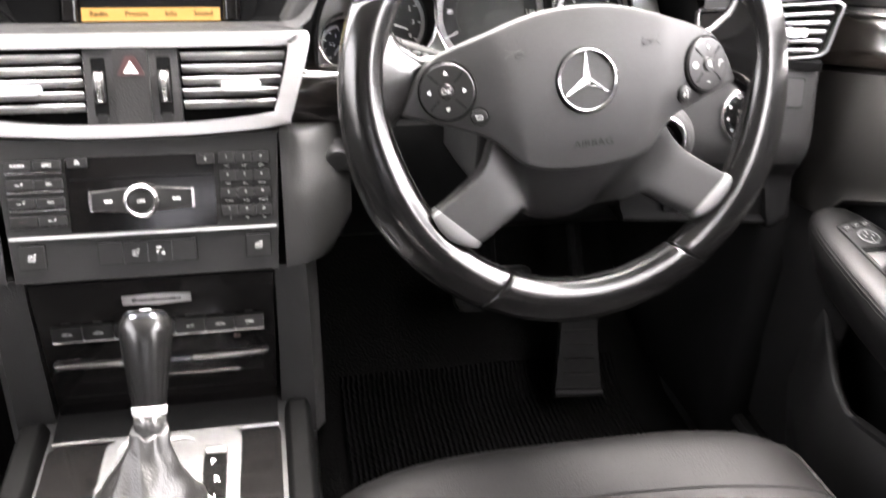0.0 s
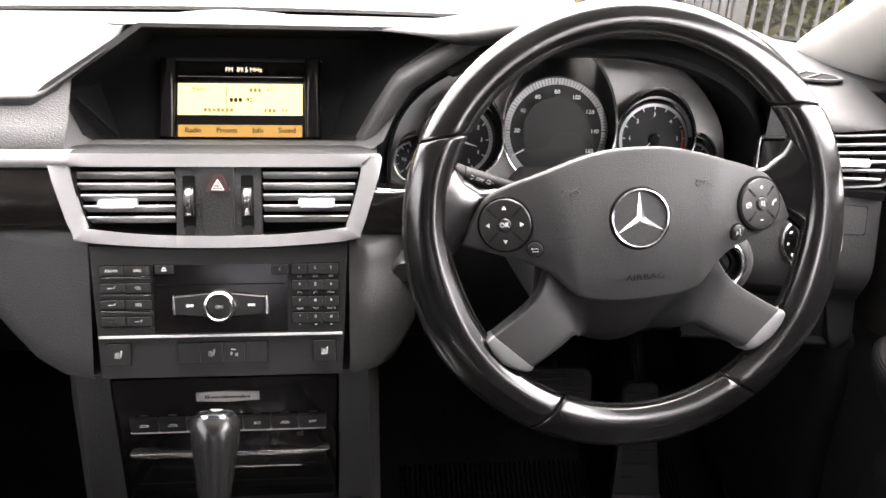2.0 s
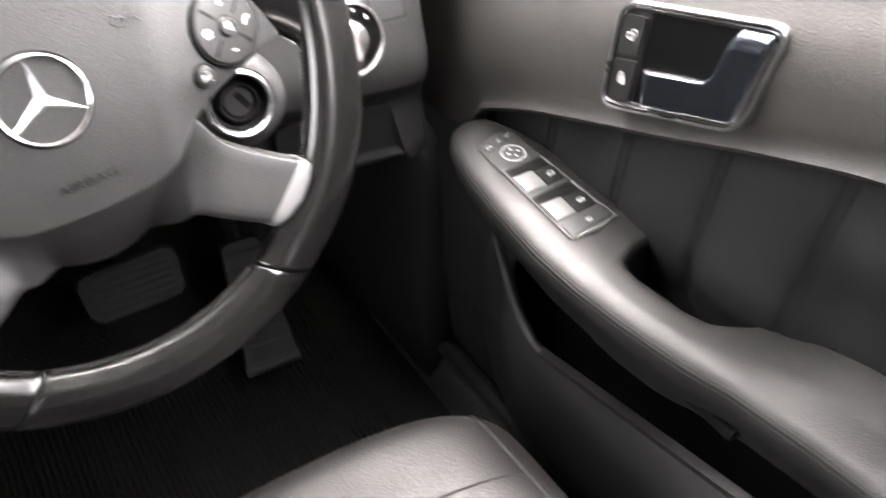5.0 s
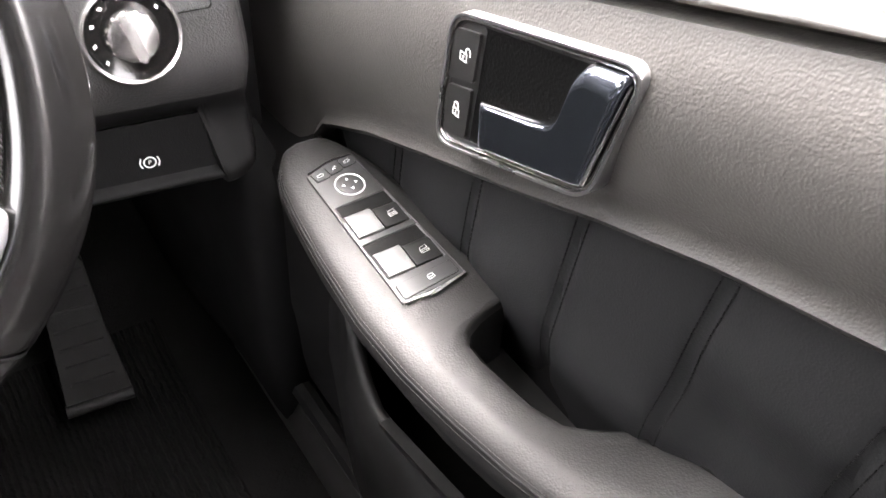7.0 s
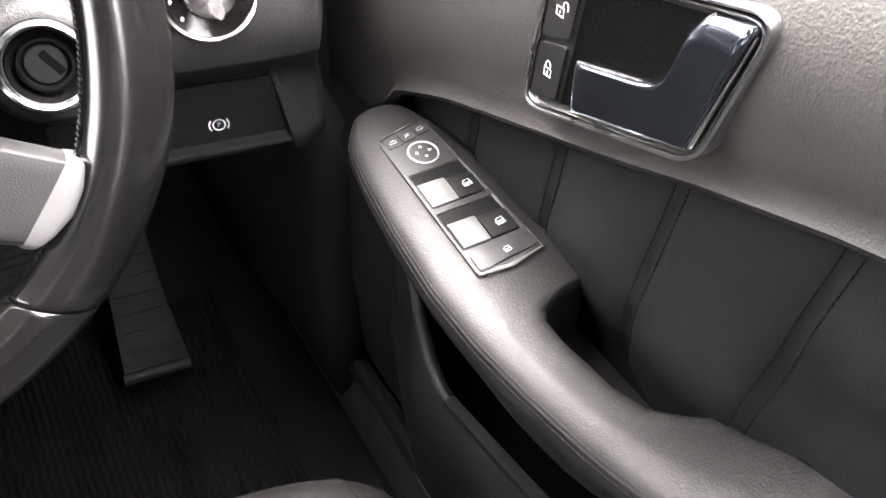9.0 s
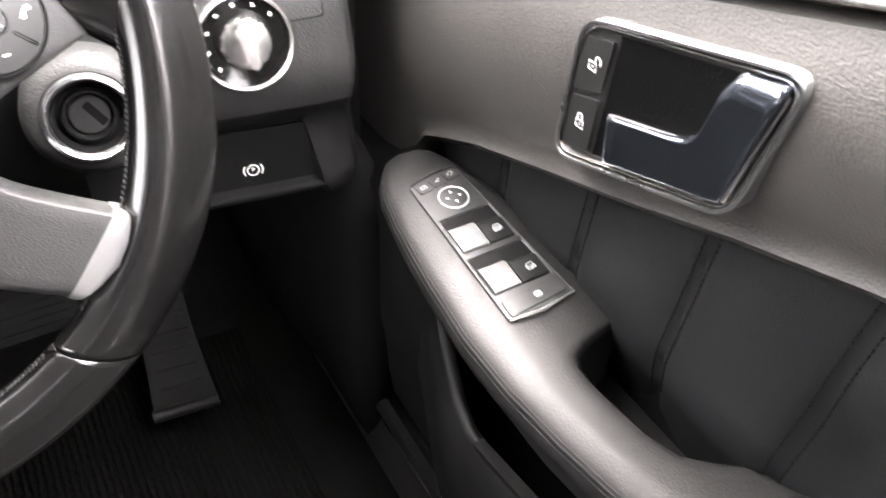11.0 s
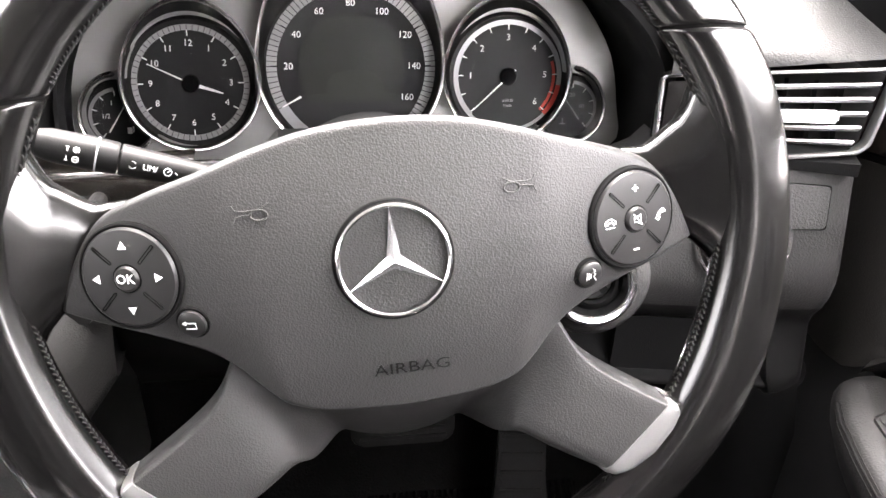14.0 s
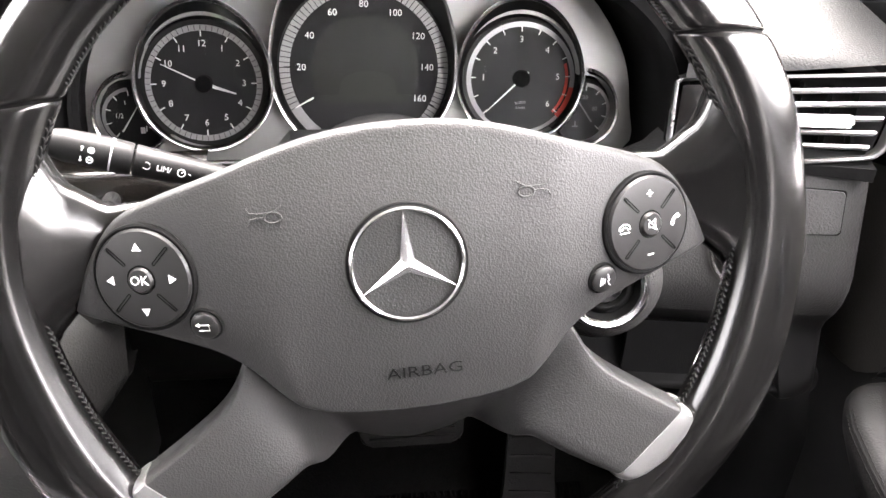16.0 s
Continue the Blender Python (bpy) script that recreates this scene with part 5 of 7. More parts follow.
rings = []
for k, drop in ((0.93, 0.036), (0.990, 0.0135), (0.999, 0.0080), (1.0, 0.0052), (0.998, 0.0032), (0.993, 0.0017), (0.984, 0.0007), (0.974, 0.0002)):
    rings.append([(u * k, 0.005 + (v - 0.005) * k, hub_w(u * k, 0.005 + (v - 0.005) * k) - drop) for u, v in hub_out])
for k in (0.955, 0.935, 0.91, 0.88, 0.84, 0.80, 0.76, 0.71, 0.66, 0.60, 0.54, 0.48, 0.42, 0.34, 0.26, 0.18, 0.10, 0.03):
    rings.append([(u * k, 0.005 + (v - 0.005) * k, hub_w(u * k, 0.005 + (v - 0.005) * k)) for u, v in hub_out])
airbag = part("airbag_cover", loft(rings), PAD, wheel, M=WM, sharp=60)


def on_hub(u, v, lift=0.0):
    """A frame lying on the airbag cover."""
    e = 0.004
    p = Vector((u, v, hub_w(u, v)))
    du = Vector((u + e, v, hub_w(u + e, v))) - Vector((u - e, v, hub_w(u - e, v)))
    dv = Vector((u, v + e, hub_w(u, v + e))) - Vector((u, v - e, hub_w(u, v - e)))
    m = axes(p, du, dv)
    return WM @ m @ Matrix.Translation((0, 0, lift))


EM = on_hub(0.0, 0.0140)
emblem = part("emblem", lathe([(0.0218, 0.0002), (0.0221, 0.0020), (0.0229, 0.0026), (0.0238, 0.0020), (0.0242, 0.0)], 72), EMBLEM, wheel, "chrome ring emblem with three tapering arms", M=EM)
part("recess", lathe([(0.0241, 0.0006), (0.0250, 0.0004), (0.0254, -0.001)], 64), DULL, emblem, M=EM)
bm = bmesh.new()
for k in range(3):
    a = radians(90 + 120 * k)
    tip = bm.verts.new((0.0221 * math.cos(a), 0.0221 * math.sin(a), 0.0010))
    top = bm.verts.new((0, 0, 0.0042))
    l, r = (bm.verts.new((0.0034 * math.cos(a + s * radians(60)), 0.0034 * math.sin(a + s * radians(60)), 0.0008)) for s in (1, -1))
    bm.faces.new((top, l, tip))
    bm.faces.new((top, tip, r))
part("star_arm", bm, EMBLEM, emblem, M=EM, sharp=10)

# multi-function buttons
for s in (-1, 1):
    M = on_hub(s * 0.1064, 0.0160, 0.0004)
    pad = part("button_pad", lathe([(0, 0.0030), (0.0135, 0.0030), (0.0202, 0.0024), (0.0211, 0.0014), (0.0211, -0.002)], 56), KEY, wheel, "round black four-way button pad", M=M)
    part("groove", lathe([(0.0211, 0.0010), (0.0221, 0.0012), (0.0228, 0.0006), (0.0231, -0.002)], 56), DULL, pad, M=M)
    part("centre_button", lathe([(0, 0.0046), (0.0046, 0.0046), (0.0054, 0.0038), (0.0056, 0.0026)], 32), KEY, pad, M=M)
    part("centre_groove", lathe([(0.0056, 0.0032), (0.0061, 0.0033), (0.0063, 0.0028)], 32), DULL, pad, M=M)
    for k in range(4):
        a = 45 + 90 * k
        part("divider", frame_ring([tuple(p) for p in rounded(0.0104, 0.0015, 0.0006, 2)], [tuple(p) for p in rounded(0.0096, 0.0007, 0.0003, 2)], 0.0, 0.0005), DULL, pad, M=M @ pose(0.0138 * math.cos(radians(a)), 0.0138 * math.sin(radians(a)), 0.0027, 0, 0, a))
        b, c = 0.0136 * math.cos(radians(90 * k)), 0.0136 * math.sin(radians(90 * k))
        P = M @ Matrix.Translation((b, c, 0.0030))
        if s < 0:
            part("arrow", slab([(0.0019, 0), (-0.0013, 0.0019), (-0.0013, -0.0019)], 0, 0.0003), WHITE, pad, M=P @ pose(0, 0, 0, 0, 0, 90 * k))
        elif k == 1:
            bars([(0, 0, 0.0030, 0.0006, 0), (0, 0, 0.0030, 0.0006, 90)], P, WHITE, pad)
        elif k == 3:
            bars([(0, 0, 0.0030, 0.0006, 0)], P, WHITE, pad)
        elif k == 0:
            strokes([[(0.0026, 0.0010), (0.0016, 0.0024), (0.0002, 0.0018), (-0.0014, 0.0002), (-0.0024, -0.0018), (-0.0012, -0.0026), (-0.0004, -0.0016), (-0.0008, -0.0008), (0.0004, 0.0008), (0.0012, 0.0006), (0.0026, 0.0010)]], P, WHITE, pad)
        else:
            strokes([[(-0.0028, -0.0004), (-0.0026, 0.0010), (-0.0010, 0.0020), (0.0010, 0.0020), (0.0026, 0.0010), (0.0028, -0.0004), (0.0014, -0.0004), (0.0010, 0.0006), (-0.0010, 0.0006), (-0.0014, -0.0004), (-0.0028, -0.0004)], [(-0.0024, -0.0018), (0.0024, -0.0018)]], P, WHITE, pad)
    if s < 0:
        words("OK", 0.0056, M @ Matrix.Translation((0, 0, 0.0047)), WHITE, pad)
    else:
        strokes([[(-0.0020, 0.0010), (-0.0020, -0.0010), (-0.0006, -0.0010), (0.0014, -0.0024), (0.0014, 0.0024), (-0.0006, 0.0010), (-0.0020, 0.0010)], [(-0.0022, 0.0026), (0.0024, -0.0026)]], M @ Matrix.Translation((0, 0, 0.0047)), WHITE, pad)
    M = on_hub(s * 0.0842, -0.0050, 0.0002)
    small = part("round_button", lathe([(0, 0.0026), (0.0050, 0.0026), (0.0060, 0.0018), (0.0062, -0.001)], 32), KEY, wheel, "small round button", M=M)
    part("groove", lathe([(0.0063, 0.0006), (0.0071, 0.0005), (0.0073, -0.001)], 32), DULL, small, M=M)
    P = M @ Matrix.Translation((0, 0, 0.0027))
    if s < 0:
        strokes([[(-0.0022, 0.0012), (0.0024, 0.0012), (0.0024, -0.0014), (-0.0022, -0.0014)]], P, WHITE, small, 0.00028)
        part("arrow", slab([(-0.0034, 0.0012), (-0.0018, 0.0022), (-0.0018, 0.0002)], -0.0001, 0.0003), WHITE, small, M=P)
    else:
        strokes([[(0.0006, 0.0030), (0.0016, 0.0022), (0.0010, 0.0012), (0.0022, 0.0002), (0.0012, -0.0004), (0.0016, -0.0014), (0.0026, -0.0026)], [(-0.0004, 0.0010), (-0.0004, -0.0012)], [(-0.0014, 0.0014), (-0.0014, -0.0018)], [(-0.0024, 0.0018), (-0.0024, -0.0022)]], P, WHITE, small)
    H = on_hub(s * 0.0545, 0.0390, 0.0001)
    bell = [(-0.0072, 0.0034), (-0.0060, 0.0014), (-0.0030, 0.0008), (0.0020, 0.0010), (0.0045, 0.0016), (0.0070, 0.0034)]
    foot = [(-0.0072, -0.0036), (-0.0060, -0.0014), (-0.0030, -0.0008), (0.0005, -0.0009)]
    for line in (bell, foot):
        part("horn_symbol", tube([H @ Vector((-s * x, y, 0.0002)) for x, y in line], 0.00030, 6), PAD, wheel, "embossed horn symbol")
    part("horn_coil", tube([H @ Vector((-s * (0.0032 + 0.0034 * math.cos(a)), -0.0012 + 0.0021 * math.sin(a), 0.0003)) for a in (2 * math.pi * i / 18 for i in range(18))], 0.00042, 6, True), PAD, wheel)
# embossed in the cover; the relief's shade is put into a darker colour
words("AIRBAG", 0.0076, on_hub(0.0035, -0.0345, 0.0006), FOOT, wheel, deep=0.0001, squeeze=1.25)

# leather flares of the rim that take up the wings of the cover
for s in (-1, 1):
    rings = []
    for k in steps(0, 1, 12):
        tu, tv = (table(k, [(0, a), (0.35, b), (0.7, c), (1.0, d)]) for a, b, c, d in ((0.1060, 0.1215, 0.1375, 0.1480), (0.0435, 0.0432, 0.0560, 0.0850)))
        bu, bv = (table(k, [(0, a), (0.35, b), (0.7, c), (1.0, d)]) for a, b, c, d in ((0.1300, 0.1405, 0.1495, 0.1600), (0.0000, -0.0010, -0.0100, -0.0300)))
        top, foot = Vector((s * tu, tv, 0)), Vector((s * bu, bv, 0))
        mid, arm_ = top.lerp(foot, 0.5), (top - foot) * 0.5
        t = 0.0085 + 0.0045 * k
        w0 = -0.0120 + 0.0095 * k
        rings.append([mid + arm_ * math.copysign(abs(math.cos(a)) ** 0.75, math.cos(a)) + Vector((0, 0, w0 + t * math.copysign(abs(math.sin(a)) ** 0.75, math.sin(a)))) for a in (2 * math.pi * i / 28 for i in range(28))])
    part("shoulder", loft(rings), LEATHER, wheel, M=WM, sharp=75)

# the lower body: a dished web under the cover that runs out into two spokes with silver ends
SPOKE_END = material("satin_spoke_silver", (0.279, 0.279, 0.276), 0.28, metal=0.7, wear=0.08)
SPOKE = [((0.0, -0.030), (0.0, -0.1120), 0.0040), ((0.022, -0.030), (0.016, -0.1110), 0.0040), ((0.044, -0.028), (0.0300, -0.1045), 0.0048), ((0.060, -0.024), (0.0395, -0.0950), 0.0060), ((0.0700, -0.0215), (0.0450, -0.0885), 0.0078), ((0.0745, -0.0290), (0.0490, -0.0850), 0.0090), ((0.0782, -0.0400), (0.0530, -0.0840), 0.0130), ((0.0845, -0.0492), (0.0600, -0.0890), 0.0158), ((0.0990, -0.0592), (0.0710, -0.0958), 0.0172), ((0.1150, -0.0700), (0.0830, -0.1030), 0.0176), ((0.1225, -0.0748), (0.0892, -0.1066), 0.0176)]


def spoke_ring(s, top, foot, front, swell=0.0, thick=0.030, push=0.0, tilt=0.0):
    """A section across the lower body: a nearly flat face that rolls away quickly along its lower edge."""
    a, b = Vector((s * top[0], top[1], 0)), Vector((s * foot[0], foot[1], 0))
    across = (a - b).normalized()
    out = Vector((across.y * s, -across.x * s, 0))
    ring = []
    for k, w in ((1.0, -0.65), (1.0, -0.30), (0.99, -0.13), (0.96, -0.045), (0.91, -0.008), (0.6, 0.0), (0.0, 0.0), (-0.5, -0.004), (-0.72, -0.020), (-0.85, -0.075), (-0.95, -0.22), (-1.0, -0.45), (-1.0, -0.75)):
        m = a.lerp(b, 0.5) + (a - b) * 0.5 * k
        ring.append(m + across * swell * k + out * (push * (1 - k * k)) + Vector((0, 0, front + swell + w * thick + tilt * min(k - 0.35, 0.17))))
    a, b = ring[0].copy(), ring[-1].copy()
    ring += [b + (a - b) * 0.3 + Vector((0, 0, -0.006)), b + (a - b) * 0.7 + Vector((0, 0, -0.006))]
    return ring


fine = []
for (t0, f0, w0), (t1, f1, w1) in zip(SPOKE, SPOKE[1:]):
    for k in (0.0, 0.34, 0.67):
        fine.append((Vector(t0).lerp(Vector(t1), k), Vector(f0).lerp(Vector(f1), k), w0 + (w1 - w0) * k))
fine.append((Vector(SPOKE[-1][0]), Vector(SPOKE[-1][1]), SPOKE[-1][2]))
# even out the path of the section
for _ in range(6):
    fine = fine[:1] + [tuple(p * 0.25 + q * 0.5 + r * 0.25 for p, q, r in zip(a, b, c)) for a, b, c in zip(fine, fine[1:], fine[2:])] + fine[-1:]
def dish(t):
    """How far the web leans back towards its lower edge."""
    return 0.046 * (1 - smooth(t.x, 0.040, 0.076))


part("lower_body", loft([spoke_ring(-1, t, f, w, tilt=dish(t)) for t, f, w in reversed(fine[1:])] + [spoke_ring(1, t, f, w, tilt=dish(t)) for t, f, w in fine]), PAD, wheel, "grained lower body with two spokes", M=WM, sharp=70)
for s in (-1, 1):
    top, foot, front = fine[-1]
    d = Vector((0.83, -0.555))
    rings = [spoke_ring(s, top + d * k, foot + d * k * e, front, g, push=0.0040 * p) for k, e, g, p in ((-0.0010, 1, -0.0010, 0), (-0.0006, 1, 0.0006, 0), (0.0020, 0.9, 0.0009, 0.6), (0.0048, 0.7, 0.0008, 1.2), (0.0066, 0.55, -0.0002, 1.6), (0.0078, 0.5, -0.0030, 1.8))]
    part("spoke_insert", loft(rings), SPOKE_END, wheel, "satin silver spoke end", M=WM, sharp=50)
part("column_collar", lathe([(0, -0.13), (0.060, -0.13), (0.060, -0.02), (0, -0.02)], 32), DULL, wheel, M=WM)

# ---- column, stalks, lock and switches ----
column = thing("column_shroud", (0.371, 0.12, 0.95), "dark plastic steering column shroud behind the wheel", "column shroud")
part("shroud", loft([[(0.371 + a * w, y, 0.918 + b * h - 0.05 * (y - 0.05)) for a, b in ((-1, -0.6), (-0.8, -1), (0.8, -1), (1, -0.6), (1, 0.6), (0.75, 1), (-0.75, 1), (-1, 0.6))] for y, w, h in ((0.055, 0.058, 0.042), (0.060, 0.064, 0.048), (0.10, 0.068, 0.052), (0.20, 0.075, 0.055))]), PLASTIC, column, sharp=40)


def along(p, q):
    """A frame at p whose z points to q."""
    z = (Vector(q) - Vector(p)).normalized()
    m = z.to_track_quat("Z", "Y").to_matrix().to_4x4()
    m.translation = p
    return m


stalk = thing("control_stalk", (0.30, 0.085, 1.0), "black cruise control stalk with white markings", "stalk")
A, B = Vector((0.325, 0.103, 0.970)), Vector((0.2045, 0.095, 1.0085))
S1 = along(A, B)
L = (B - A).length
part("arm", lathe([(0, 0), (0.0062, 0), (0.0066, L * 0.3), (0.0078, L * 0.60), (0.0082, L * 0.69), (0.0076, L * 0.695)], 24), STALK, stalk, M=S1)
part("end_cap", lathe([(0.0078, L * 0.70), (0.0084, L * 0.71), (0.0088, L * 0.80), (0.0082, L * 0.96), (0.0068, L), (0, L)], 24), STALK, stalk, M=S1)
part("ring", lathe([(0.0084, L * 0.775), (0.0088, L * 0.777), (0.0088, L * 0.783), (0.0084, L * 0.785)], 24), GREY_PRINT, stalk, M=S1)
face = axes(A + (B - A) * 0.56 + Vector((0, -0.0075, 0.0022)), A - B, (0, 0.3, 1))
words("LIM/", 0.0040, face, PRINT, stalk, at=(-0.001, 0))
strokes([ring_line(0.0076, 0, 0.0019), [(0.0076, 0), (0.0087, 0.0011)], [(0.0110, 0.0005), (0.0124, -0.0003)], ring_line(-0.0095, 0, 0.0018)], face, PRINT, stalk, 0.00018)
face = axes(A + (B - A) * 0.86 + Vector((0, -0.0084, 0.0018)), A - B, (0, 0.3, 1))
bars([(-0.002, 0.0024, 0.0005, 0.0022, 0), (-0.002, -0.0024, 0.0005, 0.0022, 0), (-0.002, 0.0034, 0.0014, 0.0005, 0), (-0.002, -0.0034, 0.0014, 0.0005, 0), (0.0022, 0.0024, 0.0014, 0.0004, 0), (0.0022, 0.0024, 0.0004, 0.0014, 0), (0.0022, -0.0024, 0.0014, 0.0004, 0)], face, PRINT, stalk)
for y in (-0.0024, 0.0024):
    part("symbol", lathe([(0.0012, 0), (0.0014, 0.0002), (0.0016, 0)], 20), PRINT, stalk, M=face @ Matrix.Translation((0.0022, y, 0)))

lever = thing("column_lever", (0.19, 0.16, 0.875), "small round black adjuster beside the column", "lever")
part("knob", lathe([(0, 0.022), (0.010, 0.022), (0.012, 0.018), (0.012, 0.004), (0.015, 0.0), (0.015, -0.01)], 28), KEY, lever, M=along((0.190, 0.158, 0.874), (0.192, 0.10, 0.878)))
part("arm", tube([(0.205, 0.175, 0.866), (0.200, 0.150, 0.870), (0.200, 0.138, 0.871)], [0.009, 0.010, 0.007], 12), KEY, lever)
dimmer = thing("dimmer_knob", (0.208, 0.160, 0.925), "small ribbed black dimmer knob on gloss trim", "knob")
M = along((0.207, 0.165, 0.926), (0.208, 0.05, 0.940))
part("knob", loft([[((r + (0.0004 if i % 2 else 0)) * math.cos(2 * math.pi * i / 36), (r + (0.0004 if i % 2 else 0)) * math.sin(2 * math.pi * i / 36), z) for i in range(36)] for r, z in ((0.0062, 0), (0.0062, 0.012), (0.0052, 0.0145), (0.0022, 0.0148))]), KEY, dimmer, M=M)

lock = thing("ignition_lock", (0.512, 0.11, 0.894), "ignition lock with a chrome ring and grey key slot", "ignition lock")
LK = along((0.512, 0.128, 0.889), (0.492, -0.02, 0.928))
part("boss", lathe([(0.040, -0.030), (0.0385, 0.006), (0.034, 0.0150), (0.030, 0.0180), (0.0275, 0.0185)], 48), VINYL, lock, M=LK)
part("ring", lathe([(0.0278, 0.0160), (0.0262, 0.0215), (0.0242, 0.0225), (0.0218, 0.0200), (0.0205, 0.0150)], 56), EMBLEM, lock, "chrome ring", M=LK)
part("well", lathe([(0.0210, 0.0190), (0.0190, 0.0120), (0.0165, 0.0115), (0.0155, 0.0150), (0.0140, 0.0150), (0.0128, 0.0125), (0.0120, 0.0080), (0, 0.0080)], 48), DULL, lock, M=LK)
barrel = part("barrel", lathe([(0.0118, 0.0075), (0.0118, 0.0120), (0.0110, 0.0128), (0, 0.0128)], 40), PLATE, lock, "grey lock barrel", M=LK)
part("slot", slab(rounded(0.0052, 0.0165, 0.001), 0.0126, 0.0131), DULL, barrel, M=LK @ pose(0.0035, 0.0005, 0, 0, 0, 35))

light = thing("light_switch", (0.613, 0.125, 0.911), "round silver headlamp switch in a gloss black ring", "light switch")
LS = axes((0.613, low_face(0.613, 0.911), 0.911), (0.985, -0.156, 0), (0, 0.26, 1))
part("rim", lathe([(0.0325, -0.004), (0.0322, 0.0030), (0.0306, 0.0048), (0.0288, 0.0035), (0.0282, -0.002)], 56), ALU, light, "satin silver outer ring", M=LS)
part("dish", lathe([(0.0285, 0.0030), (0.0240, 0.0012), (0, 0.0010)], 56), GLOSS, light, M=LS)
rot = part("knob", lathe([(0.0170, -0.001), (0.0166, 0.0080), (0.0152, 0.0110), (0.0125, 0.0120), (0, 0.0124)], 48), ALU, light, "round silver rotary knob", M=LS)
part("grip", slab(fillet([(-0.0032, -0.0150), (0.0032, -0.0150), (0.0040, 0.0150), (-0.0040, 0.0150)], 0.002), 0.010, 0.0195, 0.0022), ALU, rot, M=LS @ pose(0, 0, 0, 0, 0, 14))
for k in range(7):
    a = radians(40 + 30 * k)
    bars([(0.0238 * math.cos(a), 0.0238 * math.sin(a), 0.0032, 0.0007, math.degrees(a) + 60), (0.0238 * math.cos(a), 0.0238 * math.sin(a), 0.0026, 0.0007, math.degrees(a) - 20)], LS @ Matrix.Translation((0, 0, 0.0016)), PRINT, light)
flap = thing("cover_flap", (0.655, 0.12, 0.93), "small flush grey cover flap beside the light switch", "cover flap")
FL = axes((0.6545, low_face(0.6545, 0.9305) + 0.0165, 0.9305), (0.985, -0.156, 0), (0, 0.26, 1))
part("flap", slab(fillet([(-0.0150, -0.0150), (0.0135, -0.0140), (0.0125, 0.0140), (-0.0150, 0.0150)], 0.003), -0.001, 0.0032, 0.0008), VINYL, flap, M=FL @ Matrix.Translation((0, 0, 0.014)))
part("gap", slab(fillet([(-0.0160, -0.0160), (0.0145, -0.0150), (0.0135, 0.0150), (-0.0160, 0.0160)], 0.003), -0.001, 0.0022), DULL, flap, M=FL @ Matrix.Translation((0, 0, 0.014)))
brake = thing("parking_brake_release", (0.60, 0.11, 0.82), "black parking brake release with white brake symbol", "brake release")
BK = axes((0.605, low_face(0.605, 0.824) + 0.0325, 0.8140), (0.985, -0.156, 0), (0, 0.05, 1))
part("handle", slab(rounded(0.120, 0.052, 0.010), -0.004, 0.003, 0.0025, 3), DULL, brake, M=BK)
P = BK @ Matrix.Translation((0.0036, -0.0062, 0.0032)) @ Matrix.Scale(0.92, 4)
part("symbol", lathe([(0.0040, 0), (0.0043, 0.0003), (0.0048, 0.0003), (0.0051, 0)], 28), PRINT, brake, M=P)
words("P", 0.0055, P, PRINT, brake)
for s in (-1, 1):
    bars([(s * 0.0068, 0.0026, 0.0010, 0.0034, s * 22), (s * 0.0074, 0, 0.0010, 0.0030, 0), (s * 0.0068, -0.0026, 0.0010, 0.0034, -s * 22)], P, PRINT, brake)

# ---- side vent ----
RV = axes((0.676, 0.129, 0.975), (0.947, -0.323, 0.0), (0, 0.38, 1))
rvi = RV.inverted()
vent = thing("air_vent", (0.64, 0.14, 0.99), "silver-slatted side air vent with a gloss black end panel", "air vent", "dashboard vents")
o = [(-0.127, 0.0325), (-0.085, 0.0385), (0.010, 0.0510), (0.0150, 0.0480), (0.0055, 0.0020), (-0.0010, -0.0040), (-0.045, -0.0120), (-0.112, -0.0130), (-0.126, -0.0085)]
part("surround", frame_ring(fillet(o, 0.003), fillet(shrink(o, (0.960, 0.91), (-0.060, 0.018)), 0.003), -0.012, 0.0030, 0.0014), HANDLE_FRAME, vent, "satin silver surround", M=RV)
part("back", slab(o, -0.032, -0.026), DULL, vent, M=RV)
part("end_panel", slab(fillet([(-0.122, -0.0060), (-0.0830, -0.0060), (-0.0830, 0.0335), (-0.1220, 0.0290)], 0.002), -0.010, 0.0018, 0.0015), GLOSS, vent, "gloss black end panel", M=RV)
part("wheel_slot", slab(rounded(0.0075, 0.032, 0.002), 0.0015, 0.0022), DULL, vent, M=RV @ pose(-0.0885, 0.012, 0, 0, 0, 3))
part("thumbwheel", lathe([(0, -0.0026), (0.0125, -0.0026), (0.0128, 0), (0.0125, 0.0026), (0, 0.0026)], 32), ALU, vent, M=RV @ Matrix.Translation((-0.0885, 0.012, -0.005)) @ pose(0, 0, 0, 0, 90, 0))
for i in range(5):
    k = (i + 0.5) / 5
    a, b = -0.0800, -0.004 + 0.0120 * k
    y0, y1 = -0.0075 + 0.041 * k, -0.0020 + 0.0465 * k
    part("slat", box(b - a, 0.0056, 0.0020, 0.0007), SLAT, vent, M=RV @ Matrix.Translation(((a + b) / 2, (y0 + y1) / 2, -0.006)) @ pose(0, 0, 0, 0, 0, math.degrees(math.atan2(y1 - y0, b - a))) @ pose(0, 0, 0, 67, 0, 0))
for x in (-0.064, -0.046, -0.028, -0.012):
    part("vane", box(0.0014, 0.046, 0.012, 0, (x, 0.016, -0.018)), DULL, vent, M=RV)
part("slider", slab(rounded(0.036, 0.0080, 0.002), -0.003, 0.0070, 0.002), ALU, vent, "metal slider tab", M=RV @ pose(-0.036, 0.0165, 0, 0, 0, 5))

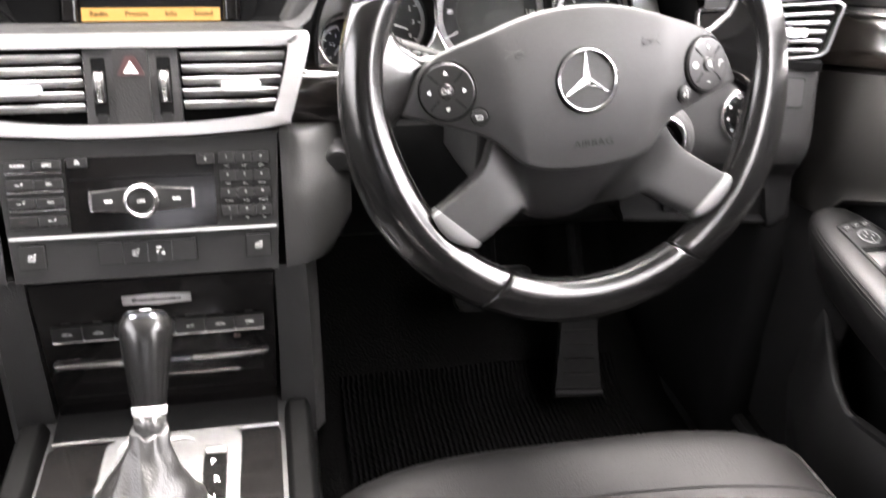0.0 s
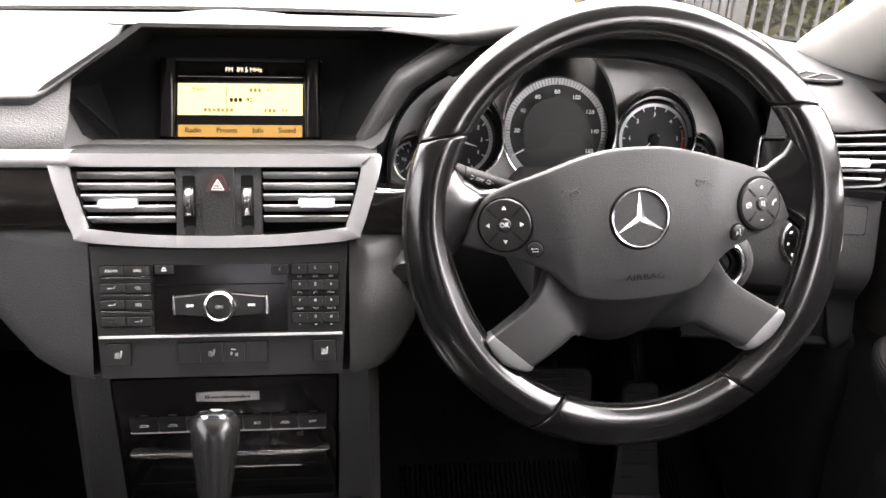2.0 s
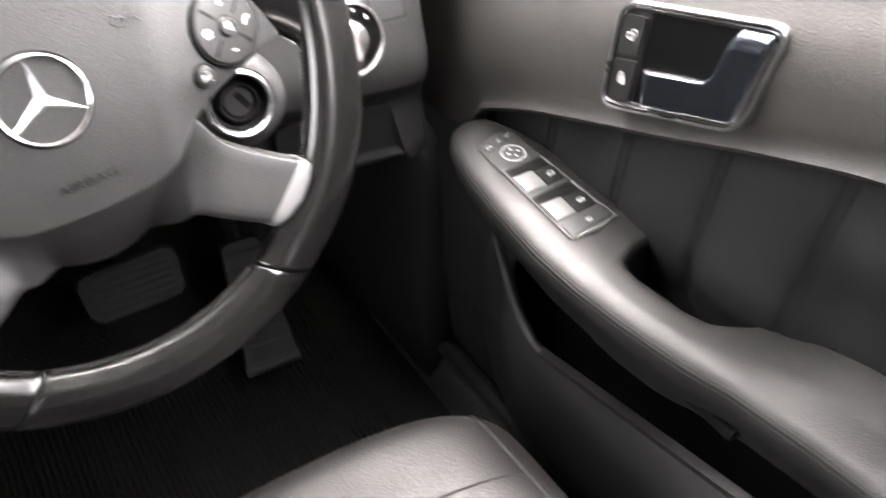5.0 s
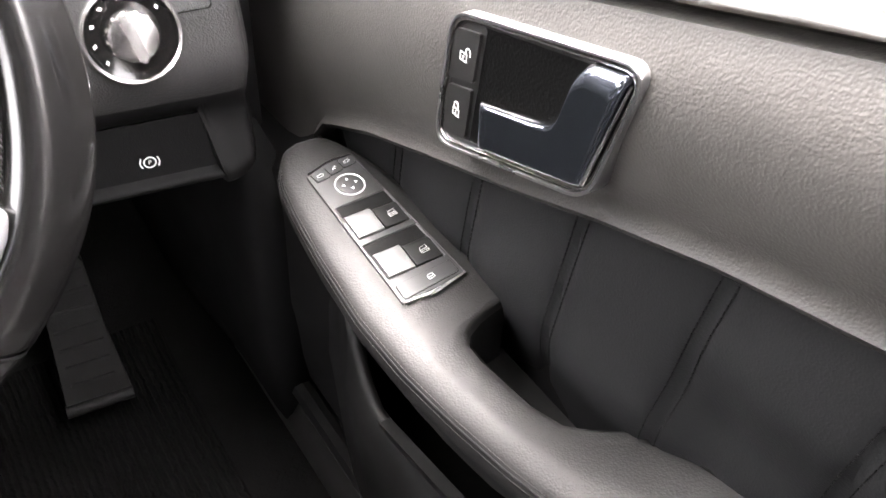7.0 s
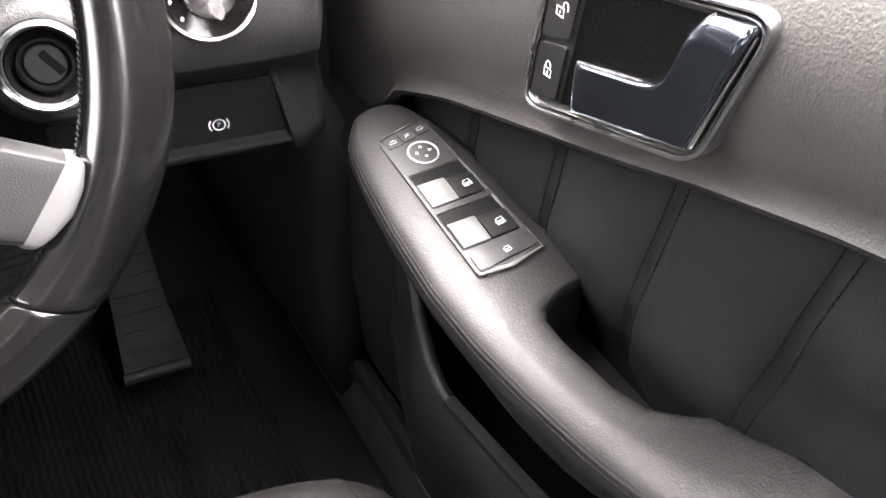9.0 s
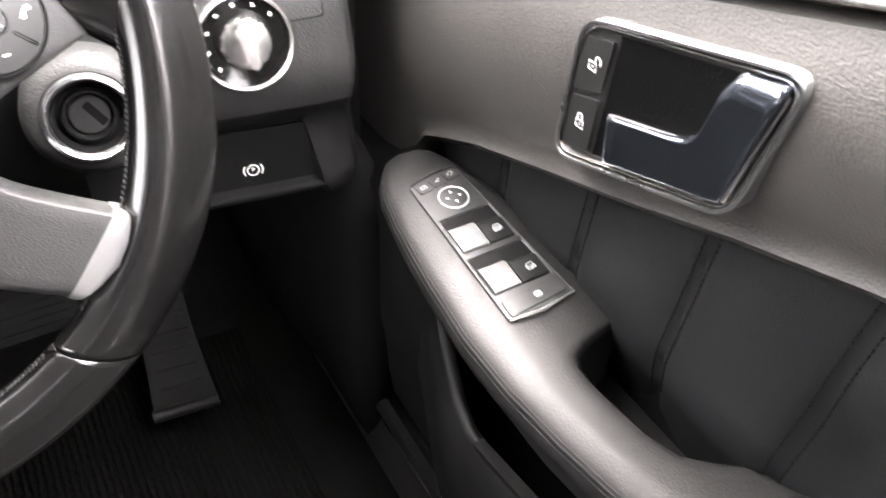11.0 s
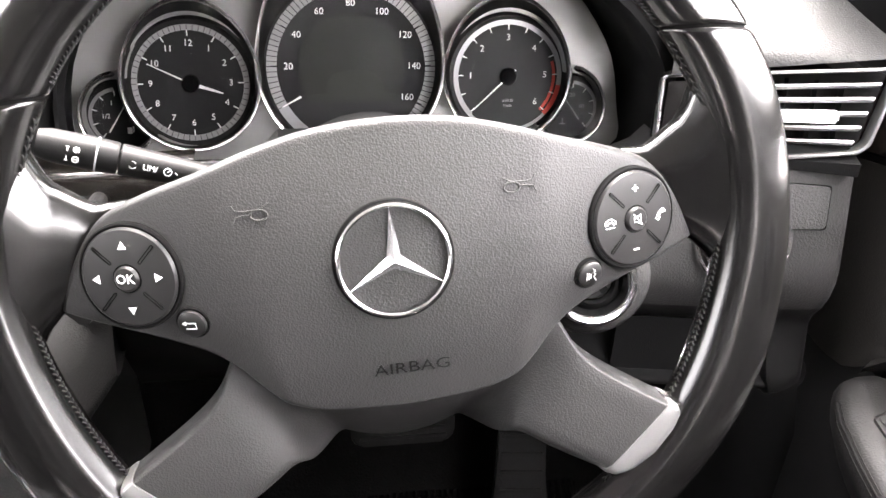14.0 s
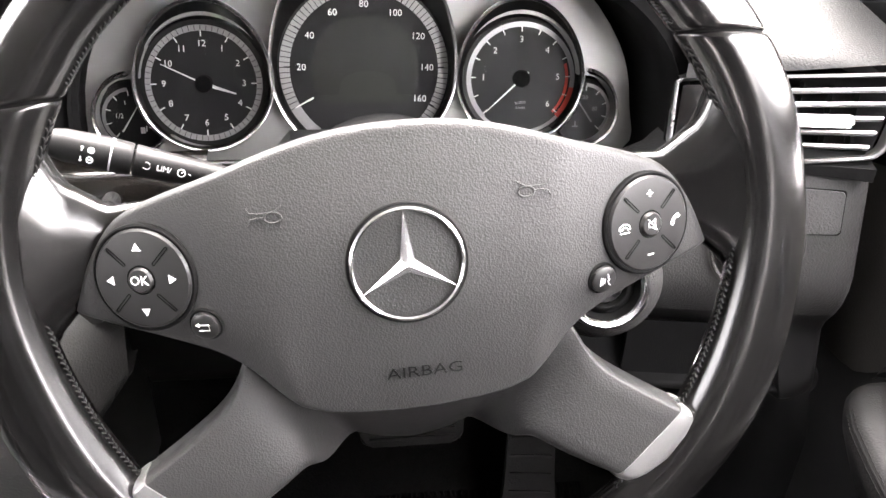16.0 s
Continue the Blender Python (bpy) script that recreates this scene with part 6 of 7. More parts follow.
# ---- small demister vent on top of the dashboard ----
demist = thing("demister_vent", (0.655, 0.26, 1.04), "oval black demister vent in the dashboard top", "air vent", "dashboard vents")
zt = dash_height(0.65, 0.27)
DV = axes((0.650, 0.268, zt + 0.0015), (1, -0.35, 0), (0.35, 1, 0.0))
part("rim", lathe([(0.031, 0.0), (0.030, 0.0018), (0.0265, 0.0018), (0.0255, -0.002)], 40), VINYL, demist, M=DV @ Matrix.Diagonal((1.15, 0.62, 1, 1)))
part("well", lathe([(0.0262, 0.0006), (0, 0.0006)], 40), DULL, demist, M=DV @ Matrix.Diagonal((1.15, 0.62, 1, 1)))
for x in (-0.012, 0.004):
    part("rib", box(0.003, 0.030, 0.003, 0.0008, (x, 0, 0.0012)), VINYL, demist, M=DV @ pose(0, 0, 0, 0, 0, -35))
sensor = thing("speaker_grille", (0.01, 0.46, 1.05), "low curved cover on the dashboard top under the windscreen", "grille")
part("cover", loft([[(XC - 0.03 + a * 0.13, 0.50 + 0.09 * b, dash_height(0.0, 0.50 + 0.09 * b) - 0.002 + 0.018 * (1 - a * a) * (1 - b * b)) for b in steps(-1, 1, 8)] for a in steps(-1, 1, 20)], close=False), VINYL, sensor, sharp=60)

# ---- centre console and gear lever ----
console = thing("centre_console", (XC, -0.2, 0.5), "dark centre console with leather-padded sides", "centre console")
part("body", loft([[(XC - 0.150, y, 0.40), (XC - 0.136, y, 0.62), (XC - 0.120, y, 0.638), (XC + 0.120, y, 0.638), (XC + 0.136, y, 0.62), (XC + 0.150, y, 0.40)] for y in (0.30, 0.10, 0.06, -0.30, -0.75)]), PLASTIC, console, sharp=30)
rounded_pairs = [(2 * x, 2 * y) for x, y in rounded(1.0, 1.0, 0.28, 4)]
for s in (-1, 1):
    part("side_rail", loft([[(XC + s * (x0 + 0.0), y, z), (XC + s * x1, y - 0.004, z), (XC + s * (x1 + 0.010), y + 0.010, z), (XC + s * (x1 + 0.012), 0.30, z), (XC + s * x0, 0.30, z)] for z, y, x0, x1 in ((0.600, 0.070, 0.108, 0.142), (0.640, 0.074, 0.108, 0.142), (0.700, 0.078, 0.109, 0.141), (0.770, 0.082, 0.110, 0.140), (0.795, 0.086, 0.110, 0.139))]), PANEL, console, "grained upright beside the climate panel", sharp=50)
    part("bolster", loft([[(XC + s * (0.1235 + 0.0145 * a), y, 0.598 + 0.058 * b - d) for a, b in rounded_pairs] for y, d in ((0.064, 0.012), (0.060, 0.003), (0.050, 0.0), (-0.02, 0.002), (-0.2, 0.012), (-0.6, 0.02))]), FLANK, console, "black leather side pad", sharp=60)
part("tray_lid", loft([[(x, 0.080, 0.640), (x, 0.072, 0.648), (x, 0.040, 0.6425), (x, 0.036, 0.640), (x, 0.038, 0.630)] for x in steps(XC - 0.104, XC + 0.104, 8)], close=False), FLANK, console, "black tray lid", sharp=50)
part("tray_edge", loft([[(x, 0.0375, 0.6440), (x, 0.0350, 0.6438), (x, 0.0342, 0.6425), (x, 0.038, 0.6415)] for x in steps(XC - 0.104, XC + 0.104, 8)]), ALU, console, "brushed metal edge of the tray lid")
part("top_plate", slab(fillet([(-0.106, -0.42), (0.106, -0.42), (0.106, 0.032), (-0.106, 0.032)], 0.006), 0.0, 0.006, 0.002), GLOSS, console, "gloss black console top", M=pose(XC, 0, 0.637))

SHIFT = material("satin_shift_plate", (0.26, 0.26, 0.255), 0.26, metal=0.85, wear=0.1)
GAITER = material("creased_gaiter_leather", (0.008, 0.0078, 0.0076), 0.36, spec=0.5, grain=0.3, size=0.0018, wear=0.2)
GRIP = material("polished_grip_leather", (0.0060, 0.0059, 0.0058), 0.26, spec=0.6, grain=0.06, size=0.0012, wear=0.15)
shifter = thing("gear_lever", (XC, -0.05, 0.66), "black leather gear lever with silver collar, gaiter and plate", "gear lever")
GP = pose(XC - 0.004, -0.075, 0.643)
plate_o = fillet([(-0.058, -0.115), (0.070, -0.115), (0.074, 0.106), (-0.048, 0.106)], 0.014)
part("plate", slab(plate_o, 0.0, 0.0060, 0.0022), SHIFT, shifter, "satin silver shift plate", M=GP)
part("gaiter_frame", frame_ring(fillet([(-0.050, -0.105), (0.034, -0.105), (0.036, 0.098), (-0.042, 0.098)], 0.012), fillet([(-0.046, -0.101), (0.030, -0.101), (0.032, 0.094), (-0.038, 0.094)], 0.012), 0.005, 0.0085, 0.001), SHIFT, shifter, M=GP)
part("gate", slab(fillet([(0.0400, -0.030), (0.0610, -0.030), (0.0610, 0.080), (0.0400, 0.080)], 0.004), 0.005, 0.0072, 0.0008), GLOSS, shifter, "black gate scale", M=GP)
part("gate_cap", slab(rounded(0.018, 0.006, 0.001), 0.0070, 0.0085, 0.0005), SILVER, shifter, M=GP @ Matrix.Translation((0.0505, 0.0745, 0)))
for i, ch in enumerate("PRND"):
    words(ch, 0.0095, GP @ Matrix.Translation((0.0505 + (0.002 if i % 2 else -0.002), 0.060 - 0.022 * i, 0.0074)), WHITE, shifter, "letter")
G0, G1 = Vector((XC - 0.002, -0.038, 0.690)), Vector((XC, 0.021, 0.792))
AX = along(G0, G1)
L = (G1 - G0).length
rings = []
for k in steps(0, 1, 30):
    r = table(k, [(0, 0.046), (0.15, 0.044), (0.35, 0.034), (0.6, 0.0235), (0.8, 0.0170), (1.0, 0.0145)])
    wob = 0.035 * math.sin(k * 21) * (1 - 0.8 * k)
    c = Vector((XC - 0.008 + 0.006 * k, -0.075 + 0.037 * k + 0.012 * k * k, 0.648 + 0.062 * k))
    rings.append([c + Vector((r * (1 + wob + 0.10 * math.sin(5 * a + 3 * k)) * math.cos(a), 1.35 ** (1 - k) * r * (1 + wob + 0.10 * math.sin(5 * a + 3 * k)) * math.sin(a), 0.0015 * math.sin(6 * a + 9 * k))) for a in (2 * math.pi * j / 32 for j in range(32))])
part("gaiter", loft(rings), GAITER, shifter, "folded black leather gaiter", sharp=70)
part("collar", lathe([(0.0124, L * 0.16), (0.0132, L * 0.17), (0.0138, L * 0.270), (0.0134, L * 0.280)], 32), SHIFT, shifter, "satin silver collar", M=AX)
part("collar_ring", lathe([(0.0134, L * 0.282), (0.0144, L * 0.290), (0.0147, L * 0.330), (0.0140, L * 0.345), (0.0130, L * 0.350)], 32), BRIGHT, shifter, "bright ring under the grip", M=AX)
part("grip", lathe([(0, 0.0), (0.0118, 0.0), (0.0120, L * 0.27), (0.0130, L * 0.32), (0.0172, L * 0.60), (0.0205, L * 0.80), (0.0212, L * 0.89), (0.0200, L * 0.96), (0.0172, L * 1.0), (0, L * 1.0)], 36), GRIP, shifter, "black leather grip", M=AX @ Matrix.Diagonal((1.05, 0.95, 1, 1)))
part("cap", lathe([(0.0174, L * 0.992), (0.0168, L * 1.015), (0.0145, L * 1.028), (0.0118, L * 1.026)], 32), DARK_CHROME, shifter, "silver ring round the cap", M=AX)
part("cap_disc", lathe([(0.0122, L * 1.020), (0.0110, L * 1.029), (0, L * 1.034)], 32), GLOSS, shifter, M=AX)
part("cap_mark", slab([(-0.0048, -0.0030), (0.0048, -0.0030), (0, 0.0042)], L * 1.038, L * 1.043), WHITE, shifter, M=AX)

# ---- pedals ----
gas = thing("accelerator_pedal", (0.53, 0.26, 0.42), "long black rubber accelerator pedal hinged at the floor", "pedal")
PM = axes((0.531, 0.256, 0.447), (0.993, -0.11, 0.0), (0.02, 0.42, 1))
part("pad", slab(fillet([(-0.033, 0.0), (0.034, 0.0), (0.026, 0.085), (0.024, 0.165), (-0.022, 0.165), (-0.026, 0.085)], 0.008), -0.012, 0.004, 0.003), RUBBER, gas, M=PM)
part("foot", tube([PM @ Vector((-0.034, 0.002, 0.004)), PM @ Vector((0.034, 0.002, 0.004))], 0.007, 10), RUBBER, gas)
for i in range(7):
    part("rib", box(0.044, 0.004, 0.003, 0.001, (0, 0.03 + 0.02 * i, 0.005)), RUBBER, gas, M=PM)
part("lever", tube([PM @ Vector((0, 0.15, -0.01)), PM @ Vector((0, 0.26, -0.06))], 0.010, 8), DULL, gas)
stop = thing("brake_pedal", (0.41, 0.32, 0.60), "broad worn rubber brake pedal", "pedal")
BM_ = axes((0.412, 0.318, 0.592), (1, 0, 0), (0, 0.45, 1))
part("pad", slab(fillet([(-0.052, -0.028), (0.052, -0.028), (0.056, 0.030), (-0.056, 0.030)], 0.012), -0.012, 0.004, 0.004), RUBBER, stop, M=BM_)
for i in range(6):
    part("rib", box(0.088, 0.0035, 0.003, 0.001, (0, -0.02 + 0.0085 * i, 0.0045)), RUBBER, stop, M=BM_)
part("arm", tube([BM_ @ Vector((0, 0.01, -0.012)), (0.41, 0.40, 0.72), (0.40, 0.46, 0.80)], 0.011, 8), DULL, stop)

# ---- driver door ----
door = thing("door_1", (0.74, -0.3, 0.6), "closed driver door lined in grained vinyl, leather and gloss trim", "car door", kind="structure")


def wood_low(y):
    return 0.988 - 0.262 * y


def wood_high(y):
    return 1.0450 - 0.203 * y


def panel_low(y):
    return table(y, [(-0.80, 1.02), (-0.40, 0.985), (-0.245, 0.946), (-0.176, 0.923), (-0.124, 0.903), (-0.046, 0.876), (0.033, 0.848), (0.085, 0.824), (0.108, 0.812), (0.122, 0.790), (0.132, 0.750), (0.150, 0.700), (0.200, 0.66)])


def upper(y):
    zb, zl = wood_low(y), panel_low(y)
    pts = [(0.748, zb + 0.001)]
    for k in steps(0, 1, 10):
        z = zb - 0.002 + (zl + 0.012 - zb + 0.002) * k
        bow = 0.016 * math.sin(math.pi * min(1, 0.12 + k * 0.80)) ** 0.8
        pts.append((0.7360 - bow + 0.004 * k, z))
    pts += [(0.731, zl + 0.005), (0.735, zl), (0.743, zl - 0.001), (0.754, zl + 0.004)]
    return [(x, y, z) for x, z in pts]


part("upper_panel", loft([upper(y) for y in steps(0.250, -0.80, 64)], close=False), DOOR_VINYL, door, "grained vinyl upper door panel", sharp=60)


def trim_section(y, g=0.0):
    a, b = wood_low(y), wood_high(y)
    k = (b - a - 0.0235)
    return [(0.742, y, a + 0.001), (0.7340, y, a + 0.0015), (0.7275, y, a + 0.005), (0.7285, y, a + 0.011), (0.7395, y, a + 0.011 + 0.33 * k), (0.7520, y, a + 0.011 + 0.67 * k), (0.7645, y, b - 0.0125), (0.768, y, b - 0.0110)]


ys = [0.236, 0.234, 0.230] + steps(0.220, -0.80, 42)
part("wood_trim", loft([trim_section(y) if i > 1 else [(p[0] + (0.006 if i == 0 else 0.002), p[1], p[2]) for p in trim_section(y)] for i, y in enumerate(ys)], close=False), WOOD, door, "gloss black lacquered wood trim", sharp=60)
part("chrome_line", loft([[(0.766, y, wood_high(y) - 0.012), (0.7650, y, wood_high(y) - 0.0100), (0.7715, y, wood_high(y) - 0.0030), (0.776, y, wood_high(y) - 0.002)] for y in steps(0.234, -0.80, 32)], close=False), ALU, door, "silver line above the trim", sharp=30)
part("top_pad", loft([[(0.772, y, wood_high(y) - 0.001), (0.766, y, wood_high(y) + 0.005), (0.764, y, wood_high(y) + 0.024), (0.770, y, wood_high(y) + 0.043), (0.785, y, wood_high(y) + 0.054), (0.80, y, wood_high(y) + 0.045), (0.80, y, 0.95)] for y in steps(0.256, -0.85, 38)], close=False), DOOR_VINYL, door, "soft vinyl window sill pad", sharp=60)


def insert_x(y, z):
    """Pillowed leather between upright seams."""
    k = ((y + 0.072 - 0.11 * (0.90 - z)) / 0.0840) % 1.0
    groove = math.exp(-((min(k, 1 - k)) / 0.035) ** 2)
    return 0.7470 + 0.0030 * groove - 0.0025 * math.sin(math.pi * k) + 0.016 * smooth(0.82 - z, 0, 0.08) + 0.016 * smooth(-y, 0.215, 0.265) * smooth(0.90 - z, 0.0, 0.06)


iys = sorted(steps(0.20, -0.80, 220))
part("insert_panel", sheet(lambda y, k: (insert_x(y, 0.72 + k * (panel_low(y) - 0.706)), y, 0.72 + k * (panel_low(y) - 0.706)), iys, steps(0, 1, 26)), INSERT, door, "stitched black leather insert", sharp=60)
for i in range(-1, 6):
    for d in (-0.0042, 0.0042):
        y = -0.072 - 0.0840 * i + d
        stitches([(insert_x(y + 0.11 * (0.90 - z), z) - 0.0004, y + 0.11 * (0.90 - z), z) for z in steps(0.775, panel_low(y) - 0.004, 12)], door, mat=DULL, r=0.00045)

# lower door with its pocket
part("lower_panel", loft([[(0.762, y, 0.82), (0.760, y, 0.70), (0.755, y, 0.56), (0.745, y, 0.50), (0.76, y, 0.48)] for y in steps(0.20, -0.80, 8)], close=False), DULL, door, sharp=60)


def lip_z(y):
    return 0.652 - 0.235 * (y + 0.05) if y > -0.35 else 0.7225 - 0.06 * (y + 0.35)


def pocket(y):
    f = smooth(y, -0.055, 0.13)
    z = lip_z(min(y, -0.05)) + 0.09 * f
    x = 0.688 + 0.040 * f
    return [(x + 0.016, y, z - 0.03), (x + 0.011, y, z - 0.002), (x + 0.006, y, z), (x, y, z - 0.004), (x - 0.006, y, z - 0.06), (x - 0.008, y, z - 0.12), (x + 0.006, y, 0.505), (x + 0.03, y, 0.495)]


part("pocket", loft([pocket(y) for y in steps(0.18, -0.80, 40)], close=False), FOOT, door, "dark plastic map pocket", sharp=60)
part("pocket_lip", loft([[(p[0] + a, p[1], p[2] + b) for p in (pocket(y)[2],) for a, b in ((-0.006, -0.006), (-0.005, 0.001), (0.004, 0.002), (0.006, -0.004))] for y in steps(-0.052, -0.80, 24)]), FOOT, door, sharp=50)
part("door_seal", tube([(0.706, y, 0.487 + 0.04 * smooth(y, 0.15, 0.40)) for y in steps(0.40, -0.80, 20)], 0.011, 8), DULL, door, "rubber door seal")
part("front_panel", loft([[(0.735, y, 0.80), (0.718 - 0.02 * smooth(y, 0.05, 0.2), y, 0.76), (0.712 - 0.02 * smooth(y, 0.05, 0.2), y, 0.62), (0.716, y, 0.50)] for y in steps(0.34, 0.02, 10)], close=False), FOOT, door, sharp=60)
part("pocket_catch", box(0.006, 0.010, 0.005, 0.001, (0.735, -0.065, 0.688)), ALU, door)

# armrest
def arm_top(y):
    return 0.8115 + 0.10 * y - 0.035 * smooth(y, 0.080, 0.112) ** 2 + 0.012 * smooth(-y, 0.20, 0.34)


ARM_L = [(-0.85, 0.705), (-0.45, 0.708), (-0.35, 0.706), (-0.242, 0.694), (-0.195, 0.681), (-0.155, 0.672), (-0.113, 0.665), (-0.069, 0.6620), (-0.014, 0.6645), (0.030, 0.669), (0.060, 0.6740), (0.080, 0.6815), (0.094, 0.692), (0.1015, 0.706)]
ARM_R = [(-0.85, 0.79), (-0.27, 0.79), (-0.245, 0.785), (-0.225, 0.768), (-0.210, 0.746), (-0.194, 0.7275), (-0.174, 0.719), (-0.134, 0.7120), (-0.120, 0.7120), (-0.113, 0.7165), (-0.107, 0.730), (-0.103, 0.754), (-0.060, 0.756), (0.0, 0.752), (0.035, 0.748), (0.062, 0.740), (0.082, 0.731), (0.096, 0.722), (0.1015, 0.712)]


def arm_section(y):
    l, r, z = table(y, ARM_L), table(y, ARM_R), arm_top(y)
    rise = 0.034 * smooth(-y, 0.190, 0.330)
    q = min(0.016, (r - l) * 0.30)
    tip = 1 - 0.75 * smooth(y, 0.085, 0.1015)
    u = min(1.0, (r - l) / 0.05)
    pts = [(l + 0.036 * u, z - 0.085 * tip), (l + 0.024 * u, z - 0.070 * tip), (l + 0.0105 * u, z - 0.045 * tip), (l + 0.0035 * u, z - 0.030 * tip), (l - 0.0003, z - 0.018 * tip), (l + 0.0025, z - 0.008 * tip), (l + q * 0.55, z - 0.0030), (l + q * 1.2, z - 0.0003)]
    for k in (0.15, 0.3, 0.4, 0.5, 0.6, 0.7, 0.8, 0.9):
        x = l + q * 1.2 + (r - l - q * 2.0) * k
        pts.append((x, z + rise * smooth(x, 0.695, 0.790)))
    zr = z + rise
    e = min(0.006, (r - l) * 0.15)
    pts += [(r - e * 1.2, zr - 0.0004), (r - e * 0.4, zr - 0.0022), (r, zr - 0.007), (r + 0.0004, zr - 0.03), (r, z - 0.085 * tip)]
    return [(x, y, zz) for x, zz in pts]


ays = [0.1015, 0.100, 0.097, 0.092, 0.086, 0.078, 0.07] + steps(0.06, -0.095, 22) + [-0.100, -0.1035, -0.1055, -0.108, -0.1105, -0.113, -0.1165, -0.12, -0.127, -0.134, -0.145] + steps(-0.155, -0.27, 18) + steps(-0.29, -0.80, 12)
arm = part("armrest", loft([arm_section(y) for y in ays]), ARMREST, door, "padded black leather armrest", sharp=65)
part("pull_cup", loft([[(0.700, y, 0.745), (0.700, y, 0.735), (0.758, y, 0.735), (0.758, y, 0.745)] for y in steps(-0.10, -0.25, 4)]), DULL, door)
part("seam", tube([(table(y, ARM_L) + 0.0020, y, arm_top(y) - 0.0098) for y in steps(0.076, -0.70, 90)], 0.0009, 6), DULL, arm)
for off, inset in ((0.0070, 0.0036), (0.0128, 0.0010)):
    stitches([(table(y, ARM_L) + inset - 0.0004, y, arm_top(y) - off) for y in steps(0.074, -0.60, 110)], arm, step=0.0036, r=0.00040, mat=DARK_THREAD)
part("cup_liner", loft([[(table(y, ARM_R) + 0.0008, y - 0.0008, arm_top(y) - d) for d in (0.006, 0.02, 0.05, 0.085)] for y in [-0.1035, -0.1055, -0.108, -0.1105, -0.113, -0.1165, -0.12, -0.127, -0.134] + steps(-0.145, -0.225, 12)], close=False), DULL, arm, "black lining of the pull cup", sharp=60)

# window switches
AM = axes((0.7135, -0.010, 0.8113), (1, 0, 0), (0, 1, 0.10))
sw = thing("window_switches", (0.7135, -0.01, 0.81), "dark window switch panel with silver ends in the armrest", "switch panel")
so = [(-0.0235, -0.0690), (0.0000, -0.0715), (0.0265, -0.0660), (0.0175, 0.0700), (-0.0020, 0.0690), (-0.0225, 0.0625)]
part("edge", frame_ring(fillet(so, 0.003), fillet(shrink(so, (0.976, 0.990)), 0.003), -0.003, 0.0013, 0.0003), PANEL, sw, "thin dark edge", M=AM)
part("tip", slab([(-0.0212, 0.0628), (-0.0020, 0.0690), (0.0080, 0.0697), (0.0080, 0.0688), (-0.0020, 0.0681), (-0.0212, 0.0618)], -0.002, 0.0019, 0.0004), ALU, sw, "silver upper edge", M=AM)
part("wedge", slab([(-0.0232, -0.0690), (0.0000, -0.0716), (0.0262, -0.0661), (0.0262, -0.0646), (0.0000, -0.0690), (-0.0228, -0.0680)], -0.002, 0.0022, 0.0005), ALU, sw, "silver lower edge", M=AM)
def well_outline(yc):
    k = 0.03 * yc
    return fillet([(-0.0208 + k, yc - 0.0170), (0.0218 - 0.05 * yc, yc - 0.0155), (0.0202 - 0.05 * yc, yc + 0.0185), (-0.0205 + k, yc + 0.0170)], 0.0012, 3)


def sunk_plate(outline, wells, top, depth):
    """A plate with open wells: its face, the rim and the sloping walls of the wells."""
    bm = bmesh.new()
    edges = []
    for n, pts in enumerate([outline] + wells):
        cx, cy = sum(p[0] for p in pts) / len(pts), sum(p[1] for p in pts) / len(pts)
        g = 1.0 if n == 0 else 0.95
        a = [bm.verts.new((x, y, top)) for x, y in pts]
        b = [bm.verts.new((cx + (x - cx) * g, cy + (y - cy) * g, top - depth)) for x, y in pts]
        for i in range(len(pts)):
            q = (i + 1) % len(pts)
            edges.append(bm.edges.new((a[i], a[q])))
            bm.faces.new((a[i], a[q], b[q], b[i]))
    bmesh.ops.triangle_fill(bm, use_beauty=True, edges=edges)
    bmesh.ops.recalc_face_normals(bm, faces=bm.faces)
    return bm


ROWS = (0.0075, -0.0310)
part("plate", sunk_plate(fillet(shrink(so, 0.975), 0.003), [well_outline(y) for y in ROWS], 0.0010, 0.0012), PLATE, sw, M=AM, sharp=30)
# dark liner added in each well in place of the shade inside
for yc in ROWS:
    part("well", loft([[(*p, z) for p in shrink(well_outline(yc), k)] for k, z in ((0.965, 0.0001), (0.94, -0.011), (0.5, -0.0112))], cap=True), DULL, sw, "finger well, lined black to deepen its shade", M=AM, sharp=40)
MP = AM @ Matrix.Translation((0.0005, 0.0405, 0))
mir = part("mirror_pad", lathe([(0, 0.0019), (0.0082, 0.0021), (0.0094, 0.0019), (0.0098, 0.0010)], 40), PLATE, sw, "round mirror pad with a chrome ring", M=MP)
# the ring's chrome gleam is put into a pale silver colour
part("ring", lathe([(0.0099, 0.0008), (0.0101, 0.0019), (0.0107, 0.0021), (0.0110, 0.0008)], 48), BRIGHT, mir, M=MP)
for k in range(4):
    part("arrow", slab([(0.0012, 0), (-0.0009, 0.0011), (-0.0009, -0.0011)], 0, 0.0002), WHITE, mir, M=MP @ pose(0, 0, 0.0021, 0, 0, 90 * k) @ Matrix.Translation((0.0050, 0, 0)))
FOLD = [[(-0.0026, -0.0010), (-0.0022, 0.0010), (0.0004, 0.0014), (0.0020, 0.0012), (0.0026, 0.0002), (0.0022, -0.0010), (-0.0026, -0.0010)]]
ARROWED = [[(-0.0020, -0.0014), (0.0022, 0.0014)], [(0.0008, 0.0014), (0.0022, 0.0014), (0.0020, 0.0002)], [(-0.0010, 0.0010), (0.0012, -0.0014)]]
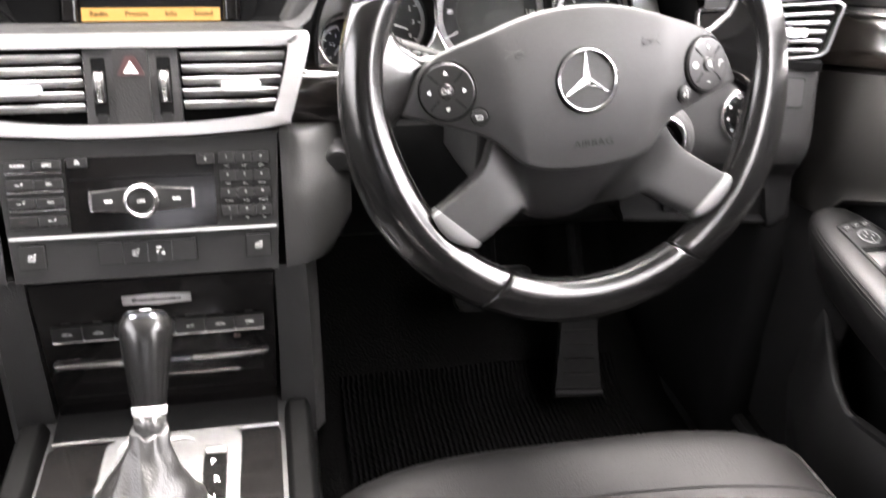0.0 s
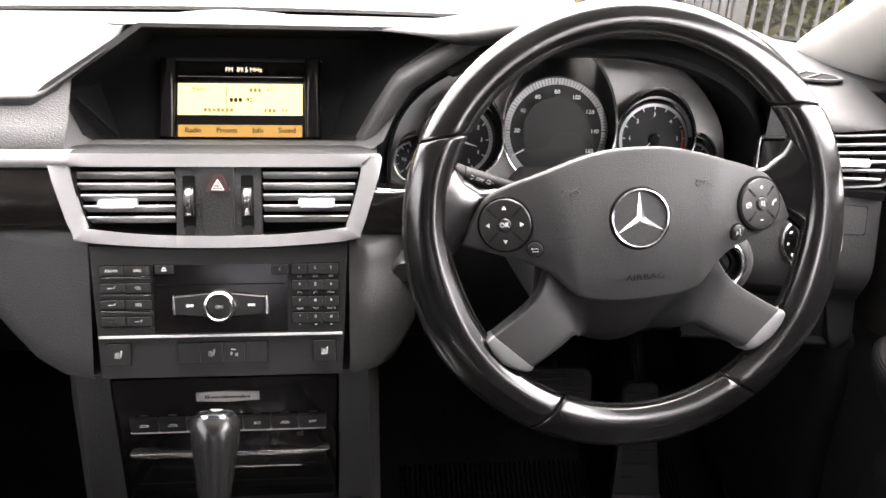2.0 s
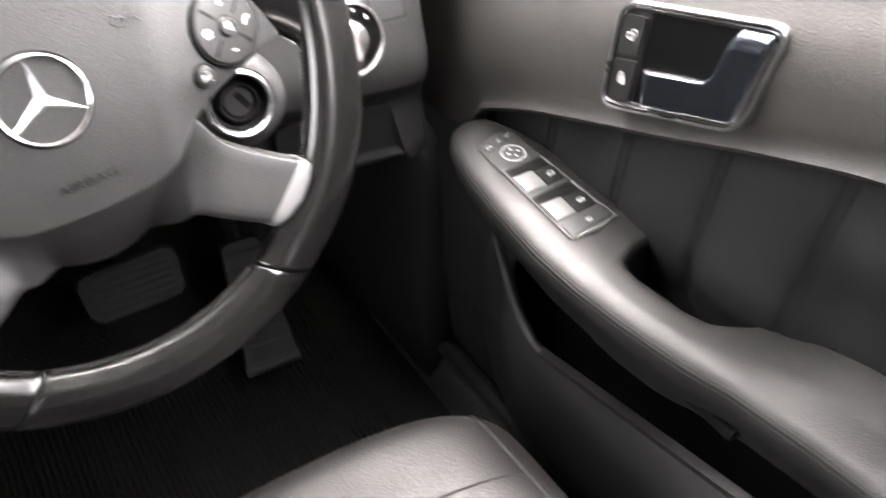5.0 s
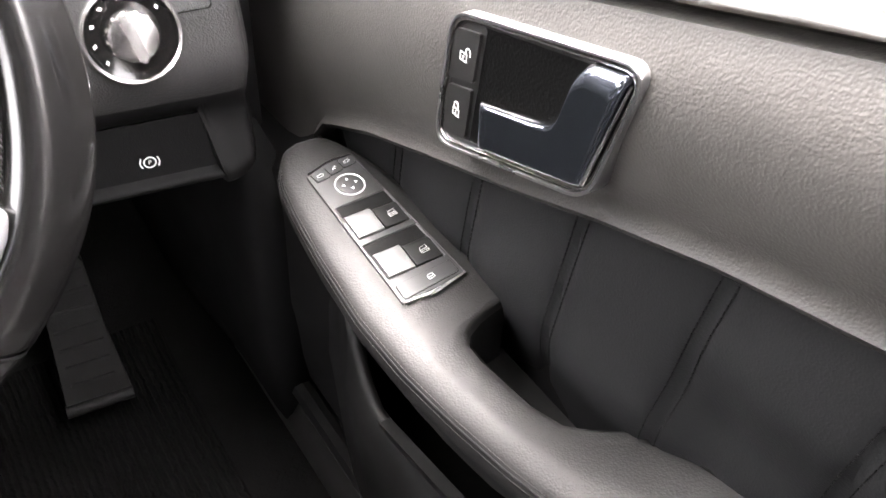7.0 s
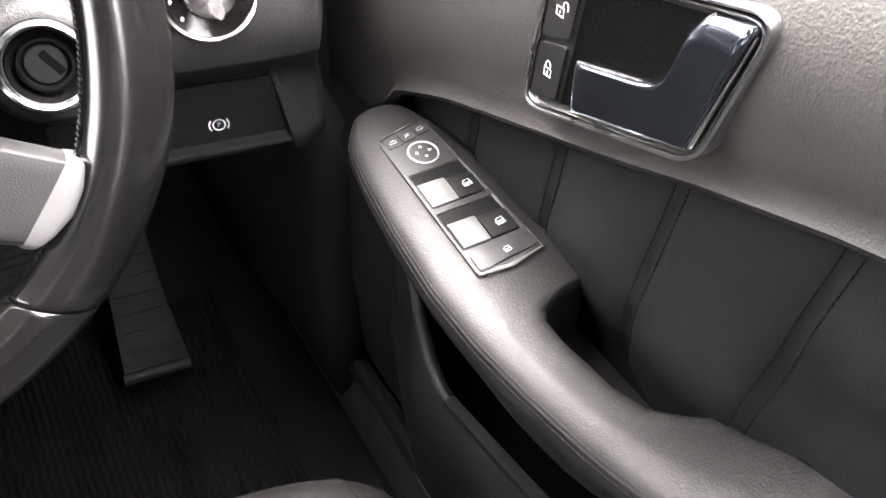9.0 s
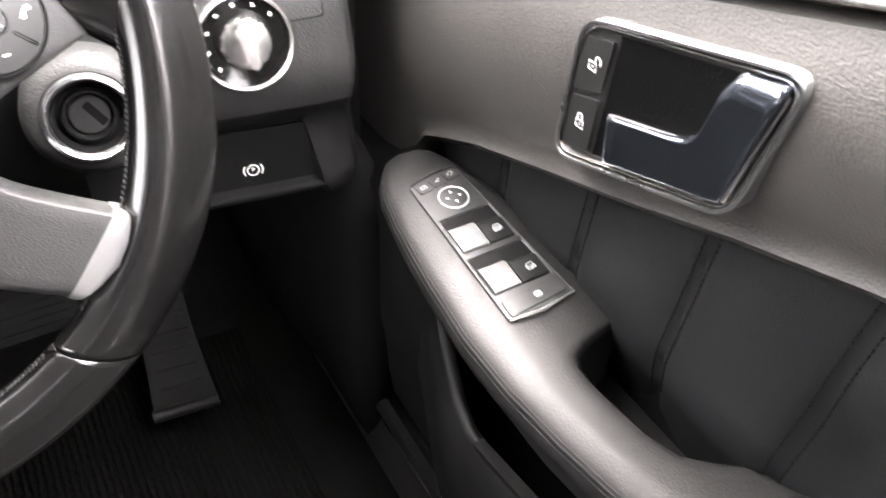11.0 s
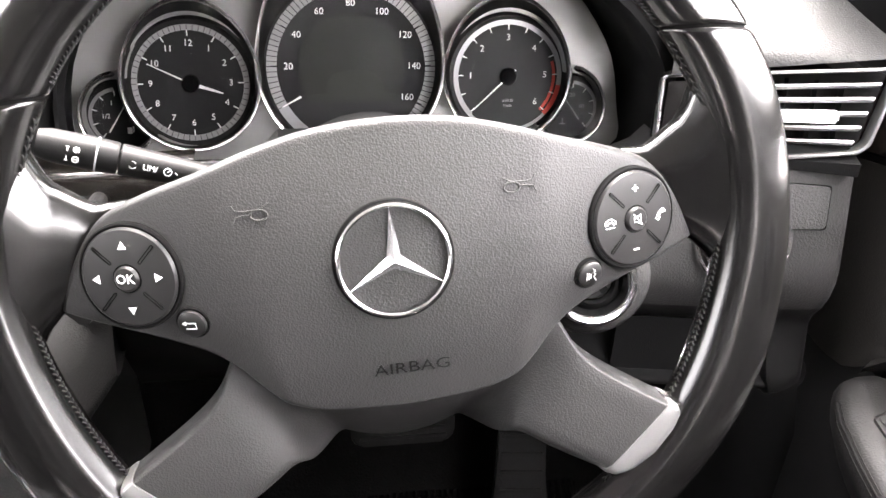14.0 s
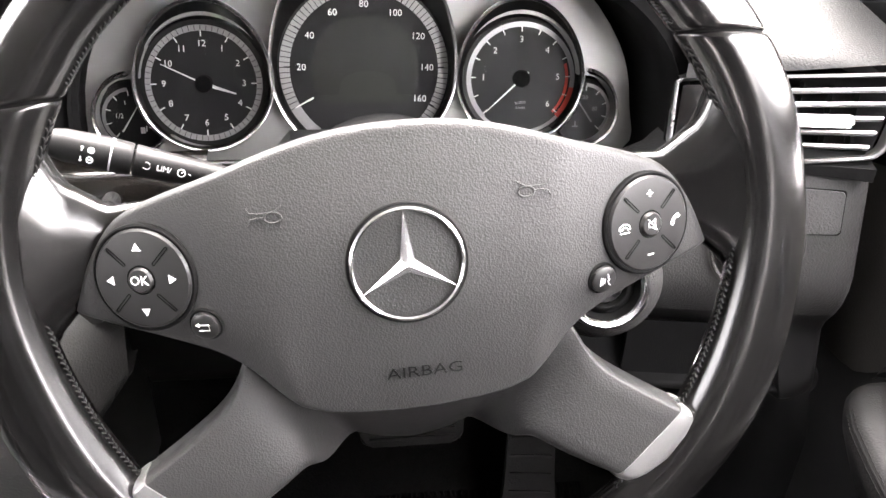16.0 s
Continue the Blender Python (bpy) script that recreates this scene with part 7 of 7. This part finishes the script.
for i, icon in enumerate((FOLD, ARROWED, FOLD)):
    KM = AM @ pose(-0.0138 + 0.0120 * i, 0.0570 + 0.0028 * i, 0, 0, 0, 9)
    part("key_gap", slab(rounded(0.0110, 0.0094, 0.0010), 0.0004, 0.0012), DULL, sw, M=KM)
    k = part("key", slab(rounded(0.0102, 0.0086, 0.0010), 0.0006, 0.0018, 0.0005), PLATE, sw, M=KM)
    strokes(icon, KM @ Matrix.Translation((0, 0, 0.0019)), PRINT, k, 0.00017)
for yc in ROWS:
    for c, (xa, xb) in enumerate(((-0.0196, 0.0004), (0.0010, 0.0200 - 0.05 * yc))):
        # a rocker hinged at the rear: its nose stands over the finger well
        nose = 0.0005 if c == 0 else -0.0015
        prof = [(-0.0150, -0.0035), (-0.0150, 0.0006), (-0.0142, 0.0017), (-0.0080, 0.0021), (0.0000, 0.0024), (0.0042 + nose, 0.0022), (0.0058 + nose, 0.0012), (0.0052 + nose, -0.0010), (0.0030, -0.0045)]
        bm = loft([[(x, yc + y, z - g) for y, z in prof] for x, g in ((xa, 0.0006), (xa + 0.0006, 0.0), (xb - 0.0006, 0.0), (xb, 0.0006))])
        # rockers are alike; the left ones have their reflection put into the colour
        rk = part("rocker", bm, SHEEN_KEY if c == 0 else STALK, sw, "black window rocker, greyed for the light it reflects" if c == 0 else "black window rocker with a pale symbol", M=AM, sharp=50)
        if c:
            strokes([[(-0.0030, -0.0024), (-0.0030, 0.0004), (-0.0014, 0.0026), (0.0030, 0.0026), (0.0030, -0.0024), (-0.0030, -0.0024)], [(-0.0030, 0.0002), (0.0030, 0.0002)], [(-0.0030, -0.0012), (0.0030, -0.0012)]], AM @ pose((xa + xb) / 2 + 0.001, yc - 0.0055, 0.0024, 0, 0, 8), PRINT, rk, 0.00018)
part("key_gap", slab(fillet([(-0.0212, -0.0668), (0.0232, -0.0628), (0.0230, -0.0512), (-0.0206, -0.0535)], 0.002), 0.0004, 0.0012), DULL, sw, M=AM)
k = part("child_key", slab(fillet([(-0.0207, -0.0663), (0.0227, -0.0623), (0.0225, -0.0517), (-0.0201, -0.0540)], 0.002), 0.0006, 0.0018, 0.0005), PLATE, sw, "long key that locks the rear windows", M=AM)
strokes([[(-0.0022, -0.0016), (-0.0022, 0.0012), (-0.0010, 0.0022), (0.0022, 0.0020), (0.0022, -0.0014), (-0.0022, -0.0016)], [(-0.0018, 0.0), (0.0018, 0.0002)]], AM @ pose(0.004, -0.0582, 0.0019, 0, 0, 6), PRINT, k, 0.00024)

# inner handle
DM = axes((0.7225, -0.130, 0.965), (0, -1, 0), (0, 0, 1))
lever2 = thing("door_handle", (0.72, -0.13, 0.965), "chrome inner door handle in a silver-framed recess", "door handle")
ho = [(-0.0690, -0.0590), (0.0510, -0.0195), (0.0680, 0.0560), (-0.0600, 0.0250)]
hof, hif = fillet(ho, 0.015, 6), fillet(shrink(ho, (0.950, 0.905)), 0.013, 6)
LEVER = material("dark_polished_chrome", (0.18, 0.205, 0.245), 0.12, metal=0.97, wear=0.05)
hmf, hnf = fillet(shrink(ho, (0.972, 0.950)), 0.014, 6), fillet(shrink(ho, (0.960, 0.927)), 0.0135, 6)
part("frame", frame_ring(hof, hmf, -0.006, 0.0042, 0.0016), HANDLE_FRAME, lever2, "satin grey frame", M=DM)
part("frame_gap", frame_ring(hmf, hnf, -0.006, 0.0012), DULL, lever2, M=DM)
part("frame_line", frame_ring(hnf, hif, -0.006, 0.0034, 0.0010), ALU, lever2, "bright inner line of the frame", M=DM)
part("inner_frame", frame_ring(hif, [tuple(p) for p in shrink(hif, (0.955, 0.92))], -0.02, 0.0016, 0.0006), KEY, lever2, M=DM)
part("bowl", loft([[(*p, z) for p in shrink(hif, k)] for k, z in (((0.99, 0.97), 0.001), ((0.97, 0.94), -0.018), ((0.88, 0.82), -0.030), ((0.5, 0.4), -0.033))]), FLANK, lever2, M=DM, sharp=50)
lk = part("lock_panel", slab(fillet([(-0.0645, -0.0520), (-0.0405, -0.0440), (-0.0335, 0.0265), (-0.0565, 0.0205)], 0.003), -0.02, 0.0012, 0.001), KEY, lever2, "central locking buttons", M=DM)
for k, (a, b, c, d) in enumerate((((-0.0600, -0.0130), (-0.0395, -0.0070), (-0.0365, 0.0215), (-0.0560, 0.0165)), ((-0.0625, -0.0480), (-0.0425, -0.0415), (-0.0400, -0.0110), (-0.0602, -0.0170)))):
    part("button", slab(fillet([a, b, c, d], 0.002), 0.0, 0.0030, 0.0008), KEY, lk, M=DM)
    cx, cy = (a[0] + c[0]) / 2, (a[1] + c[1]) / 2
    shackle = ring_line(0.0036 if not k else 0.0, 0.0040, 0.0018, 0, 180, 8)
    strokes([[(-0.0026, -0.0022), (0.0026, -0.0022), (0.0026, 0.0020), (-0.0026, 0.0020), (-0.0026, -0.0022)], [(shackle[0][0], 0.0020)] + shackle + [(shackle[-1][0], 0.0020)], [(0.0, -0.0008), (0.0, 0.0006)]], DM @ pose(cx, cy, 0.0032, 0, 0, 0), WHITE, lk, 0.00028)
# the pull: a low bar that turns up at the rear
prof = [(-0.0320, -0.0415), (0.0440, -0.0160), (0.0600, 0.0450), (0.0590, 0.0480), (0.0400, 0.0440), (0.0340, 0.0370), (0.0250, 0.0110), (0.0190, 0.0025), (0.0110, -0.0010), (-0.0300, -0.0135), (-0.0335, -0.0160)]
rings = [[(p[0], p[1], -0.012) for p in fillet(prof, 0.004, 4)]]
cx, cy = 0.030, -0.008
for k in range(6):
    g = k / 5
    rings.append([(cx + (p[0] - cx) * (1 - 0.16 * g * g), cy + (p[1] - cy) * (1 - 0.22 * g * g), 0.0010 + 0.0042 * math.sin(g * math.pi / 2) + 0.0050 * smooth(p[1], -0.005, 0.050)) for p in fillet(prof, 0.004, 4)])
part("lever", loft(rings), LEVER, lever2, "dark polished chrome pull lever", M=DM, sharp=50)
part("bright_edge", tube([DM @ Vector((*p, 0.0020)) for p in spline([(-0.0310, -0.0150), (0.0100, -0.0030), (0.0190, 0.0010), (0.0255, 0.0100), (0.0345, 0.0360), (0.0400, 0.0430)], 4)], 0.0018, 8), ALU, lever2, "bright upper edge")
part("bright_edge", tube([DM @ Vector((*p, 0.0015)) for p in [(-0.0310, -0.0405), (0.0430, -0.0160)]], 0.0010, 8), ALU, lever2)
part("bright_edge", tube([DM @ Vector((*p, 0.0025)) for p in [(0.0445, -0.0140), (0.0590, 0.0440)]], 0.0014, 8), ALU, lever2)

# side glass
bm = sheet(lambda y, k: (0.790 - 0.17 * k ** 1.3, y - 0.10 * k, 1.03 + 0.37 * k), steps(0.30, -0.90, 10), steps(0, 1, 6))
w2 = thing("window_2", (0.79, -0.3, 1.03), "closed clear driver door window", "side window", kind="structure")
p2 = part("pane", bm, GLASS, w2)
p2.data.flip_normals()
p2.visible_shadow = False

# the black triangle between pillar and side glass that carries the mirror outside, added unseen to block sky light
for s in (-1, 1):
    part("shading_sail", loft([[(s * (0.786 - 0.17 * k ** 1.3 + d), y - 0.10 * k, 1.03 + 0.37 * k) for k in (0.0, 0.3 * g, 0.6 * g)] for y, g, d in ((0.31, 1.0, -0.004), (0.22, 0.8, -0.004), (0.10, 0.05, -0.004))], close=False), DULL, w2 if s > 0 else w3)

# ---- driver seat ----
seat = thing("driver_seat", (0.37, -0.3, 0.42), "black leather driver seat with rounded front edge", "car seat", "front seats")


def cushion(x, y):
    """Height of the cushion."""
    e = abs(x - 0.385) / 0.262
    front = 0.004 - 0.035 * e ** 3
    f = smooth(front - y, 0.0, 0.10)
    side = 1 - e ** 6
    return 0.545 + 0.134 * (f * (2 - f)) ** 0.7 * max(0.0, side) ** 0.5 + 0.012 * math.exp(-((e - 0.80) / 0.16) ** 2) * smooth(-y, 0.05, 0.3) - 0.05 * smooth(-y, 0.25, 0.6)


def seat_point(e, k):
    x = 0.385 + 0.262 * math.sin(e * math.pi / 2)
    front = 0.004 - 0.035 * abs(math.sin(e * math.pi / 2)) ** 3
    y = front - 0.58 * k ** 1.6
    return (x, y, cushion(x, y))


bm = sheet(seat_point, steps(-1, 1, 48), steps(0, 1, 40))
part("cushion", bm, SEAT, seat, sharp=70)
part("cushion_side", loft([[(0.375 + 0.250 * a, 0.004 - 0.035 * abs(a) ** 3 - 0.001, z) for a in steps(-1, 1, 30)] for z in (0.546, 0.47, 0.42)], close=False), SEAT, seat, sharp=60)
for s in (-1, 1):
    part("cushion_side", loft([[(0.375 + s * q, y, z) for q, z in ((0.2495, 0.546), (0.256, 0.49), (0.254, 0.44), (0.24, 0.40))] for y in steps(-0.031, -0.58, 8)], close=False), SEAT, seat, sharp=60)
    part("piping", tube([(0.375 + s * 0.224 - s * 0.05 * smooth(y, -0.06, -0.02), y, cushion(0.375 + s * (0.224 - 0.05 * smooth(y, -0.06, -0.02)), y) + 0.0005) for y in steps(-0.035, -0.55, 24)], 0.0018, 6), SEAT, seat)
    part("rail", box(0.04, 0.5, 0.03, 0.005, (0.375 + s * 0.19, -0.30, 0.412)), DULL, seat)
part("cross_seam", tube([(0.375 + 0.22 * a, -0.135 - 0.02 * a * a, cushion(0.375 + 0.22 * a, -0.135 - 0.02 * a * a) + 0.0002) for a in steps(-1, 1, 30)], 0.0012, 6), DULL, seat)
part("backrest", loft([[(0.375 + 0.235 * w * math.copysign(abs(math.cos(a)) ** 0.5, math.cos(a)), -0.74 - 0.26 * k + 0.075 * math.copysign(abs(math.sin(a)) ** 0.6, math.sin(a)), 0.52 + 0.62 * k) for a in (2 * math.pi * j / 24 for j in range(24))] for k, w in ((0, 0.92), (0.1, 1.0), (0.5, 1.0), (0.85, 0.92), (0.97, 0.82), (1.0, 0.7))]), SEAT, seat, sharp=60)
part("headrest", box(0.26, 0.09, 0.19, 0.04, (0.375, -1.02, 1.26), 4), SEAT, seat)
